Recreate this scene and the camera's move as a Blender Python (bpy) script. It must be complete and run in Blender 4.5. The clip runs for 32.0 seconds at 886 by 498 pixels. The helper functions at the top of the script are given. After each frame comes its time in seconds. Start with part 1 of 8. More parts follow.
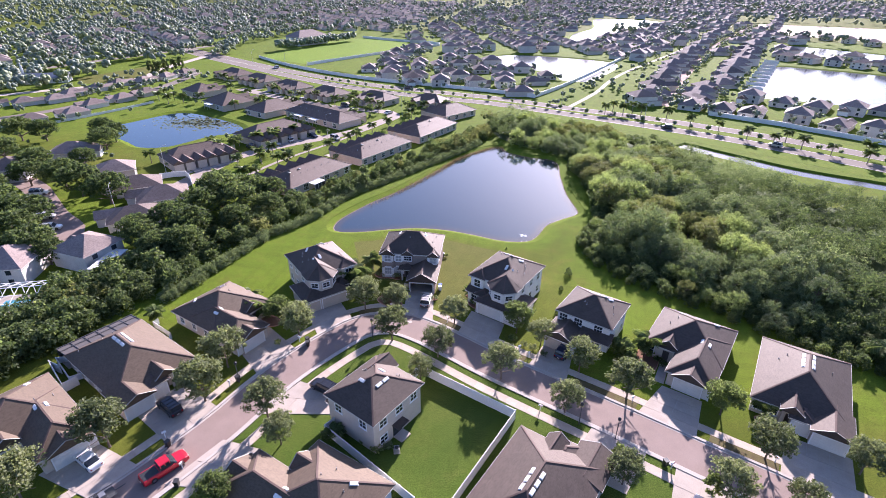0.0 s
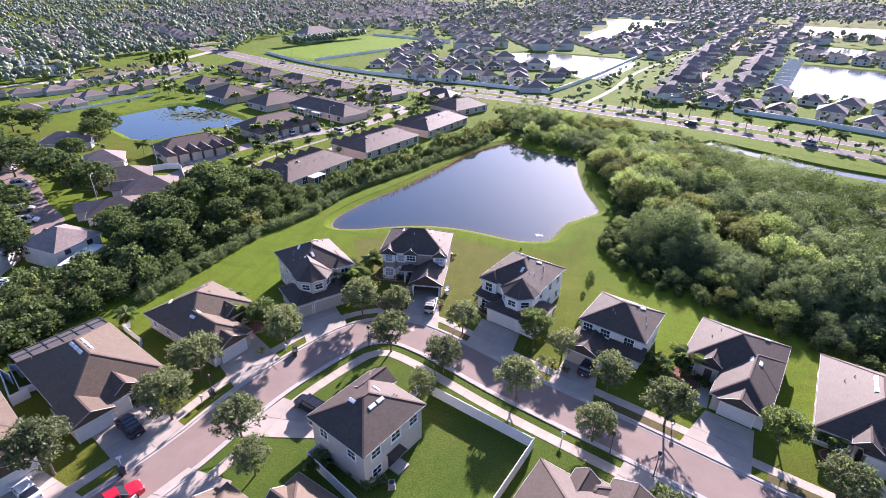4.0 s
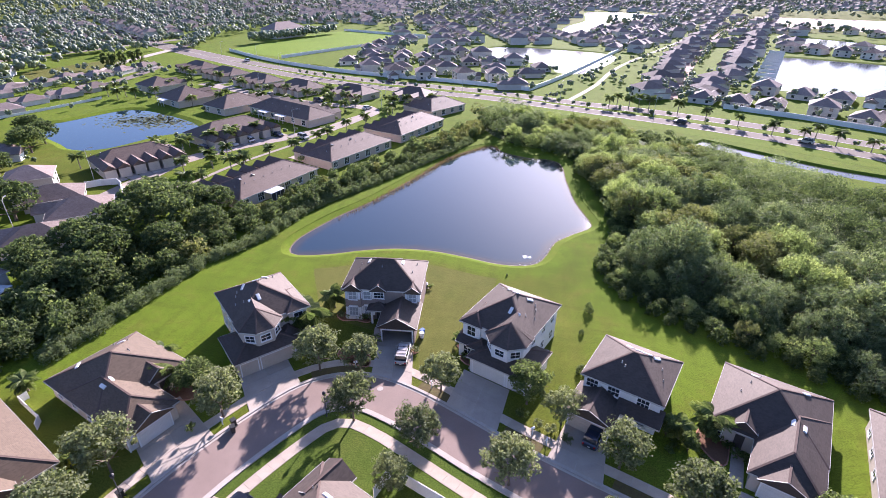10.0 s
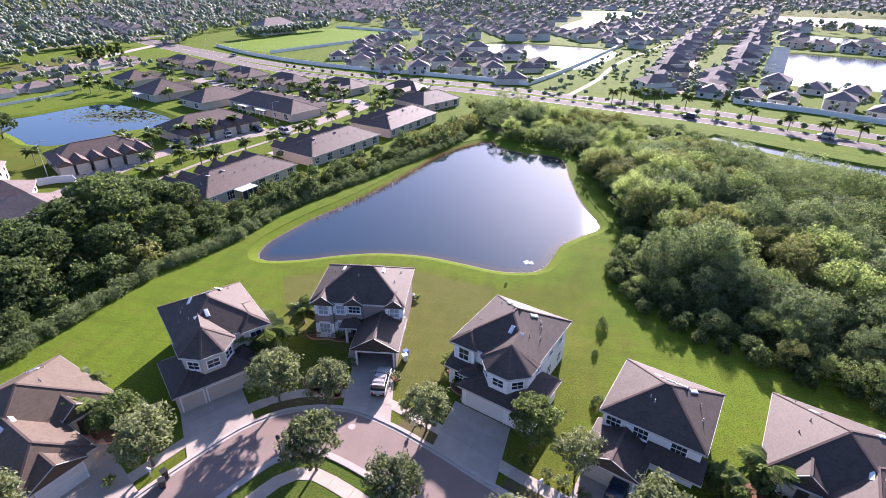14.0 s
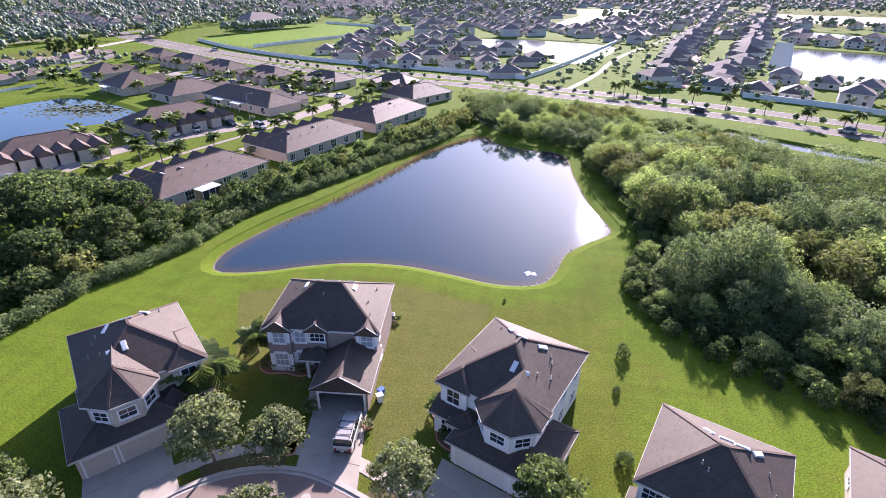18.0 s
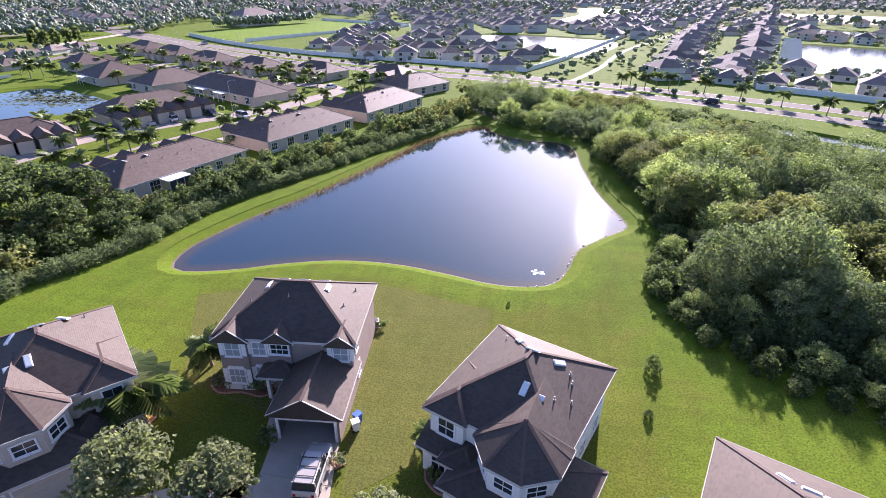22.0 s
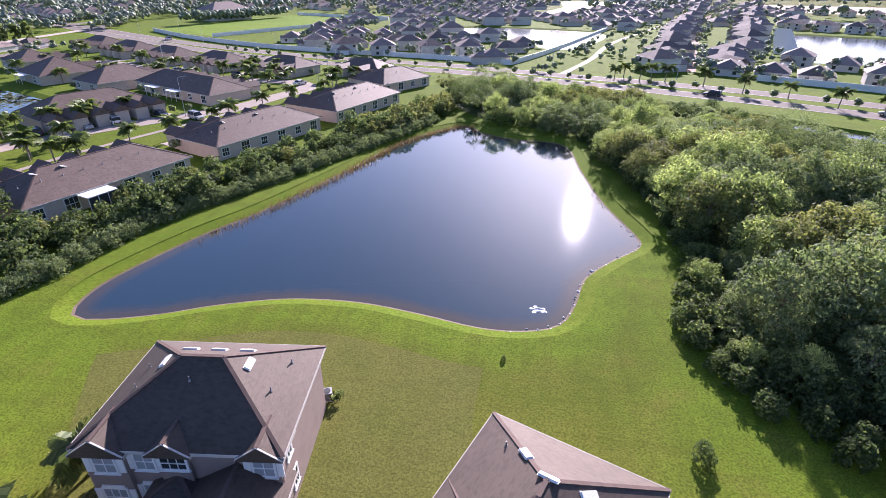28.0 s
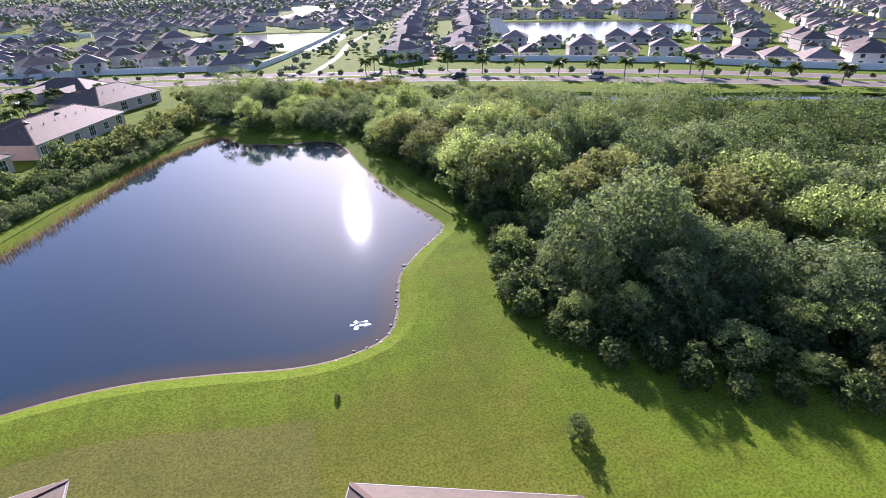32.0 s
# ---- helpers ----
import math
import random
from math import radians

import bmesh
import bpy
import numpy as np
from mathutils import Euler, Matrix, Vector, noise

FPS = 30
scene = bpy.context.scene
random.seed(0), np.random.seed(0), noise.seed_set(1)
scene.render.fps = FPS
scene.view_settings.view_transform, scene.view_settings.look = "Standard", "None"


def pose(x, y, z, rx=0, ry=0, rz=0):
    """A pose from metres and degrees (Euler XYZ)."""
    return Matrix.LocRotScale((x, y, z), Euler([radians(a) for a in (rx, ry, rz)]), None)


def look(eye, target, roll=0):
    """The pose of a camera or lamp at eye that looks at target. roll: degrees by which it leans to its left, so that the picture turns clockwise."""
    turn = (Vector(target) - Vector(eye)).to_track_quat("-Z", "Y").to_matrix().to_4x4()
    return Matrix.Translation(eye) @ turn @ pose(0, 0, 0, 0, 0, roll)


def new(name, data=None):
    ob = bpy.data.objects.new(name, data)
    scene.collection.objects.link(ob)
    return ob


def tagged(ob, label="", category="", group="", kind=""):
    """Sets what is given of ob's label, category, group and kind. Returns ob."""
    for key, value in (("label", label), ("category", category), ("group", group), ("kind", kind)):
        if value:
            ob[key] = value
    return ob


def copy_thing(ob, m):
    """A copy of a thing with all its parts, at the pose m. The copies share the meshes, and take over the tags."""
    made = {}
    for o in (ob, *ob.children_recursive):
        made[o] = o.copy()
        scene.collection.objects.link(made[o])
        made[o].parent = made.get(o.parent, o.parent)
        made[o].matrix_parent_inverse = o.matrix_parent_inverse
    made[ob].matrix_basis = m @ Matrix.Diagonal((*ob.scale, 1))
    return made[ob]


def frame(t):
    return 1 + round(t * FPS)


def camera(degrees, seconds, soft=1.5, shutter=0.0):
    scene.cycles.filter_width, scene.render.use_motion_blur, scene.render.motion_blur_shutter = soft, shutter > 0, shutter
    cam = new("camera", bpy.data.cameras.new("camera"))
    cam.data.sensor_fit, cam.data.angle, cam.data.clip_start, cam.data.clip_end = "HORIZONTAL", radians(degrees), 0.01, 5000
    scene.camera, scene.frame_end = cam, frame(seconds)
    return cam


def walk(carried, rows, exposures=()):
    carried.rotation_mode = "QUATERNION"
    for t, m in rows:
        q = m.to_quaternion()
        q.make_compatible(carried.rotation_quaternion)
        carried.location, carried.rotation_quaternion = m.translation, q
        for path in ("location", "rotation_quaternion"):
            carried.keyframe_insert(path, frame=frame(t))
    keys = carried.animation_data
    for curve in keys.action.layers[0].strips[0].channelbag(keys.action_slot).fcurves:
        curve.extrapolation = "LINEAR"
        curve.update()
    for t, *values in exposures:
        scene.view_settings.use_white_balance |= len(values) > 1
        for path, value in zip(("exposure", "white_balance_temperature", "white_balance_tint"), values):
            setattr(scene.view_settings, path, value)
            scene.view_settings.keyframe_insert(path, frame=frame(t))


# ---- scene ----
# ---------------------------------------------------------------- camera
cam = camera(81.27, 32.0, soft=0.35)
PATH = [
    (0, (20.27, 15.37, 57.13), (2.22, 101.72, 10.03), 0.45),
    (0.5, (20.06, 16.90, 56.36), (1.94, 103.25, 9.30), 0.37),
    (1, (19.76, 18.48, 55.60), (1.70, 104.89, 8.63), 0.49),
    (1.5, (19.66, 19.90, 54.94), (1.47, 106.32, 8.02), 0.42),
    (2, (19.43, 21.33, 54.15), (1.17, 107.80, 7.35), 0.44),
    (2.5, (19.10, 22.40, 53.35), (0.87, 108.95, 6.69), 0.51),
    (3, (18.88, 23.18, 52.58), (0.41, 109.73, 6.01), 0.53),
    (3.5, (18.71, 24.02, 51.71), (-0.39, 110.47, 5.22), 0.55),
    (4, (18.49, 24.84, 51.22), (-1.28, 111.07, 4.59), 0.67),
    (4.5, (18.24, 25.83, 50.94), (-2.21, 111.85, 4.22), 0.66),
    (6.5, (17.58, 30.13, 51.37), (-4.12, 115.56, 4.14), 0.63),
    (7, (17.25, 31.46, 51.48), (-2.96, 117.21, 4.16), 0.67),
    (7.5, (17.12, 32.76, 51.49), (-0.60, 119.05, 4.15), 0.48),
    (8, (16.86, 34.28, 51.47), (0.28, 120.73, 4.03), 0.48),
    (8.5, (16.68, 35.87, 51.25), (0.40, 122.37, 3.79), 0.37),
    (9, (16.55, 37.34, 50.87), (0.34, 123.91, 3.51), 0.36),
    (9.5, (16.32, 38.90, 50.43), (0.23, 125.42, 2.96), 0.39),
    (10, (16.24, 40.50, 49.80), (0.14, 127.08, 2.42), 0.37),
    (10.5, (15.98, 41.99, 49.21), (-0.04, 128.61, 1.87), 0.42),
    (11, (15.89, 43.41, 48.48), (-0.09, 130.09, 1.23), 0.45),
    (11.5, (15.84, 44.74, 47.84), (-0.06, 131.49, 0.70), 0.48),
    (12, (15.72, 46.18, 47.14), (-0.08, 132.96, 0.04), 0.48),
    (12.5, (15.60, 47.66, 46.46), (-0.15, 134.51, -0.54), 0.49),
    (13, (15.49, 49.04, 45.76), (-0.14, 135.93, -1.20), 0.49),
    (13.5, (15.39, 50.51, 44.86), (-0.19, 137.42, -2.07), 0.52),
    (14, (15.34, 52.01, 44.15), (-0.18, 138.89, -2.87), 0.48),
    (14.5, (15.22, 53.57, 43.33), (-0.11, 140.50, -3.66), 0.46),
    (16.5, (14.74, 59.73, 40.90), (-0.13, 146.74, -6.09), 0.45),
    (17, (14.53, 61.36, 40.20), (-0.15, 148.47, -6.68), 0.55),
    (17.5, (14.35, 62.81, 39.60), (-0.24, 149.93, -7.28), 0.59),
    (18, (14.21, 64.37, 38.95), (-0.28, 151.52, -7.91), 0.64),
    (18.5, (14.04, 65.80, 38.40), (-0.35, 152.97, -8.43), 0.69),
    (19, (13.93, 67.17, 37.81), (-0.40, 154.39, -8.97), 0.71),
    (19.5, (13.82, 68.60, 37.18), (-0.52, 155.86, -9.50), 0.70),
    (20, (13.72, 69.72, 36.43), (-0.63, 157.06, -10.11), 0.62),
    (20.5, (13.67, 70.59, 35.66), (-0.65, 158.01, -10.74), 0.62),
    (21, (13.60, 71.44, 34.75), (-0.70, 158.95, -11.48), 0.67),
    (21.5, (13.46, 72.19, 33.86), (-0.73, 159.73, -12.35), 0.77),
    (22, (13.42, 73.00, 33.26), (-0.91, 160.42, -13.12), 0.74),
    (22.5, (13.27, 73.81, 32.91), (-1.11, 161.24, -13.44), 0.72),
    (23, (13.25, 74.68, 32.71), (-1.39, 162.08, -13.63), 0.65),
    (23.5, (13.16, 75.61, 32.65), (-1.69, 162.92, -13.78), 0.67),
    (24, (13.14, 76.61, 32.57), (-2.00, 163.84, -13.92), 0.63),
    (24.5, (13.08, 77.70, 32.66), (-2.35, 164.82, -13.94), 0.57),
    (25, (12.97, 78.86, 32.69), (-2.63, 165.88, -14.05), 0.60),
    (25.5, (12.77, 80.08, 32.44), (-2.85, 167.12, -14.25), 0.73),
    (27.5, (12.39, 85.67, 30.84), (-3.43, 172.39, -16.37), 0.53),
    (28, (12.29, 87.07, 30.22), (0.55, 174.60, -16.69), 0.39),
    (28.5, (12.29, 88.51, 29.66), (7.10, 176.71, -17.18), 0.01),
    (29, (12.26, 89.82, 29.20), (12.98, 178.19, -17.60), -0.23),
    (29.5, (12.29, 91.10, 28.66), (16.22, 179.48, -17.96), -0.58),
    (30, (12.29, 92.06, 27.99), (21.97, 180.05, -18.52), -1.00),
    (30.5, (12.21, 92.71, 27.62), (29.07, 179.63, -18.87), -1.27),
    (31, (12.06, 93.34, 27.26), (35.31, 178.76, -19.26), -1.52),
    (31.5, (11.78, 93.95, 26.80), (38.27, 178.51, -19.54), -1.51),
    (32, (11.64, 94.36, 26.44), (39.30, 178.64, -19.73), -1.57),
]
walk(cam, [(t, look(eye, target, roll)) for t, eye, target, roll in PATH], [(0.0, 1.68, 5860, 31), (25.0, 1.68, 5860, 31), (29.0, 1.48, 5860, 31), (32.0, 1.48, 5860, 31)])

# ---------------------------------------------------------------- sky and sun
SUN_EL, SUN_AZ = radians(23.2), radians(8.1)
world = bpy.data.worlds.new("sky")
scene.world = world
world.use_nodes = True
wt = world.node_tree
sky = wt.nodes.new("ShaderNodeTexSky")
sky.sky_type, sky.sun_disc = "NISHITA", False
sky.sun_elevation, sky.sun_rotation = SUN_EL, SUN_AZ
sky.air_density, sky.dust_density, sky.ozone_density = 1.0, 1.1, 4.2
wt.links.new(sky.outputs[0], wt.nodes["Background"].inputs[0])
wt.nodes["Background"].inputs[1].default_value = 0.076
sun_dir = Vector((math.sin(SUN_AZ) * math.cos(SUN_EL), math.cos(SUN_AZ) * math.cos(SUN_EL), math.sin(SUN_EL)))
sun_data = bpy.data.lights.new("sun", "SUN")
sun_data.energy, sun_data.angle, sun_data.color = 5.0, radians(1.1), (1.0, 0.92, 0.82)
sun = new("sun", sun_data)
sun.matrix_world = look(sun_dir * 300, (0, 0, 0))

# ---------------------------------------------------------------- materials
def nodes_of(name):
    m = bpy.data.materials.new(name)
    m.use_nodes = True
    t = m.node_tree
    return m, t, t.nodes["Principled BSDF"]


def ramp(t, fac, stops):
    r = t.nodes.new("ShaderNodeValToRGB")
    while len(r.color_ramp.elements) < len(stops):
        r.color_ramp.elements.new(0.5)
    for e, (p, c) in zip(r.color_ramp.elements, stops):
        e.position, e.color = p, (*c, 1)
    t.links.new(fac, r.inputs[0])
    return r.outputs[0]


def noise_of(t, scale, detail=4, rough=0.6, coord="Object", stretch=None):
    tc = t.nodes.new("ShaderNodeTexCoord")
    n = t.nodes.new("ShaderNodeTexNoise")
    n.inputs["Scale"].default_value, n.inputs["Detail"].default_value, n.inputs["Roughness"].default_value = scale, detail, rough
    src = tc.outputs[coord]
    if stretch:
        mp = t.nodes.new("ShaderNodeMapping")
        mp.inputs["Scale"].default_value = stretch
        t.links.new(src, mp.inputs[0])
        src = mp.outputs[0]
    t.links.new(src, n.inputs["Vector"])
    return n.outputs["Fac"]


def mix(t, a, b, fac, kind="MIX"):
    m = t.nodes.new("ShaderNodeMix")
    m.data_type, m.blend_type = "RGBA", kind
    for sock, v in ((m.inputs[6], a), (m.inputs[7], b), (m.inputs[0], fac)):
        if isinstance(v, (int, float)):
            sock.default_value = v
        elif isinstance(v, tuple):
            sock.default_value = (*v, 1)
        else:
            t.links.new(v, sock)
    return m.outputs[2]


def bump(t, bsdf, height, strength=0.4, distance=0.02):
    b = t.nodes.new("ShaderNodeBump")
    b.inputs["Strength"].default_value, b.inputs["Distance"].default_value = strength, distance
    t.links.new(height, b.inputs["Height"])
    t.links.new(b.outputs[0], bsdf.inputs["Normal"])


def surface(name, c1, c2, scale=3.0, rough=0.85, fine=40.0, relief=0.3, dist=0.01, vary=0.0, metal=0.0, coord="Object", stains=None):
    """A worn surface: two colours mixed by large and fine noise, with fine relief; vary: difference from object to object."""
    m, t, b = nodes_of(name)
    big, small = noise_of(t, scale, 5, 0.6, coord), noise_of(t, fine, 3, 0.6, coord)
    col = ramp(t, big, [(0.3, c1), (0.72, c2)])
    dark = tuple(v * 0.62 for v in c1)
    col = mix(t, col, dark, ramp(t, small, [(0.45, (0, 0, 0)), (0.9, (0.8, 0.8, 0.8))]))
    if stains:
        col = mix(t, col, stains, ramp(t, noise_of(t, scale * 0.35, 6, 0.7, coord), [(0.55, (0, 0, 0)), (0.75, (0.6, 0.6, 0.6))]))
    if vary:
        oi = t.nodes.new("ShaderNodeObjectInfo")
        hsv = t.nodes.new("ShaderNodeHueSaturation")
        mr = t.nodes.new("ShaderNodeMapRange")
        mr.inputs[3].default_value, mr.inputs[4].default_value = 1 - vary, 1 + vary
        t.links.new(oi.outputs["Random"], mr.inputs[0])
        t.links.new(mr.outputs[0], hsv.inputs["Value"])
        t.links.new(col, hsv.inputs["Color"])
        col = hsv.outputs[0]
    t.links.new(col, b.inputs["Base Color"])
    b.inputs["Roughness"].default_value, b.inputs["Metallic"].default_value = rough, metal
    b.inputs["Specular IOR Level"].default_value = 0.5 if rough < 0.8 else 0.2
    if relief:
        bump(t, b, small, relief, dist)
    return m


def shingle_material(name, c1, c2, vary=0.0, rough=0.75, spec=0.22, tint=(1.0, 0.86, 0.74)):
    """Asphalt shingles: courses by height, random tabs, lichen streaks."""
    m, t, b = nodes_of(name)
    tc = t.nodes.new("ShaderNodeTexCoord")
    sep = t.nodes.new("ShaderNodeSeparateXYZ")
    t.links.new(tc.outputs["Object"], sep.inputs[0])
    wave = t.nodes.new("ShaderNodeMath")
    wave.operation = "MULTIPLY"
    wave.inputs[1].default_value = 13.0
    t.links.new(sep.outputs["Z"], wave.inputs[0])
    fr = t.nodes.new("ShaderNodeMath")
    fr.operation = "FRACT"
    t.links.new(wave.outputs[0], fr.inputs[0])
    vor = t.nodes.new("ShaderNodeTexVoronoi")
    vor.inputs["Scale"].default_value = 3.2
    mp = t.nodes.new("ShaderNodeMapping")
    mp.inputs["Scale"].default_value = (1.0, 1.0, 4.0)
    t.links.new(tc.outputs["Object"], mp.inputs[0])
    t.links.new(mp.outputs[0], vor.inputs["Vector"])
    big = noise_of(t, 0.35, 6, 0.65)
    col = ramp(t, big, [(0.3, c1), (0.7, c2)])
    tab = t.nodes.new("ShaderNodeSeparateColor")
    t.links.new(vor.outputs["Color"], tab.inputs[0])
    col = mix(t, col, tuple(v * 0.55 for v in c1), ramp(t, tab.outputs[0], [(0.3, (0, 0, 0)), (1.0, (0.5, 0.5, 0.5))]))
    col = mix(t, col, tuple(v * 0.6 for v in c1), ramp(t, noise_of(t, 1.1, 5, 0.7, "Object", (1.0, 1.0, 0.25)), [(0.52, (0, 0, 0)), (0.8, (0.55, 0.55, 0.55))]))
    if vary:
        oi = t.nodes.new("ShaderNodeObjectInfo")
        hsv = t.nodes.new("ShaderNodeHueSaturation")
        mr = t.nodes.new("ShaderNodeMapRange")
        mr.inputs[3].default_value, mr.inputs[4].default_value = 1 - vary, 1 + vary
        t.links.new(oi.outputs["Random"], mr.inputs[0])
        t.links.new(mr.outputs[0], hsv.inputs["Value"])
        t.links.new(col, hsv.inputs["Color"])
        col = hsv.outputs[0]
    t.links.new(col, b.inputs["Base Color"])
    b.inputs["Roughness"].default_value = rough
    b.inputs["Specular IOR Level"].default_value = spec
    b.inputs["Specular Tint"].default_value = (*tint, 1)
    bump(t, b, fr.outputs[0], 0.35, 0.02)
    return m


def leaf_material(name, stops, trans=0.35, rough=0.5):
    """Leaves: colour differs from leaf to leaf and from plant to plant, and light passes through."""
    m, t, b = nodes_of(name)
    geo = t.nodes.new("ShaderNodeNewGeometry")
    oi = t.nodes.new("ShaderNodeObjectInfo")
    col = ramp(t, geo.outputs["Random Per Island"], stops)
    hsv = t.nodes.new("ShaderNodeHueSaturation")
    mr = t.nodes.new("ShaderNodeMapRange")
    mr.inputs[3].default_value, mr.inputs[4].default_value = 0.78, 1.25
    t.links.new(oi.outputs["Random"], mr.inputs[0])
    t.links.new(mr.outputs[0], hsv.inputs["Value"])
    mh = t.nodes.new("ShaderNodeMapRange")
    mh.inputs[3].default_value, mh.inputs[4].default_value = 0.506, 0.488
    t.links.new(oi.outputs["Random"], mh.inputs[0])
    t.links.new(mh.outputs[0], hsv.inputs["Hue"])
    t.links.new(col, hsv.inputs["Color"])
    t.links.new(hsv.outputs[0], b.inputs["Base Color"])
    b.inputs["Roughness"].default_value = rough
    b.inputs["Specular IOR Level"].default_value = 0.18
    tr = t.nodes.new("ShaderNodeBsdfTranslucent")
    t.links.new(mix(t, hsv.outputs[0], (0.95, 1.0, 0.66), 1.0, "MULTIPLY"), tr.inputs[0])
    ms = t.nodes.new("ShaderNodeMixShader")
    ms.inputs[0].default_value = trans
    t.links.new(b.outputs[0], ms.inputs[1])
    t.links.new(tr.outputs[0], ms.inputs[2])
    t.links.new(ms.outputs[0], t.nodes["Material Output"].inputs[0])
    return m


def water_material(name, tint, rough, ripple, scale, ior=1.33):
    m, t, b = nodes_of(name)
    b.inputs["Base Color"].default_value = (*tint, 1)
    b.inputs["Roughness"].default_value, b.inputs["IOR"].default_value = rough, ior
    bump(t, b, noise_of(t, scale, 4, 0.6), ripple, 0.02)
    return m


def grass_material(name, a, b_, c, patch=0.05, rough_patch=0.5, lush=None):
    """Mown grass: large tone patches, worn and lush stretches, mowing tracks and blade-sized speckle."""
    m, t, b = nodes_of(name)
    big, mid, clump, fine = noise_of(t, patch, 4, 0.55), noise_of(t, 0.22, 6, 0.7), noise_of(t, 1.7, 5, 0.75), noise_of(t, 5.5, 4, 0.7)
    col = ramp(t, big, [(0.3, a), (0.5, b_), (0.7, c)])
    if lush:
        at = t.nodes.new("ShaderNodeAttribute")
        at.attribute_name = "lush_backlit"
        edge_ = mix(t, at.outputs["Fac"], noise_of(t, 0.35, 5, 0.7), 0.45)
        col = mix(t, col, ramp(t, big, [(0.3, lush[0]), (0.7, lush[1])]), ramp(t, edge_, [(0.3, (0, 0, 0)), (0.56, (1, 1, 1))]))
    col = mix(t, col, tuple(v * k for v, k in zip(a, (0.72, 0.84, 0.8))), ramp(t, mid, [(0.5, (0, 0, 0)), (0.7, (rough_patch,) * 3)]))
    col = mix(t, col, tuple(v * k for v, k in zip(c, (1.22, 1.08, 1.2))), ramp(t, mid, [(0.32, (rough_patch,) * 3), (0.47, (0, 0, 0))]))
    for stretch_ in ((0.7, 0.05, 1.0), (0.06, 0.6, 1.0)):
        col = mix(t, col, tuple(v * 0.74 for v in b_), ramp(t, noise_of(t, 1.0, 3, 0.6, "Object", stretch_), [(0.48, (0, 0, 0)), (0.66, (0.32, 0.32, 0.32))]))
    col = mix(t, col, tuple(v * 0.55 for v in a), ramp(t, clump, [(0.48, (0, 0, 0)), (0.68, (0.4, 0.4, 0.4))]))
    col = mix(t, col, tuple(v * 0.42 for v in a), ramp(t, fine, [(0.43, (0, 0, 0)), (0.6, (0.72, 0.72, 0.72))]))
    t.links.new(col, b.inputs["Base Color"])
    b.inputs["Roughness"].default_value = 0.95
    b.inputs["Specular IOR Level"].default_value = 0.05
    bump(t, b, mix(t, clump, fine, 0.5), 0.5, 0.08)
    return m


LAWN = (0.1, 0.131, 0.016), (0.125, 0.146, 0.02), (0.156, 0.156, 0.029)
M_VERGE = grass_material("lawn grass, lush near water and backlit-bright far off", *LAWN, lush=((0.125, 0.198, 0.014), (0.155, 0.214, 0.019)))
M_DRY = grass_material("thin dry lawn grass", (0.126, 0.136, 0.03), (0.15, 0.15, 0.037), (0.132, 0.142, 0.03), 0.12)
M_BANK = grass_material("tall bank grass", (0.118, 0.182, 0.014), (0.14, 0.198, 0.017), (0.16, 0.192, 0.021), 0.2, 0.3)
M_YARD = grass_material("dark green yard grass", (0.07, 0.115, 0.018), (0.09, 0.132, 0.021), (0.115, 0.142, 0.027), 0.08)
M_ROAD = surface("street asphalt", (0.235, 0.172, 0.142), (0.285, 0.213, 0.178), 0.25, 0.82, 26, 0.3, 0.006, stains=(0.19, 0.146, 0.127))
M_HWY = surface("worn main road asphalt", (0.165, 0.137, 0.112), (0.205, 0.172, 0.143), 0.06, 0.97, 9, 0.2, 0.01, stains=(0.14, 0.115, 0.10))
M_CONC = surface("concrete slab", (0.38, 0.32, 0.263), (0.47, 0.4, 0.332), 0.5, 0.85, 22, 0.2, 0.004, vary=0.06, stains=(0.3, 0.272, 0.238))
M_LANE = surface("pale lane paving", (0.28, 0.23, 0.19), (0.34, 0.285, 0.24), 0.3, 0.85, 20, 0.2, 0.004, stains=(0.22, 0.18, 0.15))
M_WALK = surface("weathered pavement concrete", (0.42, 0.345, 0.272), (0.51, 0.43, 0.345), 0.7, 0.85, 20, 0.2, 0.004, vary=0.07, stains=(0.36, 0.31, 0.26))
M_KERB = surface("kerb concrete", (0.4, 0.355, 0.305), (0.48, 0.425, 0.37), 1.0, 0.85, 18, 0.2, 0.005)
M_LINE = surface("road paint", (0.5, 0.46, 0.38), (0.6, 0.56, 0.48), 1.0, 0.7, 12, 0.1)
M_TAN = surface("warm beige stucco", (0.50, 0.43, 0.35), (0.57, 0.49, 0.41), 0.8, 0.9, 30, 0.35, 0.006)
M_WHITE = surface("off-white stucco", (0.70, 0.68, 0.64), (0.77, 0.75, 0.71), 0.8, 0.9, 30, 0.35, 0.006)
M_GREY = surface("grey-brown stucco", (0.255, 0.195, 0.166), (0.31, 0.24, 0.206), 0.8, 0.9, 30, 0.35, 0.006)
M_CREAM = surface("pale grey stucco", (0.58, 0.57, 0.55), (0.66, 0.65, 0.63), 0.8, 0.9, 30, 0.3, 0.006)
M_PEACH = surface("peach stucco", (0.58, 0.46, 0.37), (0.64, 0.52, 0.43), 0.8, 0.9, 30, 0.3, 0.006)
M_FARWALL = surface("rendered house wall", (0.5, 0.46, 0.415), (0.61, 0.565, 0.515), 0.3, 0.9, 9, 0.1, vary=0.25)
M_TRIM = surface("white painted trim", (0.76, 0.75, 0.73), (0.82, 0.81, 0.79), 1.5, 0.6, 20, 0.1)
M_DOOR = surface("dark front door", (0.06, 0.045, 0.04), (0.09, 0.07, 0.06), 2.0, 0.5, 20, 0.1)
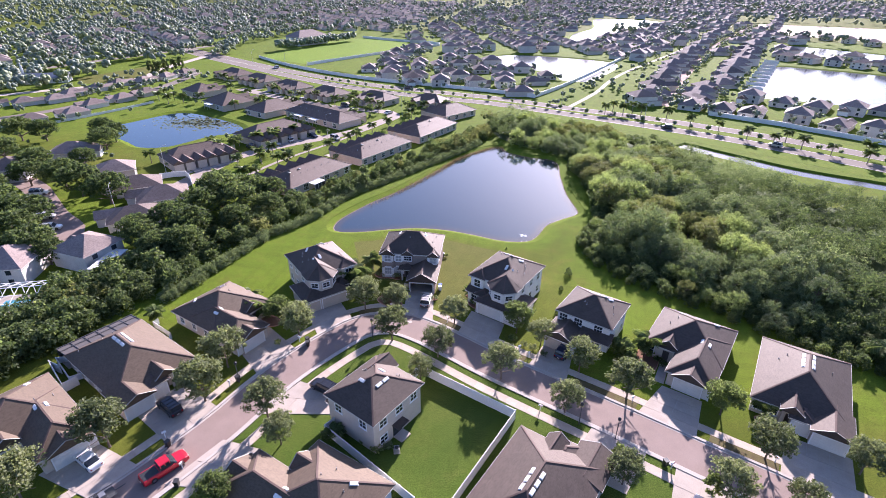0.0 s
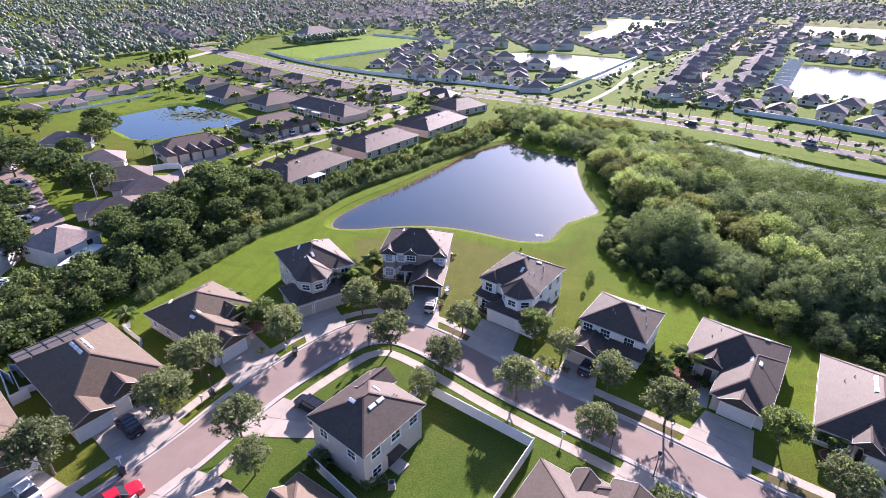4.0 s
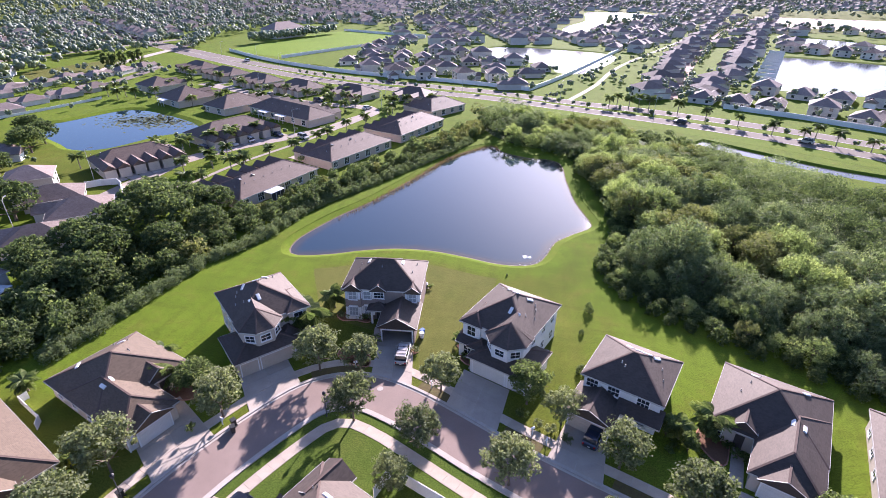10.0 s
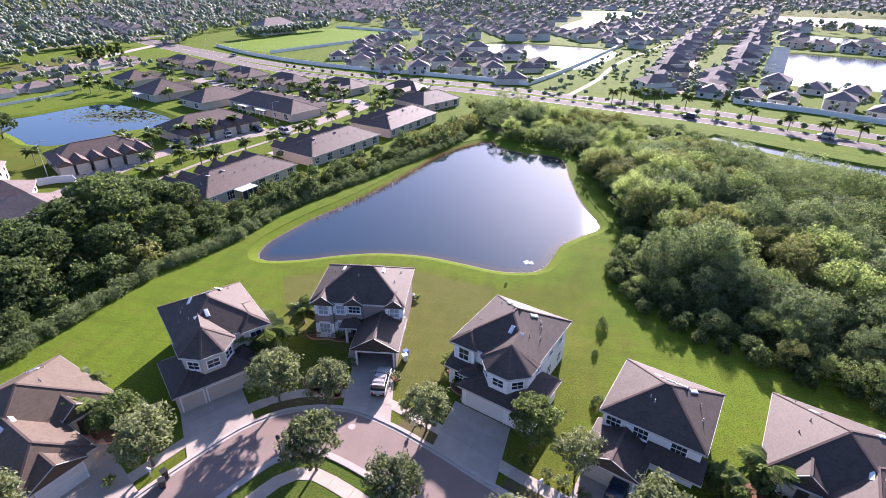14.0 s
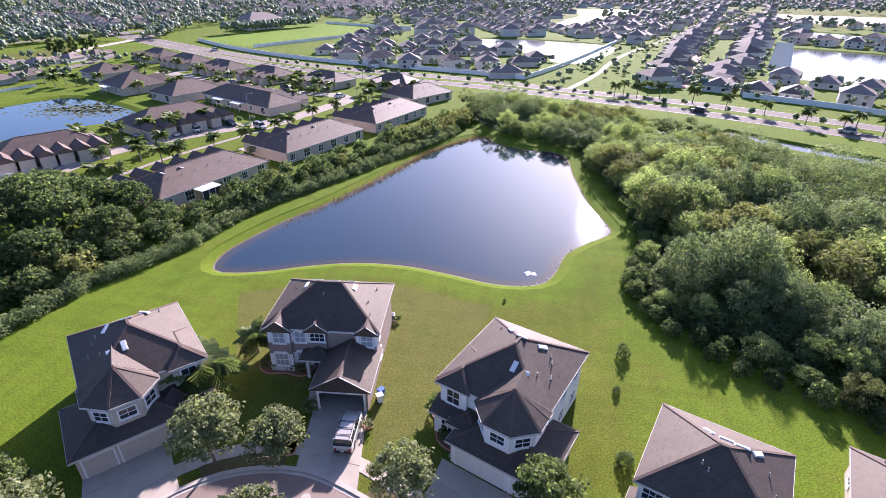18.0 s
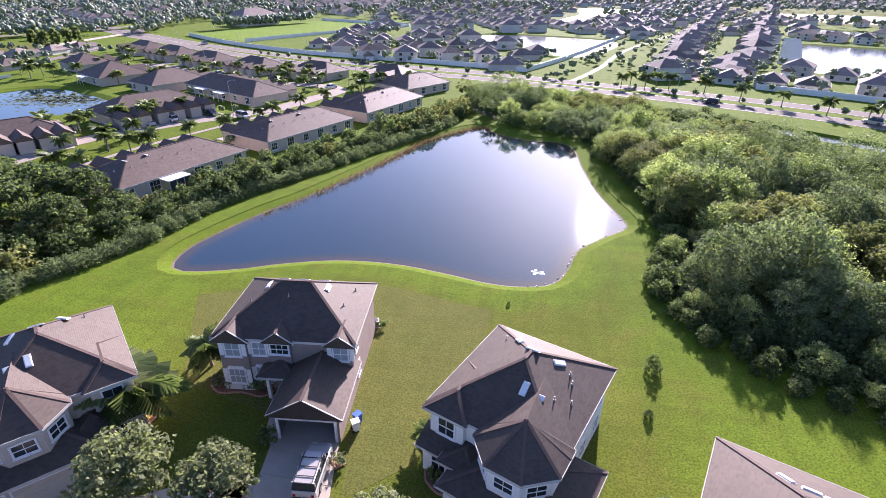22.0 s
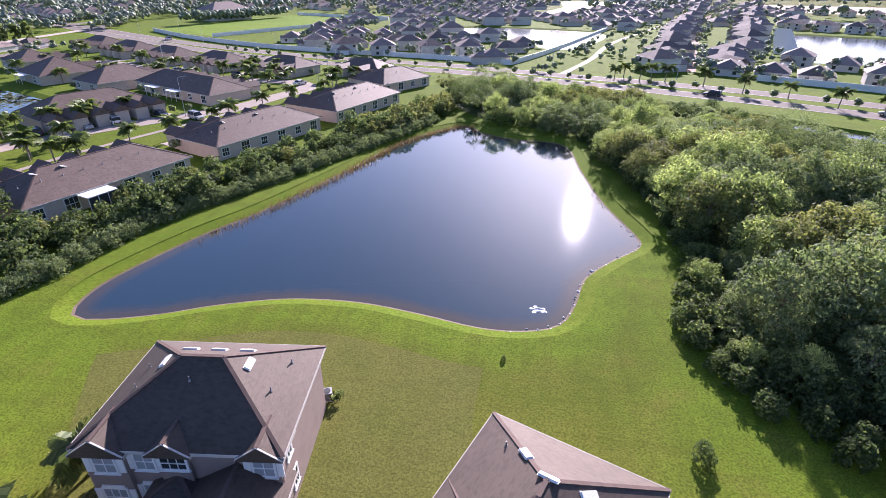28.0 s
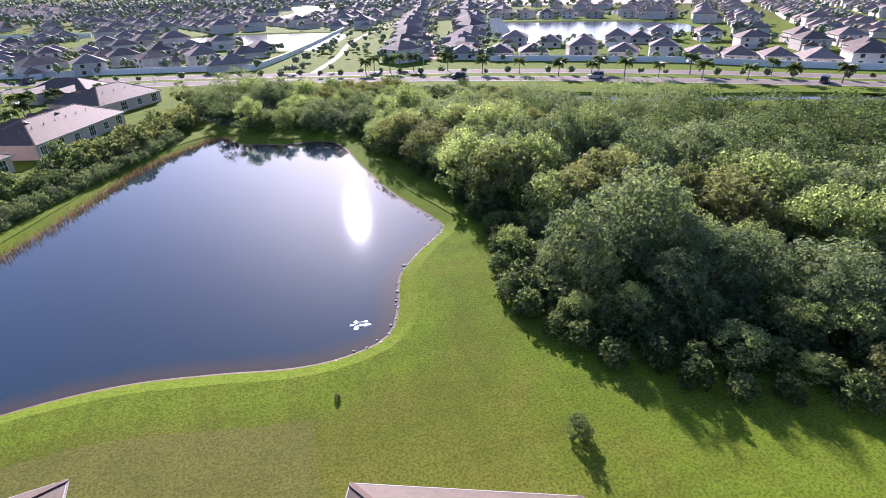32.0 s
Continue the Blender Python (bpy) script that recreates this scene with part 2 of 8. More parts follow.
M_GDOOR = surface("garage door paint", (0.66, 0.63, 0.58), (0.72, 0.69, 0.64), 1.0, 0.6, 20, 0.1)
M_SHINGLE = shingle_material("brown asphalt shingles", (0.062, 0.046, 0.038), (0.086, 0.065, 0.053), 0.0, 0.7, 0.5, (1.0, 0.84, 0.7))
M_SHINGLE2 = shingle_material("tan asphalt shingles", (0.088, 0.062, 0.043), (0.115, 0.082, 0.058), 0.0, 0.7, 0.62, (1.0, 0.82, 0.62))
M_SHINGLE3 = shingle_material("dark brown asphalt shingles", (0.125, 0.088, 0.07), (0.162, 0.117, 0.095), 0.0, 0.72, 0.32)
# Lighter and greyer than the near shingles: distance haze put into the colour.
M_FARROOF = shingle_material("far shingles paled for haze", (0.19, 0.148, 0.128), (0.265, 0.212, 0.187), 0.35, 0.8, 0.12)
M_CAP = surface("shingle ridge caps", (0.105, 0.072, 0.058), (0.14, 0.098, 0.08), 2.0, 0.8, 20, 0.3)
M_FASCIA = surface("cream painted fascia", (0.46, 0.43, 0.38), (0.54, 0.5, 0.45), 1.5, 0.6, 20, 0.1)
M_VINYL = surface("white vinyl", (0.76, 0.74, 0.7), (0.82, 0.8, 0.76), 0.8, 0.45, 14, 0.08)
M_BARK = surface("grey-brown bark", (0.13, 0.095, 0.07), (0.2, 0.155, 0.12), 4.0, 0.95, 16, 0.8, 0.03)
M_PALMBARK = surface("palm bark", (0.24, 0.2, 0.155), (0.32, 0.27, 0.22), 5.0, 0.95, 18, 0.8, 0.03)
M_MULCH = surface("red-brown mulch", (0.17, 0.085, 0.05), (0.25, 0.135, 0.085), 6.0, 0.95, 30, 0.9, 0.04)
M_BRICK = surface("terracotta edging", (0.4, 0.19, 0.13), (0.5, 0.27, 0.19), 6.0, 0.9, 30, 0.4)
M_DARK = surface("dark plastic", (0.02, 0.02, 0.022), (0.035, 0.035, 0.036), 4.0, 0.5, 20, 0.1)
M_BLUE = surface("blue plastic", (0.03, 0.10, 0.40), (0.04, 0.13, 0.47), 4.0, 0.5, 20, 0.1)
M_METAL = surface("galvanised metal", (0.3, 0.3, 0.31), (0.37, 0.37, 0.38), 3.0, 0.55, 20, 0.1, metal=0.8)
M_POLE = surface("dark painted metal", (0.05, 0.05, 0.05), (0.08, 0.08, 0.08), 3.0, 0.5, 20, 0.1)
M_CONCPOLE = surface("concrete pole", (0.5, 0.48, 0.45), (0.58, 0.56, 0.53), 2.0, 0.8, 20, 0.2)
M_RUBBER = surface("tyre rubber", (0.018, 0.018, 0.018), (0.03, 0.03, 0.03), 5.0, 0.8, 30, 0.2)
M_SOIL = surface("bare sandy soil", (0.40, 0.30, 0.23), (0.50, 0.40, 0.32), 0.02, 0.95, 1.0, 0.3, stains=(0.34, 0.2, 0.14))
M_SHORE = surface("wet muddy shore", (0.1, 0.072, 0.045), (0.17, 0.13, 0.085), 0.8, 0.8, 12, 0.5, 0.03)
M_ROCK = surface("pale shore rock", (0.62, 0.58, 0.52), (0.75, 0.71, 0.65), 3.0, 0.9, 14, 0.6, 0.03)
M_WATER = water_material("pond water", (0.014, 0.03, 0.045), 0.03, 0.0002, 0.5, 1.5)
M_FARWATER = water_material("far pond water", (0.06, 0.065, 0.07), 0.14, 0.1, 0.4)
GREENS = [(0.0, (0.105, 0.14, 0.056)), (0.5, (0.165, 0.21, 0.082)), (0.85, (0.22, 0.27, 0.105)), (1.0, (0.3, 0.345, 0.145))]
M_LEAF = leaf_material("oak leaves", GREENS, 0.7, 0.65)
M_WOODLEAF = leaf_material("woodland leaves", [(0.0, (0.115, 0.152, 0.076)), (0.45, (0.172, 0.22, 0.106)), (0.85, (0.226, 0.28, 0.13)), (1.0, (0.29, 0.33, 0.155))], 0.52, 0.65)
# Both distant greens are paled and greyed, with aerial haze in the colour.
M_FARLEAF = surface("far foliage greyed for haze", (0.12, 0.155, 0.105), (0.2, 0.23, 0.16), 0.9, 0.7, 4.5, 0.4, 0.3, stains=(0.08, 0.11, 0.075))
M_FARLEAF_B = surface("brighter far foliage greyed for haze", (0.15, 0.19, 0.085), (0.24, 0.27, 0.135), 0.9, 0.7, 4.5, 0.4, 0.3, stains=(0.1, 0.135, 0.07))
# Lighter copy of the woodland leaves: backlit glow is put into the colour.
M_WOODNEAR = leaf_material("woodland leaves with glow in the colour", [(0.0, (0.178, 0.222, 0.098)), (0.45, (0.255, 0.32, 0.134)), (0.85, (0.325, 0.398, 0.158)), (1.0, (0.415, 0.455, 0.18))], 0.68, 0.65)
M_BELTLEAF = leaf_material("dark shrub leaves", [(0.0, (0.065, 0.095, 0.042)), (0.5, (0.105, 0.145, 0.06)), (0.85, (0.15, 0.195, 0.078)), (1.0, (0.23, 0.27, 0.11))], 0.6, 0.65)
M_YLEAF = leaf_material("yellow-green leaves", [(0.0, (0.13, 0.155, 0.05)), (0.5, (0.21, 0.225, 0.085)), (1.0, (0.29, 0.295, 0.12))], 0.55, 0.65)
M_STREETLEAF = leaf_material("grey-green oak leaves", [(0.0, (0.12, 0.142, 0.07)), (0.5, (0.19, 0.216, 0.108)), (1.0, (0.3, 0.325, 0.175))], 0.55, 0.65)
M_PALMLEAF = leaf_material("palm fronds", [(0.0, (0.1, 0.145, 0.05)), (0.6, (0.17, 0.22, 0.08)), (1.0, (0.28, 0.32, 0.13))], 0.5, 0.45)
M_FLOWER = leaf_material("yellow variegated leaves", [(0.0, (0.3, 0.3, 0.02)), (1.0, (0.6, 0.5, 0.05))], 0.3)
M_PAD = leaf_material("water lily pads", [(0.0, (0.07, 0.09, 0.02)), (1.0, (0.16, 0.16, 0.05))], 0.1)


def plain(name, col, rough=0.4, metal=0.0, coat=0.0):
    m, t, b = nodes_of(name)
    t.links.new(ramp(t, noise_of(t, 3.0, 4), [(0.3, tuple(v * 0.93 for v in col)), (0.7, col)]), b.inputs["Base Color"])
    b.inputs["Roughness"].default_value, b.inputs["Metallic"].default_value, b.inputs["Coat Weight"].default_value = rough, metal, coat
    return m


M_GLASS = plain("window glass", (0.03, 0.035, 0.04), 0.06)
M_BLIND = plain("window with pale blinds", (0.35, 0.36, 0.37), 0.2)
M_CHROME = plain("bright metal", (0.6, 0.6, 0.62), 0.2, 1.0)
M_LAMP = plain("lamp glass", (0.75, 0.75, 0.7), 0.3)
M_TAIL = plain("red tail lamp", (0.35, 0.01, 0.01), 0.2)
M_POOL = water_material("pool water", (0.08, 0.3, 0.38), 0.05, 0.08, 2.0)
M_SCREEN = plain("dark insect screen", (0.05, 0.05, 0.05), 0.7)

# ---------------------------------------------------------------- mesh tools
def mesh_of(name, verts, faces, material):
    me = bpy.data.meshes.new(name)
    me.from_pydata([tuple(v) for v in verts], [], faces)
    me.materials.append(material)
    me.update()
    return me


def part(name, data, material=None, parent=None, label="", at=None):
    """Links a bmesh or mesh as one object, under its thing where parent is given."""
    if isinstance(data, bmesh.types.BMesh):
        me = bpy.data.meshes.new(name)
        data.to_mesh(me)
        data.free()
        me.materials.append(material)
        data = me
    ob = new(name, data)
    if parent:
        ob.parent = parent
    if at is not None:
        ob.matrix_basis = at
    return tagged(ob, label)


def thing(name, label, category, m, group="", kind=""):
    ob = new(name)
    ob.matrix_basis = m
    ob.empty_display_size = 0.3
    return tagged(ob, label, category, group, kind)


def box(bm, x0, y0, z0, x1, y1, z1, m=None):
    vs = [bm.verts.new((x, y, z)) for z in (z0, z1) for x, y in ((x0, y0), (x1, y0), (x1, y1), (x0, y1))]
    for f in ((3, 2, 1, 0), (4, 5, 6, 7), (0, 1, 5, 4), (1, 2, 6, 5), (2, 3, 7, 6), (3, 0, 4, 7)):
        bm.faces.new([vs[i] for i in f])
    if m is not None:
        bmesh.ops.transform(bm, matrix=m, verts=vs)
    return vs


def boxes(*rows):
    bm = bmesh.new()
    for r in rows:
        box(bm, *r)
    return bm


def tube(bm, path, radii, n=8, cap=True):
    """A tapered tube along points."""
    rings = []
    for i, p in enumerate(path):
        p = Vector(p)
        d = Vector(path[min(i + 1, len(path) - 1)]) - Vector(path[max(i - 1, 0)])
        d.normalize()
        a = d.cross(Vector((0.31, 0.87, 0.38))).normalized()
        b = d.cross(a)
        rings.append([bm.verts.new(p + (a * math.cos(k * math.tau / n) + b * math.sin(k * math.tau / n)) * radii[i]) for k in range(n)])
    for r, s in zip(rings, rings[1:]):
        for k in range(n):
            bm.faces.new((r[k], r[(k + 1) % n], s[(k + 1) % n], s[k]))
    if cap:
        bm.faces.new(rings[0][::-1])
        bm.faces.new(rings[-1])
    return bm


def smooth_line(pts, step=2.0):
    """Points along a Catmull-Rom curve through pts."""
    P = [Vector(p) for p in pts]
    out = []
    for i in range(len(P) - 1):
        a, b, c, d = P[max(i - 1, 0)], P[i], P[i + 1], P[min(i + 2, len(P) - 1)]
        n = max(1, int((c - b).length / step))
        for k in range(n):
            s = k / n
            out.append(0.5 * ((2 * b) + (c - a) * s + (2 * a - 5 * b + 4 * c - d) * s * s + (3 * b - a - 3 * c + d) * s ** 3))
    out.append(P[-1])
    return out


def offset_line(line, d):
    """The line moved d metres to its left."""
    out = []
    for i, p in enumerate(line):
        t = (line[min(i + 1, len(line) - 1)] - line[max(i - 1, 0)]).normalized()
        out.append(p + Vector((-t.y, t.x)) * d)
    return out


def ribbon_mesh(name, left, right, z, thick, material):
    """A slab between two lines."""
    n = len(left)
    verts = [(p.x, p.y, z) for p in left] + [(p.x, p.y, z) for p in right]
    verts += [(p.x, p.y, z - thick) for p in left] + [(p.x, p.y, z - thick) for p in right]
    faces = []
    for i in range(n - 1):
        faces += [(i, n + i, n + i + 1, i + 1), (i + 2 * n, i, i + 1, i + 1 + 2 * n), (n + i, 3 * n + i, 3 * n + i + 1, n + i + 1)]
    faces += [(0, 2 * n, 3 * n, n), (n - 1, 2 * n - 1, 4 * n - 1, 3 * n - 1)]
    return mesh_of(name, verts, faces, material)


def slab_mesh(name, poly, z, thick, material):
    n = len(poly)
    verts = [(x, y, z) for x, y in poly] + [(x, y, z - thick) for x, y in poly]
    area = sum(poly[i][0] * poly[(i + 1) % n][1] - poly[(i + 1) % n][0] * poly[i][1] for i in range(n))
    top = tuple(range(n)) if area > 0 else tuple(range(n))[::-1]
    faces = [top] + [(i, (i + 1) % n, n + (i + 1) % n, n + i) for i in range(n)]
    return mesh_of(name, verts, faces, material)


def inside(x, y, poly):
    hit = False
    for i in range(len(poly)):
        (ax, ay), (bx, by) = poly[i], poly[i - 1]
        if (ay > y) != (by > y) and x < (bx - ax) * (y - ay) / (by - ay) + ax:
            hit = not hit
    return hit


def near_line(x, y, line, d):
    return any((p.x - x) ** 2 + (p.y - y) ** 2 < d * d for p in line)


def closed_curve(pts, step=1.5):
    P = [Vector(p) for p in pts]
    n, out = len(P), []
    for i in range(n):
        a, b, c, d = P[i - 1], P[i], P[(i + 1) % n], P[(i + 2) % n]
        k = max(1, int((c - b).length / step))
        for j in range(k):
            s = j / k
            out.append(0.5 * ((2 * b) + (c - a) * s + (2 * a - 5 * b + 4 * c - d) * s * s + (3 * b - a - 3 * c + d) * s ** 3))
    return out


def grown(loop, d):
    """A closed loop pushed outward by d."""
    n = len(loop)
    area = sum(loop[i].x * loop[(i + 1) % n].y - loop[(i + 1) % n].x * loop[i].y for i in range(n))
    s = 1 if area > 0 else -1
    out = []
    for i in range(n):
        t = (loop[(i + 1) % n] - loop[i - 1]).normalized()
        out.append(loop[i] + Vector((t.y, -t.x)) * d * s)
    return out

# ---------------------------------------------------------------- ground and ponds
from mathutils.geometry import delaunay_2d_cdt

WATER = -0.6
POND = [(-30.4, 125.3), (-27.1, 125.2), (-22.2, 126.8), (-17.2, 129.2), (-10.2, 131.4), (-2.6, 131.8), (4.4, 130.6), (10.2, 129.2), (14.4, 129.2),
        (17.8, 130.6), (19.6, 134.5), (21.2, 139.9), (24.9, 144.7), (28.9, 148.9), (28.8, 152.5), (26.1, 163), (24.3, 176.6), (22.2, 192.5),
        (13, 195), (5.5, 199), (0.8, 204), (-9.4, 190.1), (-15.3, 172.1), (-22.2, 153.3), (-26.9, 143.8), (-30.2, 134.9), (-31.4, 129.5)]
PONDS = [
    ("pond", POND, 1.2),
    ("pond_left", [(-164, 193), (-158, 203), (-151, 221), (-144, 225), (-128, 220), (-109, 210), (-104, 201), (-112, 194), (-119, 178), (-128, 175), (-136, 179), (-146, 184)], 2.5),
    ("pond_north", [(-30, 436), (-18, 458), (16, 455), (61, 432), (48, 372), (36, 350), (24, 354), (18, 376), (-10, 398), (-26, 404)], 4),
    ("pond_east", [(172, 444), (199, 438), (240, 415), (262, 380), (240, 338), (205, 322), (172, 316), (146, 322), (126, 331), (145, 386)], 4),
    ("pond_far_east", [(230, 590), (290, 535), (330, 500), (318, 470), (262, 484), (213, 532)], 6),
    ("pond_far_north", [(72, 878), (151, 850), (110, 716), (67, 649), (46, 562), (30, 556), (34, 640), (58, 720)], 9),
    ("pond_small", [(-132, 338), (-122, 345), (-110, 338), (-108, 327), (-122, 326)], 3),
]
CANAL = [(70, 223), (78, 216), (90, 207), (100, 200), (112, 194.5), (124, 190), (150, 178), (190, 160)]
rims, water_loops = [], []
for name, pts, step in PONDS:
    loop = closed_curve(pts, step)
    water_loops.append((name, loop))
    rims.append((loop, grown(loop, 2.6), grown(loop, -2.5)))
canal_line = smooth_line(CANAL, 4)
canal_loop = offset_line(canal_line, 2.6) + offset_line(canal_line, -2.6)[::-1]
water_loops.append(("canal", canal_loop))
rims.append((canal_loop, grown(canal_loop, 1.7), grown(canal_loop, -1.2)))

gv, gf, ge, holes = [], [], [], []
for shore, outer, floor_ in rims:
    k = len(gv)
    gv += [Vector((p.x, p.y)) for p in outer]
    ge += [(k + i, k + (i + 1) % len(outer)) for i in range(len(outer))]
    holes.append([(p.x, p.y) for p in outer])
k = len(gv)
EDGE = 4000
gv += [Vector(p) for p in ((-EDGE, -600), (EDGE, -600), (EDGE, EDGE), (-EDGE, EDGE))]
ge += [(k, k + 1), (k + 1, k + 2), (k + 2, k + 3), (k + 3, k)]
for gx in range(-300, 301, 30):
    for gy in range(-60, 700, 30):
        if not any(inside(gx, gy, h) for h in holes):
            gv.append(Vector((gx + 0.1, gy + 0.1)))
for gx in range(-85, 86, 10):
    for gy in range(65, 150, 10):
        if not any(inside(gx, gy, h) for h in holes):
            gv.append(Vector((gx + 0.3, gy + 0.3)))
cv, ce, cf, *_ = delaunay_2d_cdt(gv, ge, [], 1, 1e-4)
verts = [(p.x, p.y, 0.0) for p in cv]
faces = []
for f in cf:
    c = sum((cv[i] for i in f), Vector((0, 0))) / len(f)
    if not any(inside(c.x, c.y, h) for h in holes):
        faces.append(tuple(f))
ground_me = mesh_of("ground", verts, faces, M_VERGE)
lush_backlit = ground_me.attributes.new("lush_backlit", "FLOAT", "POINT")


def lush_backlit_at(x, y):
    """How lush the lawns are: thin by the middle houses, well watered to both sides; beyond the pond, backlit
    brightness put into the colour.
    """
    if y > 620 or abs(x) > 310:
        return 0.0
    side = 0.78 * max((x - 21) / 12, (-17 - x) / 10) if 84 < y < 150 else 0.0
    return min(1.0, max(0.0, min(0.78, side), (y - 150) / 70))


lush_backlit.data.foreach_set("value", [lush_backlit_at(x, y) for x, y, z in verts])
ground = tagged(part("ground", ground_me), "green mown grass lawns of a flat suburb", "grass", kind="structure")

for (name, loop), (shore, outer, floor_) in zip(water_loops, rims):
    n = len(shore)
    rng = random.Random(n)
    vs = [(p.x, p.y, 0.0) for p in outer] + [(p.x, p.y, WATER + 0.09) for p in grown(shore, 0.75)] + [(p.x, p.y, WATER - 0.9) for p in floor_]
    if name == "pond":
        fs = [(i, (i + 1) % n, n + (i + 1) % n, n + i) for i in range(n)]
        tagged(part("pond_bank", mesh_of("pond_bank", vs[:2 * n], fs, M_BANK)), "bright green grass bank of the pond", "bank", kind="structure")
        fs = [(i, (i + 1) % n, n + (i + 1) % n, n + i) for i in range(n)]
        tagged(part("pond_shore", mesh_of("pond_shore", vs[n:], fs, M_SHORE)), "strip of wet sandy soil at the water's edge", "shore", kind="structure")
    else:
        fs = [(r * n + i, r * n + (i + 1) % n, (r + 1) * n + (i + 1) % n, (r + 1) * n + i) for r in range(2) for i in range(n)]
        tagged(part(name + "_bank", mesh_of(name + "_bank", vs, fs, M_BANK)), "grass bank of a neighbourhood pond", "bank", kind="structure")
    w = [(p.x, p.y, WATER) for p in grown(shore, 0.6)]
    ob = part(name + "_water", mesh_of(name + "_water", w, [tuple(range(n))], M_WATER if name in ("pond", "pond_left") else M_FARWATER))
    tagged(ob, "calm dark pond water mirroring the sky" if name == "pond" else "pale neighbourhood pond reflecting the bright sky", "water", kind="structure")

# the thinner, drier lawn behind the two-storey houses, and the long grass round the pond
tagged(part("dry_lawn", slab_mesh("dry_lawn", [(-16, 105), (-22.5, 117.3), (-24.1, 121.1), (-19.2, 123.6), (-14, 125), (-8.7, 125.9), (-3, 126.1), (2.6, 125.9), (7, 124.9),
                                          (11.3, 123.4), (10.8, 117), (11, 111), (7, 100), (2.5, 96), (1.2, 101)], 0.012, 0.02, M_DRY)),
       "dry yellowish lawn with a mown edge", "grass", kind="structure")

# brown shallows along the near shore
def shallows(loop):
    n, rows = len(loop), (0.6, -0.1, -0.8, -1.9)
    m, t, b = nodes_of("shallow pond water")
    at = t.nodes.new("ShaderNodeAttribute")
    at.attribute_name = "shallow"
    fade = ramp(t, mix(t, at.outputs["Fac"], noise_of(t, 0.5, 5, 0.7), 0.4), [(0.22, (0, 0, 0)), (0.62, (1, 1, 1))])
    t.links.new(mix(t, (0.014, 0.03, 0.045), (0.045, 0.037, 0.027), fade), b.inputs["Base Color"])
    b.inputs["Roughness"].default_value, b.inputs["IOR"].default_value = 0.03, 1.5
    me = mesh_of("pond_shallows", [(p.x, p.y, WATER + 0.004) for w in rows for p in grown(loop, w)],
                 [(r * n + i, (r + 1) * n + i, (r + 1) * n + (i + 1) % n, r * n + (i + 1) % n) for r in range(3) for i in range(n)], m)
    att = me.attributes.new("shallow", "FLOAT", "POINT")
    att.data.foreach_set("value", [v * (1.0 if p.y < 150 else 0.7) for v in (1.0, 0.8, 0.4, 0.0) for p in loop])
    return me


tagged(part("pond_shallows", shallows(water_loops[0][1])), "brownish shallow water along the pond's edge", "water", kind="structure")

# the lawn turns lusher towards the pond
def lush_ring(loop):
    n, rows = len(loop), (2.45, 4.4, 6.4, 8.6)
    me = mesh_of("pond_verge", [(p.x, p.y, z) for w, z in zip(rows, (0.026, 0.022, 0.015, 0.004)) for p in grown(loop, w)],
                 [(r * n + i, r * n + (i + 1) % n, (r + 1) * n + (i + 1) % n, (r + 1) * n + i) for r in range(3) for i in range(n)], M_VERGE)
    att = me.attributes.new("lush_backlit", "FLOAT", "POINT")
    att.data.foreach_set("value", [max(v, lush_backlit_at(p.x, p.y)) for v, w in zip((1.0, 0.72, 0.3, 0.0), rows) for p in grown(loop, w)])
    return me


tagged(part("pond_verge", lush_ring(water_loops[0][1])), "longer bright green grass round the pond", "grass", kind="structure")

# ---------------------------------------------------------------- streets
OUTER = [(-36, 36), (-30.3, 47), (-26.4, 56), (-24.1, 62.5), (-22.1, 70.2), (-19.5, 77), (-15.7, 84.4), (-12.4, 89.2), (-8.2, 92), (-2.8, 92.9), (3.1, 91.3), (9, 88.6),
         (15, 85.6), (23, 82.1), (32, 78.4), (39.5, 75.1), (46, 72.2), (52.4, 69.6), (60, 66), (72, 61), (95, 51)]
street_n = smooth_line(OUTER, 1.5)
street_s = offset_line(street_n, -6.3)
KERB = 0.14
tagged(part("road", ribbon_mesh("road", street_n, street_s, 0.03, 0.05, M_ROAD)), "brownish asphalt street curving round a bend", "road", kind="structure")
for line, s, nm in ((street_n, 1, "kerb_north"), (street_s, -1, "kerb_south")):
    a, b, c, d = offset_line(line, -0.35 * s), offset_line(line, 0.0), offset_line(line, 0.16 * s), offset_line(line, 0.42 * s)
    gut = ribbon_mesh(nm, *((b, a) if s > 0 else (a, b)), 0.045, 0.06, M_KERB)
    tagged(part(nm.replace("kerb", "gutter"), gut), "pale concrete gutter strip", "gutter", kind="structure")
    tagged(part(nm, ribbon_mesh(nm, *((d, b) if s > 0 else (b, d)), KERB, 0.2, M_KERB)), "low concrete kerb of the street", "kerb", kind="structure")


def flags(name, label, line, width, z=0.05):
    """A pavement of separate concrete flags along a line."""
    left, right = offset_line(line, width / 2), offset_line(line, -width / 2)
    base = tagged(part(name, ribbon_mesh(name, left, right, z - 0.03, 0.05, M_KERB)), label, "pavement", kind="structure")
    for i in range(len(line) - 1):
        a, b, c, d = left[i], right[i], right[i + 1], left[i + 1]
        m = (a + b + c + d) / 4
        q = [m + (p - m) * 0.975 for p in (a, b, c, d)]
        part("flagstone", mesh_of("flagstone", [(p.x - m.x, p.y - m.y, z) for p in q] + [(p.x - m.x, p.y - m.y, z - 0.04) for p in q],
                             [(0, 1, 2, 3), (0, 4, 5, 1), (1, 5, 6, 2), (2, 6, 7, 3), (3, 7, 4, 0)], M_WALK), parent=base, at=Matrix.Translation((m.x, m.y, 0)))
    return base


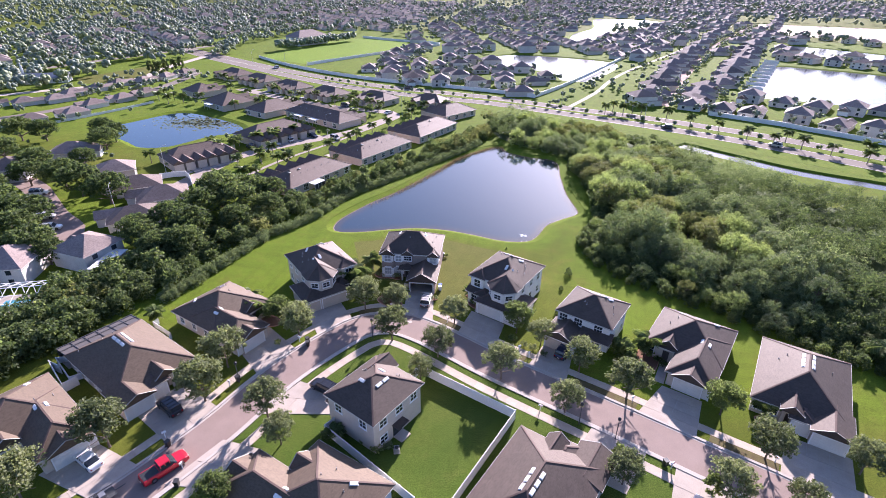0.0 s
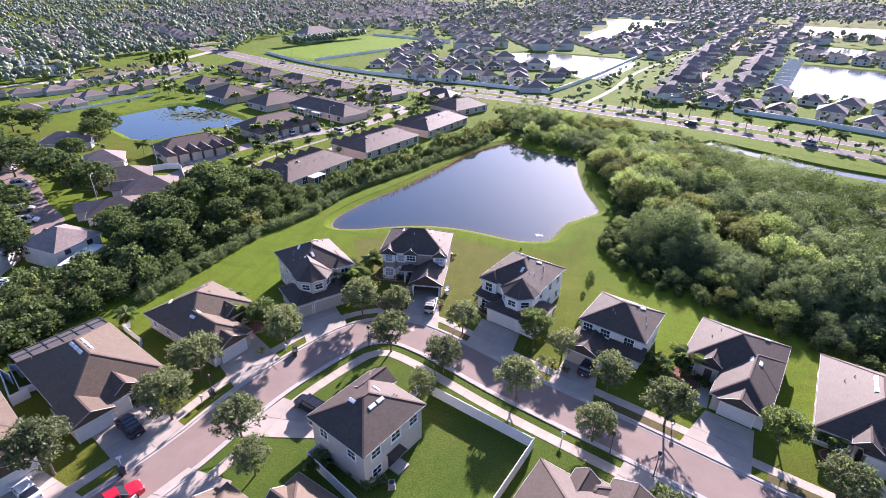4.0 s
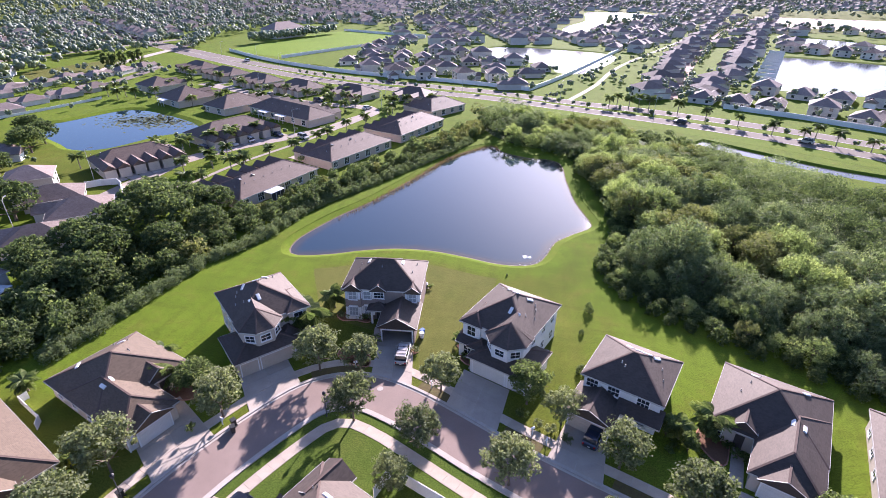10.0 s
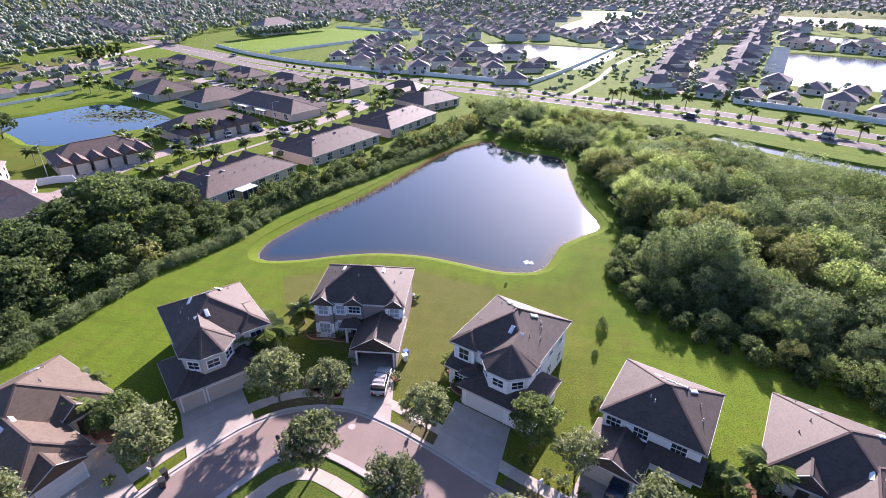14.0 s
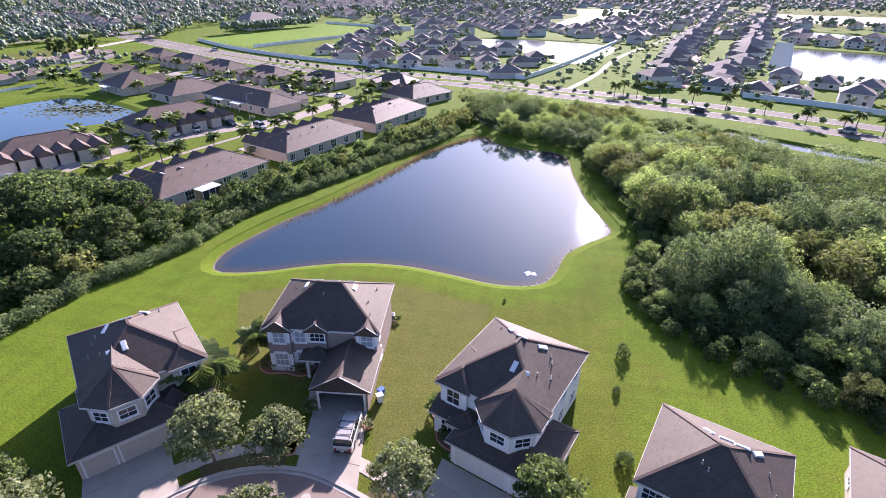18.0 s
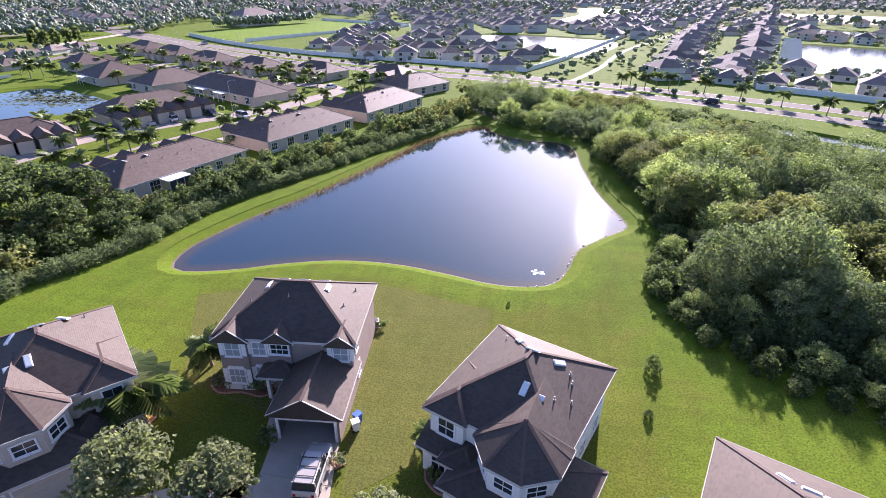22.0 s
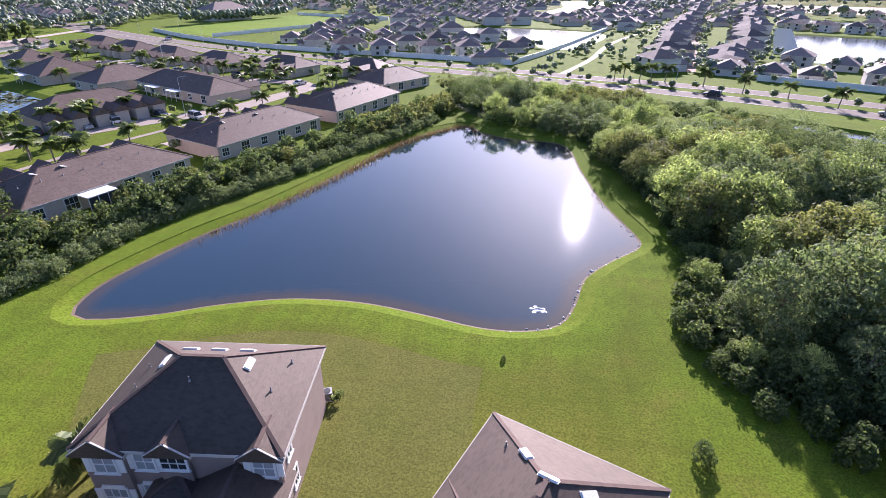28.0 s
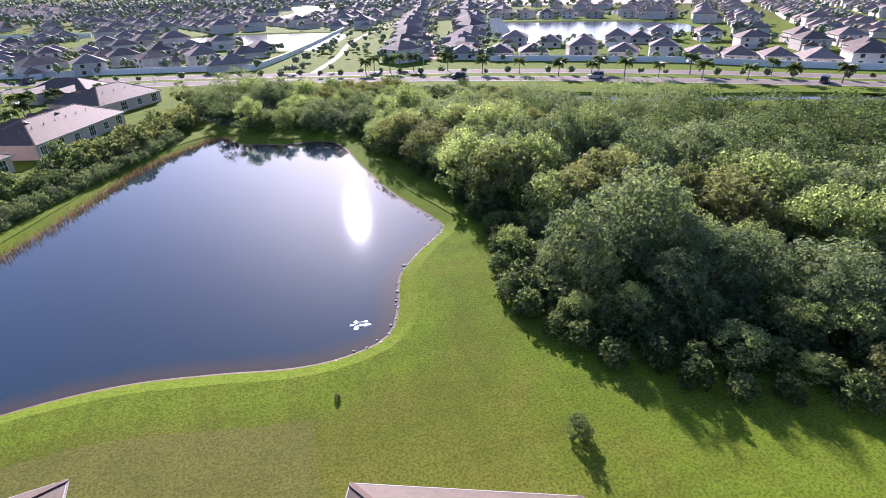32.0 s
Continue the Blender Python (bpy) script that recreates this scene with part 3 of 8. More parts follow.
def stretch(line, x0, y0, x1, y1):
    i = min(range(len(line)), key=lambda k: (line[k].x - x0) ** 2 + (line[k].y - y0) ** 2)
    j = min(range(len(line)), key=lambda k: (line[k].x - x1) ** 2 + (line[k].y - y1) ** 2)
    return line[i:j + 1]


WALK_S = offset_line(street_s, -2.5)
WALK_N = offset_line(street_n, 2.6)
walk_s = flags("pavement_south", "pale concrete pavement along the inner side of the street", smooth_line([p[:] for p in WALK_S[2::4]], 1.5), 1.5)
walk_n = flags("pavement_north", "pale concrete pavement along the outer side of the street", smooth_line([p[:] for p in WALK_N[2::4]], 1.5), 1.4)


inner = [(p.x, p.y) for p in offset_line(street_s, -3.3)]
tagged(part("inner_lawn", slab_mesh("inner_lawn", [q for q in inner if q[0] < 75] + [(75, 10), (-25, 10)], 0.01, 0.02, M_YARD)), "dark green yards inside the bend of the street", "grass", kind="structure")
tagged(part("inner_verge", ribbon_mesh("inner_verge", offset_line(street_s, -0.45), offset_line(street_s, -1.72), 0.016, 0.02, M_YARD)), "dark green verge between kerb and pavement", "grass", kind="structure")


def driveway(label, a, b, c, d, nu, nv):
    """A driveway of cast panels: a, b at the garage, c, d at the street."""
    A, B, C, D = (Vector(p) for p in (a, b, c, d))
    root = tagged(part("driveway", slab_mesh("driveway", [a, b, c, d], 0.045, 0.06, M_KERB)), label, "driveway", kind="structure")
    for i in range(nu):
        for j in range(nv):
            def at(u, v):
                return A.lerp(B, u).lerp(D.lerp(C, u), v)
            e = 0.012
            q = [at((i + p) / nu, (j + r) / nv) for p, r in ((e, e), (1 - e, e), (1 - e, 1 - e), (e, 1 - e))]
            part("panel", slab_mesh("panel", [(p.x, p.y) for p in q], 0.075, 0.04, M_CONC), parent=root)
    return root


driveway("concrete driveway leading to an open garage", (-5.0, 101.2), (0.4, 101.7), (2.4, 92.0), (-3.6, 92.9), 2, 4)
driveway("wide concrete driveway of a white house", (9.0, 96.6), (15.6, 93.7), (14.6, 86.2), (7.6, 89.6), 2, 3)
driveway("tree-shaded concrete driveway", (-23.2, 91.2), (-18.2, 95.6), (-12.6, 89.6), (-16.8, 83.4), 2, 4)
driveway("sunlit concrete driveway", (-30.4, 78.2), (-27.2, 84.2), (-18.6, 78.8), (-21.8, 71.6), 2, 4)
driveway("concrete driveway with a parked dark van", (-35.6, 60.4), (-32.0, 67.0), (-23.6, 63.8), (-26.4, 56.2), 2, 4)
driveway("concrete driveway with a parked white car", (-39.4, 48.4), (-37.0, 54.6), (-28.0, 52.4), (-30.4, 46.8), 2, 4)
driveway("shaded concrete driveway under street trees", (23.4, 90.4), (28.0, 88.6), (26.8, 80.8), (20.6, 83.2), 2, 3)
driveway("wide concrete driveway in front of a double garage", (41.6, 83.0), (47.0, 80.6), (44.6, 72.9), (37.0, 76.0), 2, 4)
driveway("pale concrete driveway serving two garages", (57.0, 76.2), (64.4, 73.6), (61.6, 65.4), (54.0, 68.8), 3, 3)
driveway("short concrete driveway of the corner house", (-8.6, 70.6), (-6.6, 66.2), (-17.4, 63.9), (-14.4, 71.6), 2, 3)
driveway("tree-shaded concrete driveway by the fence", (-13.6, 58.2), (-11.6, 51.6), (-22.8, 50.6), (-19.6, 58.6), 2, 4)
driveway("dappled concrete driveway", (26.8, 64.4), (34.2, 61.6), (37.6, 69.0), (30.6, 72.2), 2, 3)
driveway("concrete driveway with a parked dark car", (38.6, 58.6), (44.2, 56.4), (47.2, 64.6), (41.0, 67.2), 2, 3)

# thin brown verges between the kerb and the pavement
M_THIN = surface("thin grass over brown mulch", (0.1, 0.072, 0.036), (0.13, 0.115, 0.04), 1.2, 0.95, 9, 0.7, 0.05, stains=(0.07, 0.09, 0.025))
for x0, y0, x1, y1 in ((-11.6, 90.2, -4.6, 92.8), (2.9, 91.4, 7.0, 89.5), (15.2, 85.6, 20.0, 83.4), (27.4, 80.2, 36.4, 76.4), (46.0, 72.2, 53.2, 69.2)):
    ln = stretch(street_n, x0, y0, x1, y1)
    tagged(part("verge", ribbon_mesh("verge", offset_line(ln, 1.85), offset_line(ln, 0.45), 0.05, 0.06, M_THIN)), "thin brownish grass verge beside the kerb", "verge", kind="structure")

# the divided main road beyond the trees
MAIN_S = [(-420, 520), (-320, 440), (-241, 384), (-195, 355), (-151, 328), (-106, 304), (-70, 290), (-40, 283), (-9, 276), (26, 263), (61, 249), (90, 235), (110, 223), (131, 209), (152, 195), (176, 178), (230, 138)]
MAIN_N = [(-425, 528), (-325, 448), (-243, 395), (-198, 367), (-154, 341), (-108, 318), (-72, 304), (-42, 297), (-9, 289), (27, 275), (63, 263), (94, 249), (115, 237), (139, 221), (160, 204), (186, 184), (240, 142)]
main_s, main_n = smooth_line(MAIN_S, 6), smooth_line(MAIN_N, 6)
for nm, line in (("main_road_south", main_s), ("main_road_north", main_n)):
    tagged(part(nm, ribbon_mesh(nm, offset_line(line, 4.2), offset_line(line, -4.2), 0.04, 0.05, M_HWY)), "worn two-lane carriageway of a divided road", "road", kind="structure")
    for o in (3.7, -3.7):
        tagged(part(nm + "_edge_line", ribbon_mesh("edge_line", offset_line(line, o + 0.1), offset_line(line, o - 0.1), 0.05, 0.008, M_LINE)), "pale painted edge line", "road marking", kind="structure")


# Brighter bank grass on these verges: distance haze is put into their green.
for nm, la, lb in (("verge_median", offset_line(main_n, -4.6), offset_line(main_s, 4.6)), ("verge_south", offset_line(main_s, -4.6), offset_line(main_s, -13)), ("verge_north", offset_line(main_n, 10), offset_line(main_n, 4.6))):
    n = min(len(la), len(lb))
    tagged(part(nm, ribbon_mesh(nm, la[:n], lb[:n], 0.016, 0.02, M_BANK)), "bright green mown verge of the main road", "grass", kind="structure")

street_level = iter(range(40))


def street(name, pts, width, mat, label):
    line = smooth_line(pts, 4)
    tagged(part(name, ribbon_mesh(name, offset_line(line, width / 2), offset_line(line, -width / 2), 0.045 + 0.004 * next(street_level), 0.05, mat)), label, "road", kind="structure")
    return line


lane_a = street("lane_west", [(-88, 136), (-87.3, 152), (-87.5, 160), (-86.5, 170), (-80.8, 181.7), (-73.1, 192.4), (-63.7, 203.5), (-57.2, 213.4), (-53, 227), (-49.5, 238), (-54, 246), (-64, 248), (-76, 249), (-92, 253), (-118, 264), (-150, 279)], 6.0, M_LANE, "pale lane between terraced houses")
lane_b = street("lane_terraces", [(-78, 148), (-73.3, 153.5), (-69.4, 170.6), (-62.3, 190), (-57, 205), (-52.4, 222.5)], 1.4, M_LANE, "narrow pavement in front of the terraces")
lane_c = street("lane_left", [(-84, 96), (-87, 100), (-90, 104), (-95, 110), (-106, 116), (-119, 125), (-130, 132), (-150, 140), (-185, 150)], 6.5, M_ROAD, "curving street behind the tree belt")
lane_d = street("lane_far_left", [(-225, 180), (-207, 210), (-201, 235), (-195, 262), (-197, 290), (-205, 320)], 6.0, M_HWY, "street between two rows of houses")
lane_e = street("lane_east", [(72, 290), (80, 318), (96, 372), (121, 452), (164, 571), (216, 692), (260, 800)], 7.0, surface("pink concrete paving", (0.33, 0.22, 0.175), (0.4, 0.28, 0.225), 0.1, 0.95, 6, 0.1), "pinkish paved street lined by small trees")
lane_f = street("lane_far", [(-380, 230), (-321, 290), (-300, 355), (-280, 428), (-268, 452), (-243, 392)], 8.0, M_HWY, "distant road along a tree line")
lane_g = street("lane_corridor", [(28, 278), (42, 316), (63, 386), (121, 518), (186, 683), (262, 860)], 2.4, M_LANE, "narrow path in a green corridor")
lane_h = street("lane_left_field", [(-262, 232), (-240, 258), (-226, 272), (-226, 300), (-236, 330), (-243, 384)], 6.0, M_CONC, "sandy access road beside a field")

# ---------------------------------------------------------------- houses
OVER = 0.42


def roof_mesh(kind, x0, y0, x1, y1, z, pitch):
    """A hip or gable roof over the eaves rectangle: its mesh, and the lines of its ridge and hips."""
    w, d, t = x1 - x0, y1 - y0, 0.16
    cx, cy = (x0 + x1) / 2, (y0 + y1) / 2
    if kind == "hip":
        h = min(w, d) / 2 * pitch
        if w <= d:
            r0, r1 = (cx, y0 + w / 2, z + h), (cx, y1 - w / 2, z + h)
            f = [(0, 1, 4), (1, 2, 5, 4), (2, 3, 5), (3, 0, 4, 5)]
            hips = [(0, 4), (1, 4), (2, 5), (3, 5), (4, 5)]
        else:
            r0, r1 = (x0 + d / 2, cy, z + h), (x1 - d / 2, cy, z + h)
            f = [(0, 1, 5, 4), (1, 2, 5), (2, 3, 4, 5), (3, 0, 4)]
            hips = [(0, 4), (3, 4), (1, 5), (2, 5), (4, 5)]
    elif kind == "gy":
        h = w / 2 * pitch
        r0, r1 = (cx, y0, z + h), (cx, y1, z + h)
        f = [(0, 1, 4), (1, 2, 5, 4), (2, 3, 5), (3, 0, 4, 5)]
        hips = [(4, 5)]
    elif kind == "gx":
        h = d / 2 * pitch
        r0, r1 = (x0, cy, z + h), (x1, cy, z + h)
        f = [(0, 1, 5, 4), (1, 2, 5), (2, 3, 4, 5), (3, 0, 4)]
        hips = [(4, 5)]
    else:
        h = d * pitch
        r0, r1 = (x0, y1, z + h), (x1, y1, z + h)
        f = [(0, 1, 5, 4), (1, 2, 5), (2, 3, 4, 5), (3, 0, 4)]
        hips = []
    v = [(x0, y0, z), (x1, y0, z), (x1, y1, z), (x0, y1, z), r0, r1]
    if r0 == r1 or (Vector(r0) - Vector(r1)).length < 0.02:
        v[5] = (r1[0] + 0.01, r1[1] + 0.01, r1[2])
    v += [(x0, y0, z - t), (x1, y0, z - t), (x1, y1, z - t), (x0, y1, z - t)]
    f = f + [(0, 6, 7, 1), (1, 7, 8, 2), (2, 8, 9, 3), (3, 9, 6, 0), (9, 8, 7, 6)]
    return v, f, [(v[a], v[b]) for a, b in hips]


def roof_height(vols, x, y):
    """The height of the roof over a place, the highest of all its volumes."""
    best = 0.0
    for kind, x0, y0, x1, y1, _, z, p in vols:
        x0, y0, x1, y1 = x0 - OVER, y0 - OVER, x1 + OVER, y1 + OVER
        if x0 <= x <= x1 and y0 <= y <= y1:
            dx, dy = min(x - x0, x1 - x), min(y - y0, y1 - y)
            d = {"hip": min(dx, dy), "gy": dx, "gx": dy, "shed": y - y0}[kind]
            best = max(best, z + d * p)
    return best


def caps_bmesh(lines, w=0.12, h=0.025):
    bm = bmesh.new()
    for a, b in lines:
        a, b = Vector(a), Vector(b)
        d = b - a
        n = d.length
        if n < 0.1:
            continue
        m = Matrix.Translation((a + b) / 2) @ d.to_track_quat("X", "Z").to_matrix().to_4x4()
        box(bm, -n / 2, -w, -0.03, n / 2, w, h, m)
    return bm


def lattice(xs, zs, empty, y0, y1):
    """A frame of one piece: the grid xs by zs, without the cells named in empty, from y0 (front) to y1."""
    bm = bmesh.new()
    grid = [[[bm.verts.new((x, y, z)) for z in zs] for x in xs] for y in (y0, y1)]
    nx, nz = len(xs) - 1, len(zs) - 1
    full = {(i, j) for i in range(nx) for j in range(nz)} - set(empty)
    for i, j in full:
        q = [(i, j), (i + 1, j), (i + 1, j + 1), (i, j + 1)]
        bm.faces.new([grid[0][a][b] for a, b in q])
        bm.faces.new([grid[1][a][b] for a, b in q[::-1]])
        for (di, dj), (p, r) in (((0, -1), (0, 1)), ((1, 0), (1, 2)), ((0, 1), (2, 3)), ((-1, 0), (3, 0))):
            if (i + di, j + dj) not in full:
                a, b = q[p], q[r]
                bm.faces.new((grid[0][b[0]][b[1]], grid[0][a[0]][a[1]], grid[1][a[0]][a[1]], grid[1][b[0]][b[1]]))
    bmesh.ops.delete(bm, geom=[v for v in bm.verts if not v.link_faces], context="VERTS")
    return bm


def ring(a, b, c, d, z0, z1, t):
    """A rectangular collar of thickness t outside the rectangle."""
    v = [(x, y, z) for z in (z0, z1) for x, y in ((a, b), (c, b), (c, d), (a, d), (a - t, b - t), (c + t, b - t), (c + t, d + t), (a - t, d + t))]
    f = []
    for i in range(4):
        j = (i + 1) % 4
        f += [(8 + i, 8 + 4 + i, 8 + 4 + j, 8 + j), (4 + i, i, j, 4 + j), (4 + i, 4 + j, 12 + j, 12 + i), (j, i, 8 + i, 8 + j)]
    bm = bmesh.new()
    vs = [bm.verts.new(p) for p in v]
    for q in f:
        bm.faces.new([vs[i] for i in q])
    return bm


def window_set(parent, x, y, z, ang, w=1.1, h=1.5, pane=None, arch=False):
    """A window on a wall: trim surround, sash bars, glass. ang: the way that it faces, degrees from -y."""
    at = pose(x, y, z, 0, 0, ang)
    t, dp, n = 0.13, 0.07, 3 if w > 1.3 else 2
    xs, bars = [-w / 2 - t, -w / 2], []
    for k in range(1, n):
        xs += [-w / 2 + w * k / n - 0.018, -w / 2 + w * k / n + 0.018]
    xs += [w / 2, w / 2 + t]
    zs = [-h / 2 - t, -h / 2, -0.03, 0.03, h / 2, h / 2 + t] + ([h / 2 + t + 0.2] if arch else [])
    empty = [(i, j) for i in range(1, len(xs) - 2, 2) for j in (1, 3)]
    if arch:
        empty += [(0, 5), (len(xs) - 2, 5)]
    win = part("window", lattice(xs, zs, empty, -dp, 0.02), M_TRIM, parent, "white-trimmed sash window", at)
    part("pane", boxes((-w / 2, -0.025, -h / 2, w / 2, 0.0, h / 2)), pane or M_GLASS, win, "dark window glass" if pane is None else "window glass with pale blinds")
    part("sill", boxes((-w / 2 - 0.2, -0.13, -h / 2 - t - 0.05, w / 2 + 0.2, 0.0, -h / 2 - t + 0.01)), M_TRIM, win)
    return win


def shutters(parent, x, y, z, ang, w, h):
    for s in (-1, 1):
        part("shutter", boxes((s * (w / 2 + 0.38) - 0.2, -0.06, -h / 2, s * (w / 2 + 0.38) + 0.2, 0.01, h / 2)), M_TRIM, parent, "pale window shutter", pose(x, y, z, 0, 0, ang))


def garage_door(parent, x, y, ang, w=4.9, h=2.15, mat=None):
    at = pose(x, y, 0, 0, 0, ang)
    door = part("garage_door", boxes((-w / 2, -0.05, 0.05, w / 2, 0.02, h)), mat or M_GDOOR, parent, "panelled garage door", at)
    n, t = max(2, int(w / 0.62)), 0.14
    xs, zs = [-w / 2], [0.05]
    for i in range(n):
        xs += [-w / 2 + w * i / n + 0.05, -w / 2 + w * (i + 1) / n - 0.05]
    for j in range(4):
        zs += [0.05 + (h - 0.05) * j / 4 + 0.06, 0.05 + (h - 0.05) * (j + 1) / 4 - 0.06]
    part("panel_frame", lattice(xs + [w / 2], zs + [h], [(i, j) for i in range(1, 2 * n, 2) for j in range(1, 8, 2)], -0.075, -0.049), mat or M_GDOOR, door)
    part("door_frame", lattice([-w / 2 - t, -w / 2, w / 2, w / 2 + t], [0, h, h + t], [(1, 0)], -0.1, 0.03), M_TRIM, door, "white trim")
    return door


VENT = boxes((-0.2, -0.5, 0.0, 0.2, 0.5, 0.12), (-0.25, -0.55, 0.0, 0.25, 0.55, 0.035))
bmesh.ops.bevel(VENT, geom=VENT.edges[:], offset=0.015, segments=1, affect="EDGES")
vent_mesh = bpy.data.meshes.new("roof_vent")
VENT.to_mesh(vent_mesh)
vent_mesh.materials.append(M_VINYL)
pipe_mesh = bpy.data.meshes.new("vent_pipe")
PIPE = bmesh.new()
tube(PIPE, [(0, 0, -0.1), (0, 0, 0.34)], [0.05, 0.045], 8)
tube(PIPE, [(0, 0, -0.05), (0, 0, 0.08)], [0.11, 0.07], 8)
PIPE.to_mesh(pipe_mesh)
pipe_mesh.materials.append(M_METAL)


def house(label, x, y, rot, vols, wall, roof, vents=(), pipes=(), group="houses on the bend", wall_labels=""):
    """A house from volumes (roof kind, x0, y0, x1, y1, base, eaves, pitch) in its own frame: x along the back, front towards -y."""
    root = thing("house", label, "house", pose(x, y, 0, 0, 0, rot), group)
    for kind, x0, y0, x1, y1, base, eave, pitch in vols:
        if base is not None:
            bm = boxes((x0, y0, base, x1, y1, eave - 0.1))
            if kind in ("gx", "gy"):
                c = 0.03
                if kind == "gy":
                    hh = (x1 - x0) / 2 * pitch
                    tri = [[(x0, yy, eave - 0.1), (x1, yy, eave - 0.1), ((x0 + x1) / 2, yy, eave + hh - 0.05 + OVER * pitch * 0)] for yy in (y0, y0 + 0.2, y1 - 0.2, y1)]
                else:
                    hh = (y1 - y0) / 2 * pitch
                    tri = [[(xx, y0, eave - 0.1), (xx, y1, eave - 0.1), (xx, (y0 + y1) / 2, eave + hh - 0.05)] for xx in (x0, x0 + 0.2, x1 - 0.2, x1)]
                for a, b in ((tri[0], tri[1]), (tri[2], tri[3])):
                    va, vb = [bm.verts.new(p) for p in a], [bm.verts.new(p) for p in b]
                    bm.faces.new(va)
                    bm.faces.new(vb[::-1])
                    for i in range(3):
                        bm.faces.new((va[i], vb[i], vb[(i + 1) % 3], va[(i + 1) % 3]))
            part("wall", bm, wall, root)
        e = (x0 - OVER, y0 - OVER, x1 + OVER, y1 + OVER)
        v, f, lines = roof_mesh(kind, *e, eave, pitch)
        rf = part("roof", mesh_of("roof", v, f, roof), parent=root, label="asphalt shingle roof slope")
        if lines:
            for ln in lines:
                part("ridge_cap", caps_bmesh([ln]), M_CAP, rf, "shingle ridge caps")
        a, b, c, d = e
        z0, z1, o = eave - 0.2, eave + 0.012, 0.035
        if kind == "gy":
            rows = ((a - o, b, z0, a, d, z1), (c, b, z0, c + o, d, z1))
        elif kind == "gx":
            rows = ((a, b - o, z0, c, b, z1), (a, d, z0, c, d + o, z1))
        else:
            rows = ()
            part("fascia", ring(a, b, c, d, z0, z1, o), M_FASCIA, rf, "white fascia board and gutter")
        for row in rows:
            part("fascia", boxes(row), M_FASCIA, rf, "white fascia board and gutter")
        if kind in ("gx", "gy"):
            hips = []
            if kind == "gy":
                h = (c - a) / 2 * pitch
                hips = [((a, b, eave), ((a + c) / 2, b, eave + h)), ((c, b, eave), ((a + c) / 2, b, eave + h))]
            else:
                h = (d - b) / 2 * pitch
                hips = [((xx, yy, eave), (xx, (b + d) / 2, eave + h)) for xx in (a, c) for yy in (b, d)]
            for ln in hips:
                part("barge_board", caps_bmesh([ln], 0.05, 0.02), M_FASCIA, rf, "white barge board")
    for vx, vy, turn in vents:
        zz, e = roof_height(vols, vx, vy), 0.15
        gx = (roof_height(vols, vx + e, vy) - roof_height(vols, vx - e, vy)) / (2 * e)
        gy = (roof_height(vols, vx, vy + e) - roof_height(vols, vx, vy - e)) / (2 * e)
        nrm = Vector((-gx, -gy, 1)).normalized()
        q = Vector((0, 0, 1)).rotation_difference(nrm).to_matrix().to_4x4()
        part("roof_vent", vent_mesh, parent=root, label="white ridge vent box", at=Matrix.Translation((vx, vy, zz)) @ q @ pose(0, 0, 0, 0, 0, turn))
    for vx, vy in pipes:
        part("vent_pipe", pipe_mesh, parent=root, label="short vent pipe on the roof", at=Matrix.Translation((vx, vy, roof_height(vols, vx, vy))))
    return root


def turret(root, cx, cy, r, z0, z1, apex, wall, roof, back):
    """A faceted bay under a pyramid roof; back: the point where its ridge meets the main roof."""
    bm = bmesh.new()
    ang = [radians(a) for a in range(0, 360, 45)]
    lo = [bm.verts.new((cx + r * math.cos(a + 0.3927), cy + r * math.sin(a + 0.3927), z0)) for a in ang]
    hi = [bm.verts.new((cx + r * math.cos(a + 0.3927), cy + r * math.sin(a + 0.3927), z1 - 0.1)) for a in ang]
    for i in range(8):
        bm.faces.new((lo[i], lo[(i + 1) % 8], hi[(i + 1) % 8], hi[i]))
    bm.faces.new(lo[::-1])
    bm.faces.new(hi)
    part("bay_wall", bm, wall, root, "faceted bay of the upper floor")
    R = r + OVER * 1.05
    ring_ = [(cx + R * math.cos(a + 0.3927), cy + R * math.sin(a + 0.3927), z1) for a in ang]
    v = ring_ + [(p[0], p[1], z1 - 0.2) for p in ring_] + [(cx, cy, apex)]
    f = [(i, (i + 1) % 8, 16) for i in range(8)] + [(8 + i, 8 + (i + 1) % 8, (i + 1) % 8, i) for i in range(8)] + [tuple(range(15, 7, -1))]
    rf = part("bay_roof", mesh_of("bay_roof", v, f, roof), parent=root, label="faceted shingle roof of the bay")
    for p in ring_[4:]:
        part("ridge_cap", caps_bmesh([(p, (cx, cy, apex))]), M_CAP, rf)
    outer, inner = [(cx + (R + 0.04) * math.cos(a + 0.3927), cy + (R + 0.04) * math.sin(a + 0.3927)) for a in ang], [(p[0], p[1]) for p in ring_]
    tv = [(x, y, z) for z in (z1 - 0.19, z1 + 0.012) for ln in (outer, inner) for x, y in ln]
    tf = []
    for i in range(8):
        j = (i + 1) % 8
        tf += [(i, j, 16 + j, 16 + i), (16 + i, 16 + j, 24 + j, 24 + i), (8 + i, 8 + j, j, i)]
    part("fascia", mesh_of("fascia", tv, tf, M_FASCIA), parent=rf, label="white fascia board")
    bx, by, bz = back
    w = R * 0.95
    dx, dy = bx - cx, by - cy
    n = math.hypot(dx, dy)
    px, py = -dy / n * w, dx / n * w
    v = [(cx + px, cy + py, z1), (cx - px, cy - py, z1), (bx - px, by - py, z1), (bx + px, by + py, z1), (cx, cy, apex), (bx, by, apex)]
    part("bay_link_roof", mesh_of("bay_link_roof", v, [(0, 1, 4), (1, 2, 5, 4), (2, 3, 5), (3, 0, 4, 5), (3, 2, 1, 0)], roof), parent=root)


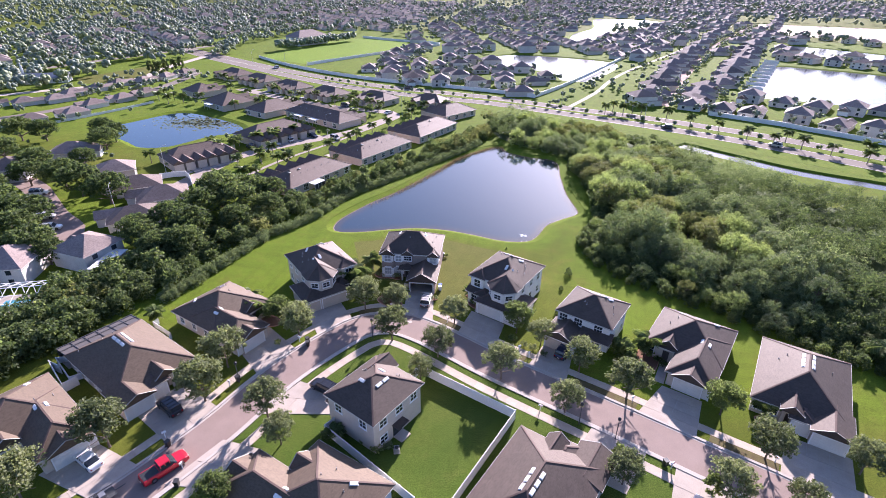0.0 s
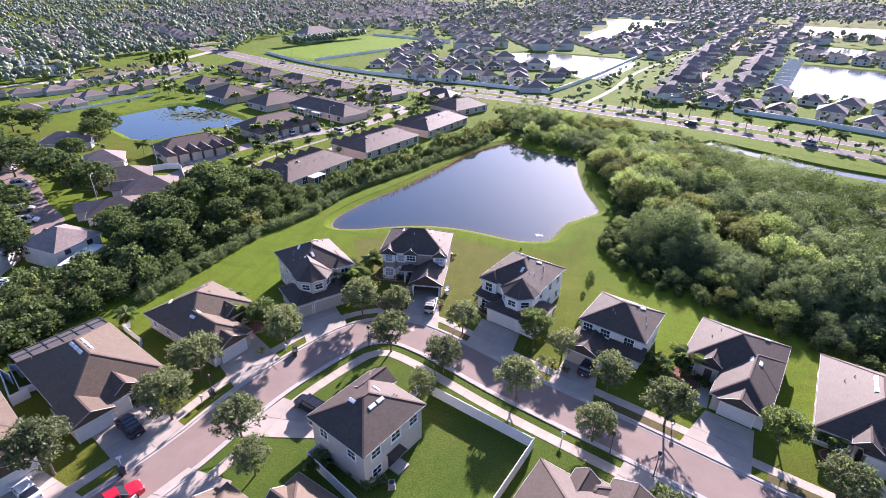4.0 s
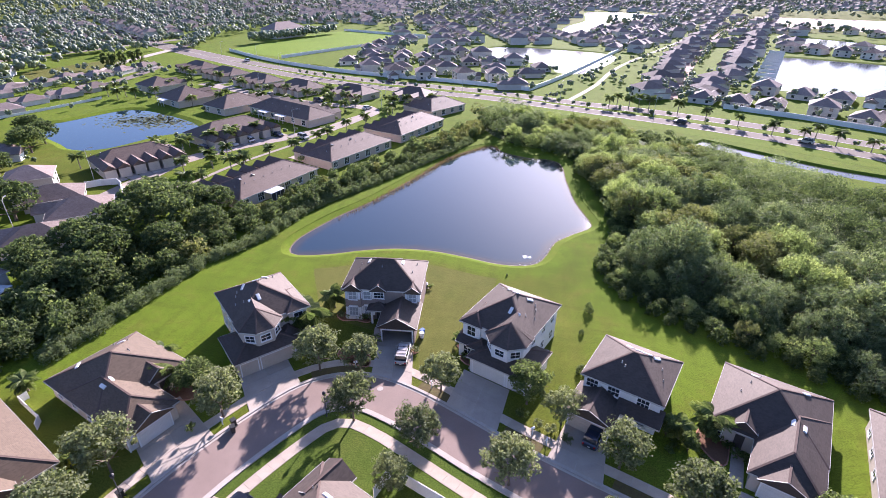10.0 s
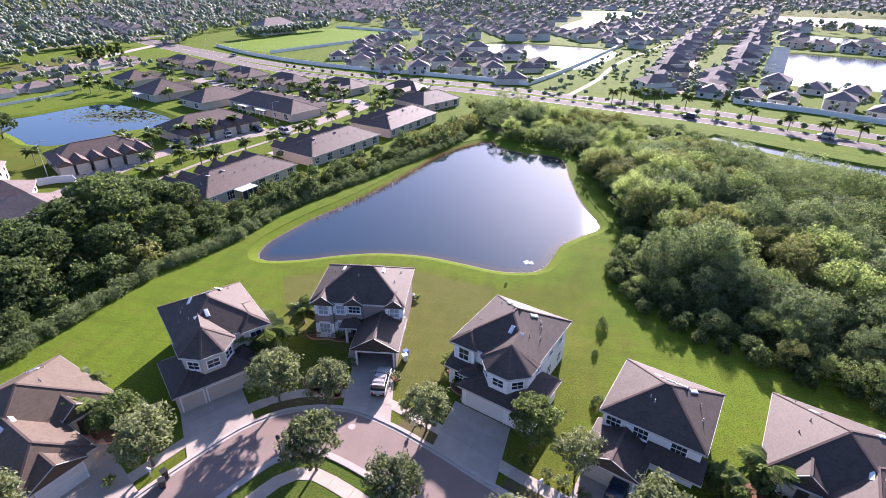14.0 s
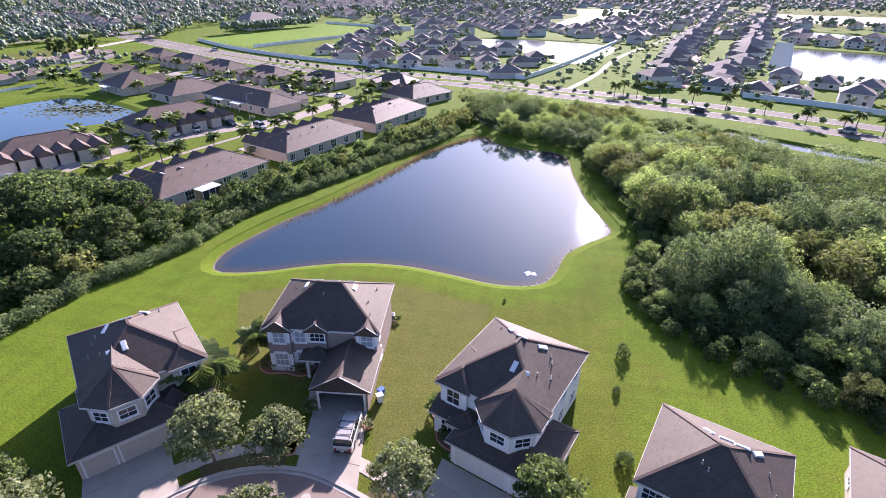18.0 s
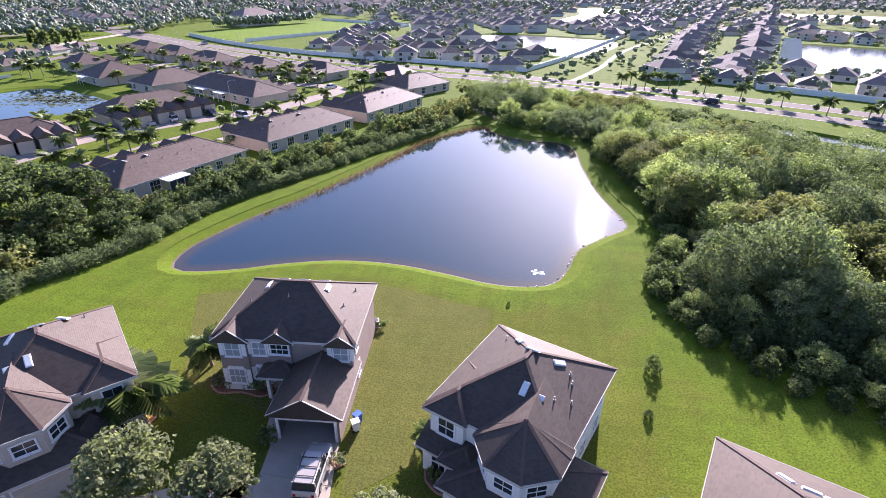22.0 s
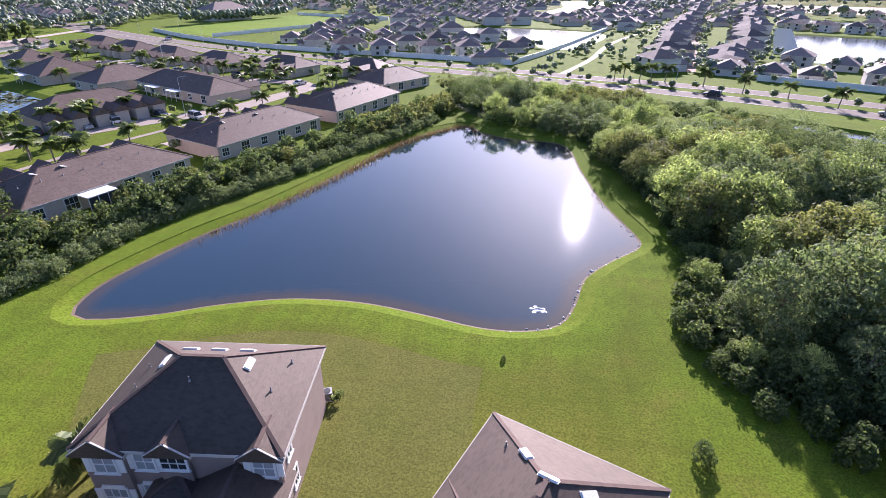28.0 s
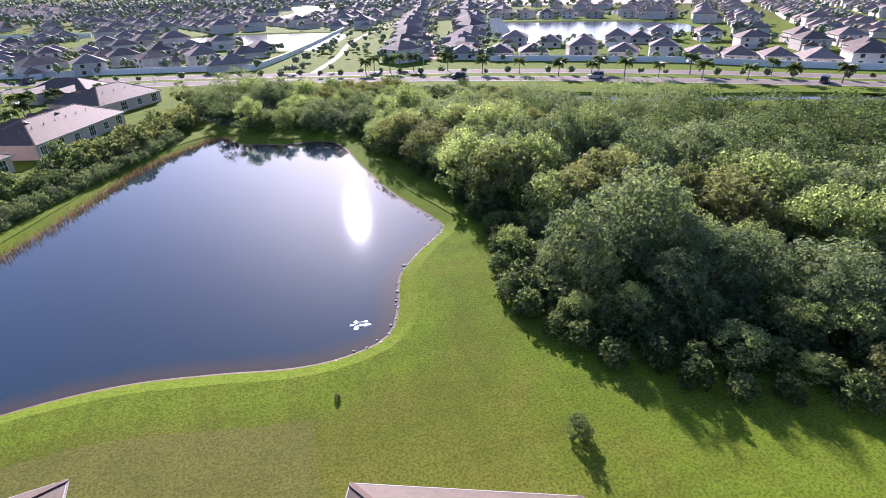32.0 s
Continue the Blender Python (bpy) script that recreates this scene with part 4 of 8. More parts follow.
def type_single(label, x, y, rot, flip, wall, roof, kind="F", vent_rows=(), group="houses on the bend"):
    """A one-storey house 12.4 m wide with a porch gable and a forward garage wing."""
    W = 12.4

    def fx(*v):
        if len(v) == 2:
            return (W - v[1], W - v[0]) if flip else v
        return W - v[0] if flip else v[0]
    o = OVER
    if kind == "F":
        vols = [("hip", o, -12.2, W - o, -o, 0, 2.75, 0.54)]
        a, b = fx(5.6, 11.9)
        vols.append(("hip", a, -17.6, b, -5, 0, 2.76, 0.56))
        a, b = fx(6.6, 10.9)
        vols.append(("gy", a, -18.0, b, -14, 0, 2.77, 0.5))
        a, b = fx(2.7, 5.0)
        vols.append(("gy", a, -11.9, b, -7.5, 2.4, 3.15, 0.75))
    else:
        vols = [("hip", o, -16.8, W - o, -o, 0, 2.75, 0.54)]
        a, b = fx(8.0, 12.3)
        vols.append(("gy", a, -19.2, b, -14, 0, 2.76, 0.45))
        a, b = fx(4.2, 6.4)
        vols.append(("gy", a, -17.6, b, -12.5, 2.4, 3.1, 0.75))
        a, b = fx(5.4, 8.0)
        vols.append(("hip", a, -18.2, b, -15, 0, 2.74, 0.4))
    rng = random.Random(int(x * 7 + y))
    pipes = [(rng.uniform(1.5, W - 1.5), rng.uniform(-8, -1.5)) for _ in range(4)]
    root = house(label, x, y, rot, vols, wall, roof, [(fx(vx), vy, vt) for vx, vy, vt in vent_rows], pipes, group)
    if kind == "F":
        garage_door(root, fx(8.75), -18.0, 0, 4.0)
        garage_door(root, fx(11.35), -17.6, 0, 0.9, 2.1)
        px, py = fx(3.85), -11.9
        window_set(root, fx(1.3), -12.2, 1.5, 0, 1.2, 1.4)
        fy = -12.2
    else:
        garage_door(root, fx(10.15), -19.2, 0, 4.0)
        garage_door(root, fx(6.7), -18.2, 0, 2.2)
        px, py = fx(5.3), -17.6
        window_set(root, fx(1.6), -16.8, 1.5, 0, 1.6, 1.4)
        window_set(root, fx(3.3), -16.8, 1.5, 0, 1.0, 1.4)
        fy = -16.8
    for s in (-1, 1):
        part("porch_post", boxes((px + s * 0.95 - 0.16, py, 0.0, px + s * 0.95 + 0.16, py + 0.32, 2.45)), wall, root, "square stucco porch post")
    part("front_door", boxes((px - 0.5, fy - 0.06, 0.05, px + 0.5, fy + 0.02, 2.1)), M_DOOR, root, "dark panelled front door")
    for k, yy in enumerate((-2.5, -6.0, -9.5)):
        window_set(root, W - o, yy, 1.5, 90, 1.0, 1.2)
        window_set(root, o, yy, 1.5, -90, 1.0, 1.2)
    for xx in (2.5, 6.2, 9.8):
        window_set(root, xx, -o, 1.45, 180, 1.5, 1.3)
    return root


VROW_G = [(6.0 + dx, yy, 0) for dx in (-0.55, 0.75) for yy in (-6.6, -7.9, -9.2)]
VROW_F = [(3.6, -3.3, 45), (9.2, -3.2, -45), (8.3, -9.4, 0), (9.5, -9.6, 0)]
house_f = type_single("single-storey beige house with a brown hipped shingle roof", 44.4, 101.9, -24.7, False, M_TAN, M_SHINGLE, "F", VROW_F)
house_g = type_single("single-storey beige house with a long brown hipped roof", 59.4, 96.1, -22.2, False, M_TAN, M_SHINGLE, "G", VROW_G)
house_a = type_single("single-storey cream house with a tan hipped shingle roof", -43.8, 80.8, 69, True, M_TAN, M_SHINGLE2, "F", VROW_F)
house_a2 = type_single("single-storey beige house with a tan roof and screened patio", -52.3, 66.2, 66, True, M_TAN, M_SHINGLE2, "G", VROW_G)
house_a3 = type_single("single-storey tan house with an arched entry", -56.7, 51.3, 64, False, M_TAN, M_SHINGLE2, "F", VROW_F)
house_i = type_single("single-storey house with a brown hipped roof beside the white fence", 6.4, 54.9, -110, False, M_WHITE, M_SHINGLE2, "F", VROW_F)
house_j = type_single("single-storey house with a brown multi-gabled roof", 25.0, 46.7, 156.5, True, M_TAN, M_SHINGLE, "G", VROW_G)
house_k = type_single("single-storey house with a brown roof near the kerb", 50.0, 40.0, 156.5, True, M_TAN, M_SHINGLE, "F", VROW_F)

# the two-storey grey-brown house with the open garage
o = OVER
vols = [("hip", o, -9.6, 12.7 - o, -o, 0, 5.8, 0.6), ("gy", 0.5, -9.9, 3.0, -8.1, 0, 5.6, 0.75), ("gy", 10.3, -9.75, 12.25, -8.1, 0, 5.6, 0.75),
        ("gy", 5.0, -9.85, 6.9, -8.1, 3.2, 5.75, 0.75), ("hip", 4.6, -11.0, 7.2, -8, 2.5, 2.85, 0.45)]
house_c = house("two-storey grey-brown stucco house with a dark hipped roof and open garage", -13.0, 114.9, 5.5, vols, M_GREY, M_SHINGLE,
                [(3.6, -4.7, 0), (9.1, -4.7, 0), (4.4, -3.0, 90), (6.35, -3.0, 90), (8.3, -3.0, 90)], [(2.2, -4.4), (2.4, -6.4), (10.8, -6.0), (11.2, -3.0), (6.0, -6.4)])
gv0 = ("gy", 7.0, -15.2, 12.3, -9.0, None, 2.85, 0.6)
v, f, lines = roof_mesh("gy", 6.6, -15.6, 12.72, -8.6, 2.85, 0.6)
g_roof = part("garage_roof", mesh_of("garage_roof", v, f, M_SHINGLE), parent=house_c, label="shingle roof over the garage")
part("ridge_cap", caps_bmesh(lines), M_CAP, g_roof)
for fx0, bx0 in ((6.56, 6.6), (12.72, 12.72)):
    part("fascia", boxes((fx0, -15.6, 2.65, fx0 + 0.04, -8.6, 2.86)), M_FASCIA, g_roof, "white fascia board")
    part("barge_board", caps_bmesh([((bx0, -15.6, 2.85), (9.66, -15.6, 4.69))], 0.05, 0.02), M_FASCIA, g_roof)
for row in ((7.0, -15.2, 0, 7.25, -9.4, 2.75), (12.05, -15.2, 0, 12.3, -9.4, 2.75), (7.25, -15.2, 2.25, 12.05, -15.0, 2.75)):
    part("garage_wall", boxes(row), M_GREY, house_c, "garage wall beside an open doorway")
bm = bmesh.new()
gvs = [[bm.verts.new(p) for p in ((7.0, yy, 2.75), (12.3, yy, 2.75), (9.66, yy, 4.45))] for yy in (-15.2, -15.0)]
bm.faces.new(gvs[0])
bm.faces.new(gvs[1][::-1])
for i in range(3):
    bm.faces.new((gvs[0][i], gvs[1][i], gvs[1][(i + 1) % 3], gvs[0][(i + 1) % 3]))
part("gable_wall", bm, M_GREY, house_c)
part("door_frame", lattice([7.18, 7.4, 11.9, 12.12], [0, 2.2, 2.42], [(1, 0)], -15.3, -15.16), M_TRIM, house_c, "white garage door frame")
part("garage_floor", boxes((7.25, -15.1, 0.0, 12.05, -9.6, 0.08)), M_CONC, house_c)
for row in ((7.3, -12, 0.08, 7.7, -9.8, 1.9), (11.6, -13, 0.08, 12.0, -10, 1.6)):
    part("garage_shelf", boxes(row), M_DARK, house_c, "dim shelf inside the garage")
for wx, wy, wz, w, h in ((1.75, -9.9, 4.5, 1.25, 1.35), (1.75, -9.9, 1.55, 1.4, 1.5), (4.0, -9.6, 4.5, 1.1, 1.3), (4.0, -9.6, 1.6, 1.1, 1.6), (11.28, -9.75, 4.5, 1.2, 1.3)):
    window_set(house_c, wx, wy, wz, 0, w, h, M_BLIND, True)
    shutters(house_c, wx, wy, wz, 0, w, h)
window_set(house_c, 5.95, -9.85, 4.75, 0, 1.5, 0.95)
for yy, zz in ((-2.5, 4.3), (-5.5, 4.3), (-2.5, 1.6), (-6.0, 1.6)):
    window_set(house_c, o, yy, zz, -90, 1.0, 1.3)
window_set(house_c, 12.7 - o, -8.3, 4.5, 90, 0.7, 1.0)
window_set(house_c, 12.7 - o, -8.0, 1.7, 90, 0.7, 1.3)
for xx in (2.5, 6.2, 10):
    for zz in (1.5, 4.4):
        window_set(house_c, xx, -o, zz, 180, 1.5, 1.3)
part("stone_base", boxes((0.42, -10.05, 0, 3.08, -9.9, 0.6)), M_CREAM, house_c, "pale stone plinth")
for px in (4.75, 6.65):
    part("porch_post", boxes((px, -10.9, 0, px + 0.28, -10.6, 2.6)), M_TRIM, house_c, "white porch post")
part("front_door", boxes((5.4, -9.68, 0.05, 6.4, -9.58, 2.2)), M_DOOR, house_c, "dark front door")


def type_turret(label, x, y, rot, flip, wall, garage_wall):
    """A two-storey house with a faceted bay over a forward double garage."""
    W = 10.6

    def fx(*v):
        if len(v) == 2:
            return (W - v[1], W - v[0]) if flip else v
        return W - v[0] if flip else v[0]
    vols = [("hip", o, -11.2, W - o, -o, 0, 5.8, 0.56)]
    a, b = fx(0.5, 3.3)
    vols.append(("hip", a, -11.6, b, -6, 0, 5.78, 0.6))
    a, b = fx(0.4, 3.5)
    vols.append(("shed", a, -12.5, b, -11.5, 2.2, 2.75, 0.5))
    a, b = fx(3.6, 12.3)
    vols.append(("hip", a, -14.6, b, -7.8, 0, 2.75, 0.42))
    a, b = fx(2.6, 4.8)
    vols.append(("hip", a, -13.0, b, -10.5, 2.5, 2.95, 0.5))
    vents = [(fx(vx), vy, vt) for vx, vy, vt in ((3.6, -3.6, 45), (5.3, -5.0, 90), (7.2, -4.2, -45), (6.2, -8.2, 0), (7.5, -8.6, 0))]
    pipes = [(fx(px), py) for px, py in ((2.2, -3.0), (8.2, -4.4), (8.6, -5.0), (9.2, -6.6), (8.2, -7.5))]
    root = house(label, x, y, rot, vols, wall, M_SHINGLE, vents, pipes)
    tx, ty = fx(7.6), -10.9
    turret(root, tx, ty, 3.0, 2.7, 5.75, 7.85, wall, M_SHINGLE, (tx - (0.6 if not flip else -0.6), -6.5, 7.85))
    for a in (-45, 0, 45):
        ca = radians(a - 90)
        rr = 3.0 * math.cos(radians(22.5))
        window_set(root, tx + rr * math.cos(ca), ty + rr * math.sin(ca), 4.45, a, 1.3, 0.95)
    gx = fx(6.6)
    garage_door(root, gx, -14.6, 0, 4.9, mat=garage_wall)
    garage_door(root, fx(10.7), -14.6, 0, 2.3, mat=garage_wall)
    window_set(root, fx(1.9), -11.6, 4.4, 0, 1.3, 1.5)
    window_set(root, fx(1.9), -12.5, 1.5, 0, 1.3, 1.5)
    part("front_bay", boxes((min(fx(0.4, 3.5)), -12.5, 0, max(fx(0.4, 3.5)), -11.5, 2.6)), wall, root, "ground-floor front bay")
    for xx in (2.75, 4.6):
        part("porch_post", boxes((fx(xx) - 0.15, -12.9, 0, fx(xx) + 0.15, -12.6, 2.8)), wall, root, "square porch post")
    part("front_door", boxes((fx(3.9) - 0.5, -11.32, 0.05, fx(3.9) + 0.5, -11.18, 2.2)), M_DOOR, root, "dark front door")
    for yy in (-2.2, -5.2, -8.5):
        for zz in (1.5, 4.4):
            window_set(root, W - o, yy, zz, 90, 1.0, 1.3)
            window_set(root, o, yy, zz, -90, 1.0, 1.3)
    for xx in (2.2, 5.3, 8.4):
        for zz in (1.5, 4.4):
            window_set(root, xx, -o, zz, 180, 1.5, 1.3)
    return root


house_d = type_turret("two-storey white house with a faceted bay and brown roof", 12.35, 111.3, -23.7, False, M_WHITE, M_GDOOR)
house_b = type_turret("two-storey beige house with a faceted bay and dark roof", -30.8, 99.9, 47.5, True, M_TAN, M_TAN)

vols = [("hip", o, -9.2, 10.2 - o, -o, 0, 5.2, 0.52), ("gy", 0.2, -13.6, 5.4, -8.5, 0, 2.75, 0.45), ("shed", 5.4, -10.6, 10.0, -9.2, 2.2, 2.75, 0.5)]
house_e = house("two-storey pale house with a pyramid-hipped shingle roof", 28.2, 101.7, -23.8, vols, M_WHITE, M_SHINGLE,
                [(3.9, -3.0, 45), (5.2, -3.4, 90), (6.3, -3.6, 90), (7.4, -3.2, -45)], [(8.4, -4.4), (9.0, -6.0), (4.0, -6.6), (4.5, -6.9)])
garage_door(house_e, 2.8, -13.6, 0, 4.6, mat=M_TAN)
for wx, wz in ((1.5, 4.1), (4.2, 4.1), (7.8, 4.1)):
    window_set(house_e, wx, -9.2, wz, 0, 1.4, 1.2)
window_set(house_e, 7.8, -9.2, 1.3, 0, 1.4, 1.3)
for yy in (-2.4, -6.4):
    for zz in (1.5, 4.0):
        window_set(house_e, 10.2 - o, yy, zz, 90, 1.0, 1.2)
        window_set(house_e, o, yy, zz, -90, 1.0, 1.2)

# the corner house inside the bend
vols = [("hip", o, -10.0, 9.6 - o, -o, 0, 5.6, 0.52), ("gy", 0.6, -3.6, 3.6, 0.35, 0, 5.5, 0.7), ("shed", -0.8, -9.0, 0.6, -5.0, 2.3, 2.8, 0.4)]
house_h = house("two-storey beige corner house with a brown pyramid roof", -2.3, 73.8, -25.5, vols, M_TAN, M_SHINGLE,
                [(3.9, -6.6, 90), (6.2, -5.6, 0), (6.2, -4.3, 0), (4.4, -3.2, 90)], [(2.4, -3.2), (2.8, -3.0), (6.4, -2.2), (6.7, -2.0)])
for xx, zz in ((2.5, 4.2), (7.2, 4.2)):
    window_set(house_h, xx, -10.0, zz, 0, 1.2, 1.2)
for yy, zz in ((-2.0, 4.3), (-5.0, 4.3), (-8.2, 4.3), (-8.2, 1.4)):
    window_set(house_h, 9.6 - o, yy, zz, 90, 1.3, 1.2)
part("patio_door", boxes((9.6 - o - 0.03, -6.4, 0.1, 9.6 - o + 0.06, -4.6, 2.15)), M_GLASS, house_h, "glass patio door")
part("awning", boxes((9.6 - o, -6.6, 2.3, 9.6 - o + 1.3, -4.4, 2.42)), M_SHINGLE, house_h, "small awning over the patio door")
part("patio_step", boxes((9.6 - o + 0.02, -6.4, 0, 9.6 - o + 1.6, -4.5, 0.18)), M_CONC, house_h, "concrete patio step")
garage_door(house_h, o, -2.9, -90, 4.6)

# ---------------------------------------------------------------- trees
def leaf_cloud(rng, centres, radii, n, size, squash=0.8, inner=0.3, ragged=0.55):
    """Leaves as small bent quads on the shells of clumps: vertex and face arrays."""
    k = rng.integers(0, len(centres), n)
    d = rng.normal(size=(n, 3))
    d /= np.linalg.norm(d, axis=1)[:, None]
    d[:, 2] = d[:, 2] * 0.75 + 0.22
    r = radii[k] * (inner + (1.25 - inner) * rng.random(n) ** 0.6)
    c = centres[k] + d * r[:, None] * np.array([1, 1, squash])
    nrm = d * (1.1 - ragged) + rng.normal(size=(n, 3)) * ragged + np.array([0, 0, 0.35])
    nrm /= np.linalg.norm(nrm, axis=1)[:, None]
    a = np.cross(nrm, rng.normal(size=(n, 3)))
    a /= np.linalg.norm(a, axis=1)[:, None]
    b = np.cross(nrm, a)
    s = size * (0.6 + 0.8 * rng.random(n))[:, None]
    a, b = a * s, b * s * 0.62
    v = np.stack([c - a, c - b + nrm * s * 0.12, c + a, c + b + nrm * s * 0.12], 1).reshape(-1, 3)
    return v


def quads_mesh(name, v, material):
    n = len(v) // 4
    me = bpy.data.meshes.new(name)
    me.vertices.add(len(v))
    me.vertices.foreach_set("co", v.astype(np.float32).ravel())
    me.loops.add(len(v))
    me.loops.foreach_set("vertex_index", np.arange(len(v), dtype=np.int32))
    me.polygons.add(n)
    me.polygons.foreach_set("loop_start", np.arange(0, len(v), 4, dtype=np.int32))
    me.polygons.foreach_set("loop_total", np.full(n, 4, np.int32))
    me.materials.append(material)
    me.update()
    me.validate()
    return me


def crown_mesh(name, seed, rx, rz, clumps, leaves, size, material, clump=0.36):
    """A crown of clumps spread through an uneven ellipsoid, centred at z = 0."""
    rng = np.random.default_rng(seed)
    d = rng.normal(size=(clumps, 3))
    d /= np.linalg.norm(d, axis=1)[:, None]
    d[:, 2] = np.where(d[:, 2] < -0.45, -d[:, 2], d[:, 2])
    c = d * (0.3 + 0.75 * rng.random(clumps) ** 0.5)[:, None] * np.array([rx * rng.uniform(0.85, 1.12), rx * rng.uniform(0.85, 1.12), rz]) * 0.88
    rad = rx * clump * (0.5 + 0.9 * rng.random(clumps))
    return quads_mesh(name, leaf_cloud(rng, c, rad, leaves, size), material)


ico = bmesh.new()
bmesh.ops.create_icosphere(ico, subdivisions=1, radius=1.0)
ICO_V = np.array([v.co[:] for v in ico.verts])
ICO_F = np.array([[v.index for v in f.verts] for f in ico.faces])
ico.free()


def lobes_mesh(name, lobes, material):
    v = np.concatenate(lobes).astype(np.float32)
    n = len(lobes)
    f = (ICO_F[None] + np.arange(n)[:, None, None] * len(ICO_V)).reshape(-1, 3).astype(np.int32)
    me = bpy.data.meshes.new(name)
    me.vertices.add(len(v))
    me.vertices.foreach_set("co", v.ravel())
    me.loops.add(f.size)
    me.loops.foreach_set("vertex_index", f.ravel())
    me.polygons.add(len(f))
    me.polygons.foreach_set("loop_start", np.arange(0, f.size, 3, dtype=np.int32))
    me.polygons.foreach_set("loop_total", np.full(len(f), 3, np.int32))
    me.polygons.foreach_set("use_smooth", np.ones(len(f), bool))
    me.materials.append(material)
    me.update()
    me.validate()
    return me


def trunk_mesh(name, seed, h, spread, r=0.16, material=None):
    rng = random.Random(seed)
    bm = bmesh.new()
    lean = rng.uniform(-0.15, 0.15)
    tube(bm, [(0, 0, -0.05), (0.02, 0, 0.25), (lean * 0.4, 0.05, h * 0.55), (lean, 0.05, h * 1.0)], [r * 1.5, r, r * 0.85, r * 0.5], 8)
    for k in range(6):
        a = k * math.tau / 6 + rng.uniform(-0.4, 0.4)
        s, z0 = spread * rng.uniform(0.55, 0.85), h * rng.uniform(0.5, 0.8)
        tube(bm, [(lean * 0.5, 0.04, z0), (s * 0.4 * math.cos(a), s * 0.4 * math.sin(a), z0 + h * 0.22), (s * math.cos(a), s * math.sin(a), z0 + h * rng.uniform(0.4, 0.7))],
             [r * 0.55, r * 0.38, r * 0.14], 6)
    me = bpy.data.meshes.new(name)
    bm.to_mesh(me)
    bm.free()
    me.materials.append(material or M_BARK)
    return me


def tree_kinds(n, seed, h, rx, rz, clumps, leaves, size, material, r=0.16, clump=0.36):
    return [(trunk_mesh("trunk", seed + i, h, rx, r), crown_mesh("crown", seed + i, rx, rz, clumps, leaves, size, material, clump), h + rz * 0.55) for i in range(n)]


def plant(kinds, i, x, y, s, turn, label, group, name="tree", category="tree", sz=None):
    trunk, crown, lift = kinds[i % len(kinds)]
    root = thing(name, label, category, Matrix.Translation((x, y, 0)) @ Matrix.Rotation(turn, 4, "Z") @ Matrix.Diagonal((s, s, sz or s, 1)), group)
    part("trunk", trunk, parent=root)
    part("crown", crown, parent=root, at=Matrix.Translation((0, 0, lift)))
    return root


street_kinds = tree_kinds(5, 11, 2.7, 3.1, 2.5, 120, 4600, 0.155, M_STREETLEAF, 0.13, 0.17)
dark_kinds = tree_kinds(3, 31, 2.5, 3.0, 2.4, 90, 5000, 0.15, M_LEAF, 0.13, 0.2)
STREET_TREES = [(-27.4, 72.2, 1.05), (-33.9, 54.2, 1.15), (-26.4, 64.6, 1.1), (-15.6, 63.6, 0.95), (-11.4, 59.6, 0.75), (-24.4, 84.6, 0.9), (-19.6, 82.0, 1.0), (-10.9, 92.4, 1.02),
                (-5.2, 93.2, 0.85), (-3.2, 84.6, 0.98), (5.6, 82.1, 0.85), (4.1, 75.9, 0.7), (6.6, 91.6, 0.85), (16.6, 79.0, 0.95), (18.0, 91.6, 0.95), (22.4, 89.0, 0.82),
                (28.8, 83.6, 1.0), (26.6, 73.8, 0.92), (35.8, 78.8, 1.12), (49.0, 78.4, 0.95), (52.9, 71.2, 1.0), (46.2, 63.6, 0.95), (64.2, 71.2, 0.9), (-14.2, 49.4, 0.8),
                (33.8, 63.0, 0.85), (54.2, 63.2, 0.8), (-37.8, 44.8, 1.1)]
rt = random.Random(5)
for i, (x, y, s) in enumerate(STREET_TREES):
    s *= 1.07 if x < 20 else 0.97
    dark = i in (5, 14, 19, 23)
    plant(dark_kinds if dark else street_kinds, i, x, y, s, rt.uniform(0, 6.28),
          "leafy dark green street tree on a verge" if dark else "grey-green young oak in a grass verge", "street trees")

# woodland between the houses, the pond and the main road
WOOD = [(26.5, 196), (28.5, 184), (32, 173), (34, 161), (34.5, 150), (32, 139.5), (30.5, 132), (32, 126.5), (34.8, 122), (38.6, 117.8), (43.6, 114.6), (49.6, 111), (58.6, 106), (72.6, 97.4), (90.6, 88.4), (121, 75.5), (159, 69.5), (172, 130),
        (147, 149), (118, 163), (106, 168), (93, 174.5), (82, 185), (75, 196), (66, 211), (52, 222), (36, 232), (12, 243), (-2, 246), (-8, 240), (-7, 226), (-1, 214), (6, 206.5), (14, 202.5), (22, 200)]
def thicket_crown(seed, r, h, heads, leaves, size, material):
    """A broad crown of many small leafy heads at uneven heights, leafy to the ground; its foot is at z = 0."""
    rng = np.random.default_rng(seed)
    a, q = rng.random(heads) * math.tau, r * np.sqrt(rng.random(heads))
    top = h * (1.0 - 0.38 * (q / r) ** 2) * (0.78 + 0.3 * rng.random(heads))
    z = np.where(rng.random(heads) < 0.62, top, top * (0.12 + 0.8 * rng.random(heads)))
    c = np.stack([q * np.cos(a), q * np.sin(a), z], 1)
    return quads_mesh("crown", leaf_cloud(rng, c, 0.4 + 0.5 * rng.random(heads), leaves, size, 0.9, 0.62, 0.36), material)


def thicket_kinds(n, seed, r, h, material):
    return [(trunk_mesh("trunk", seed + i, h * 0.62, r * 0.7, 0.12), thicket_crown(seed + i, r, h, 72, 4300, 0.13, material), 0.0) for i in range(n)]


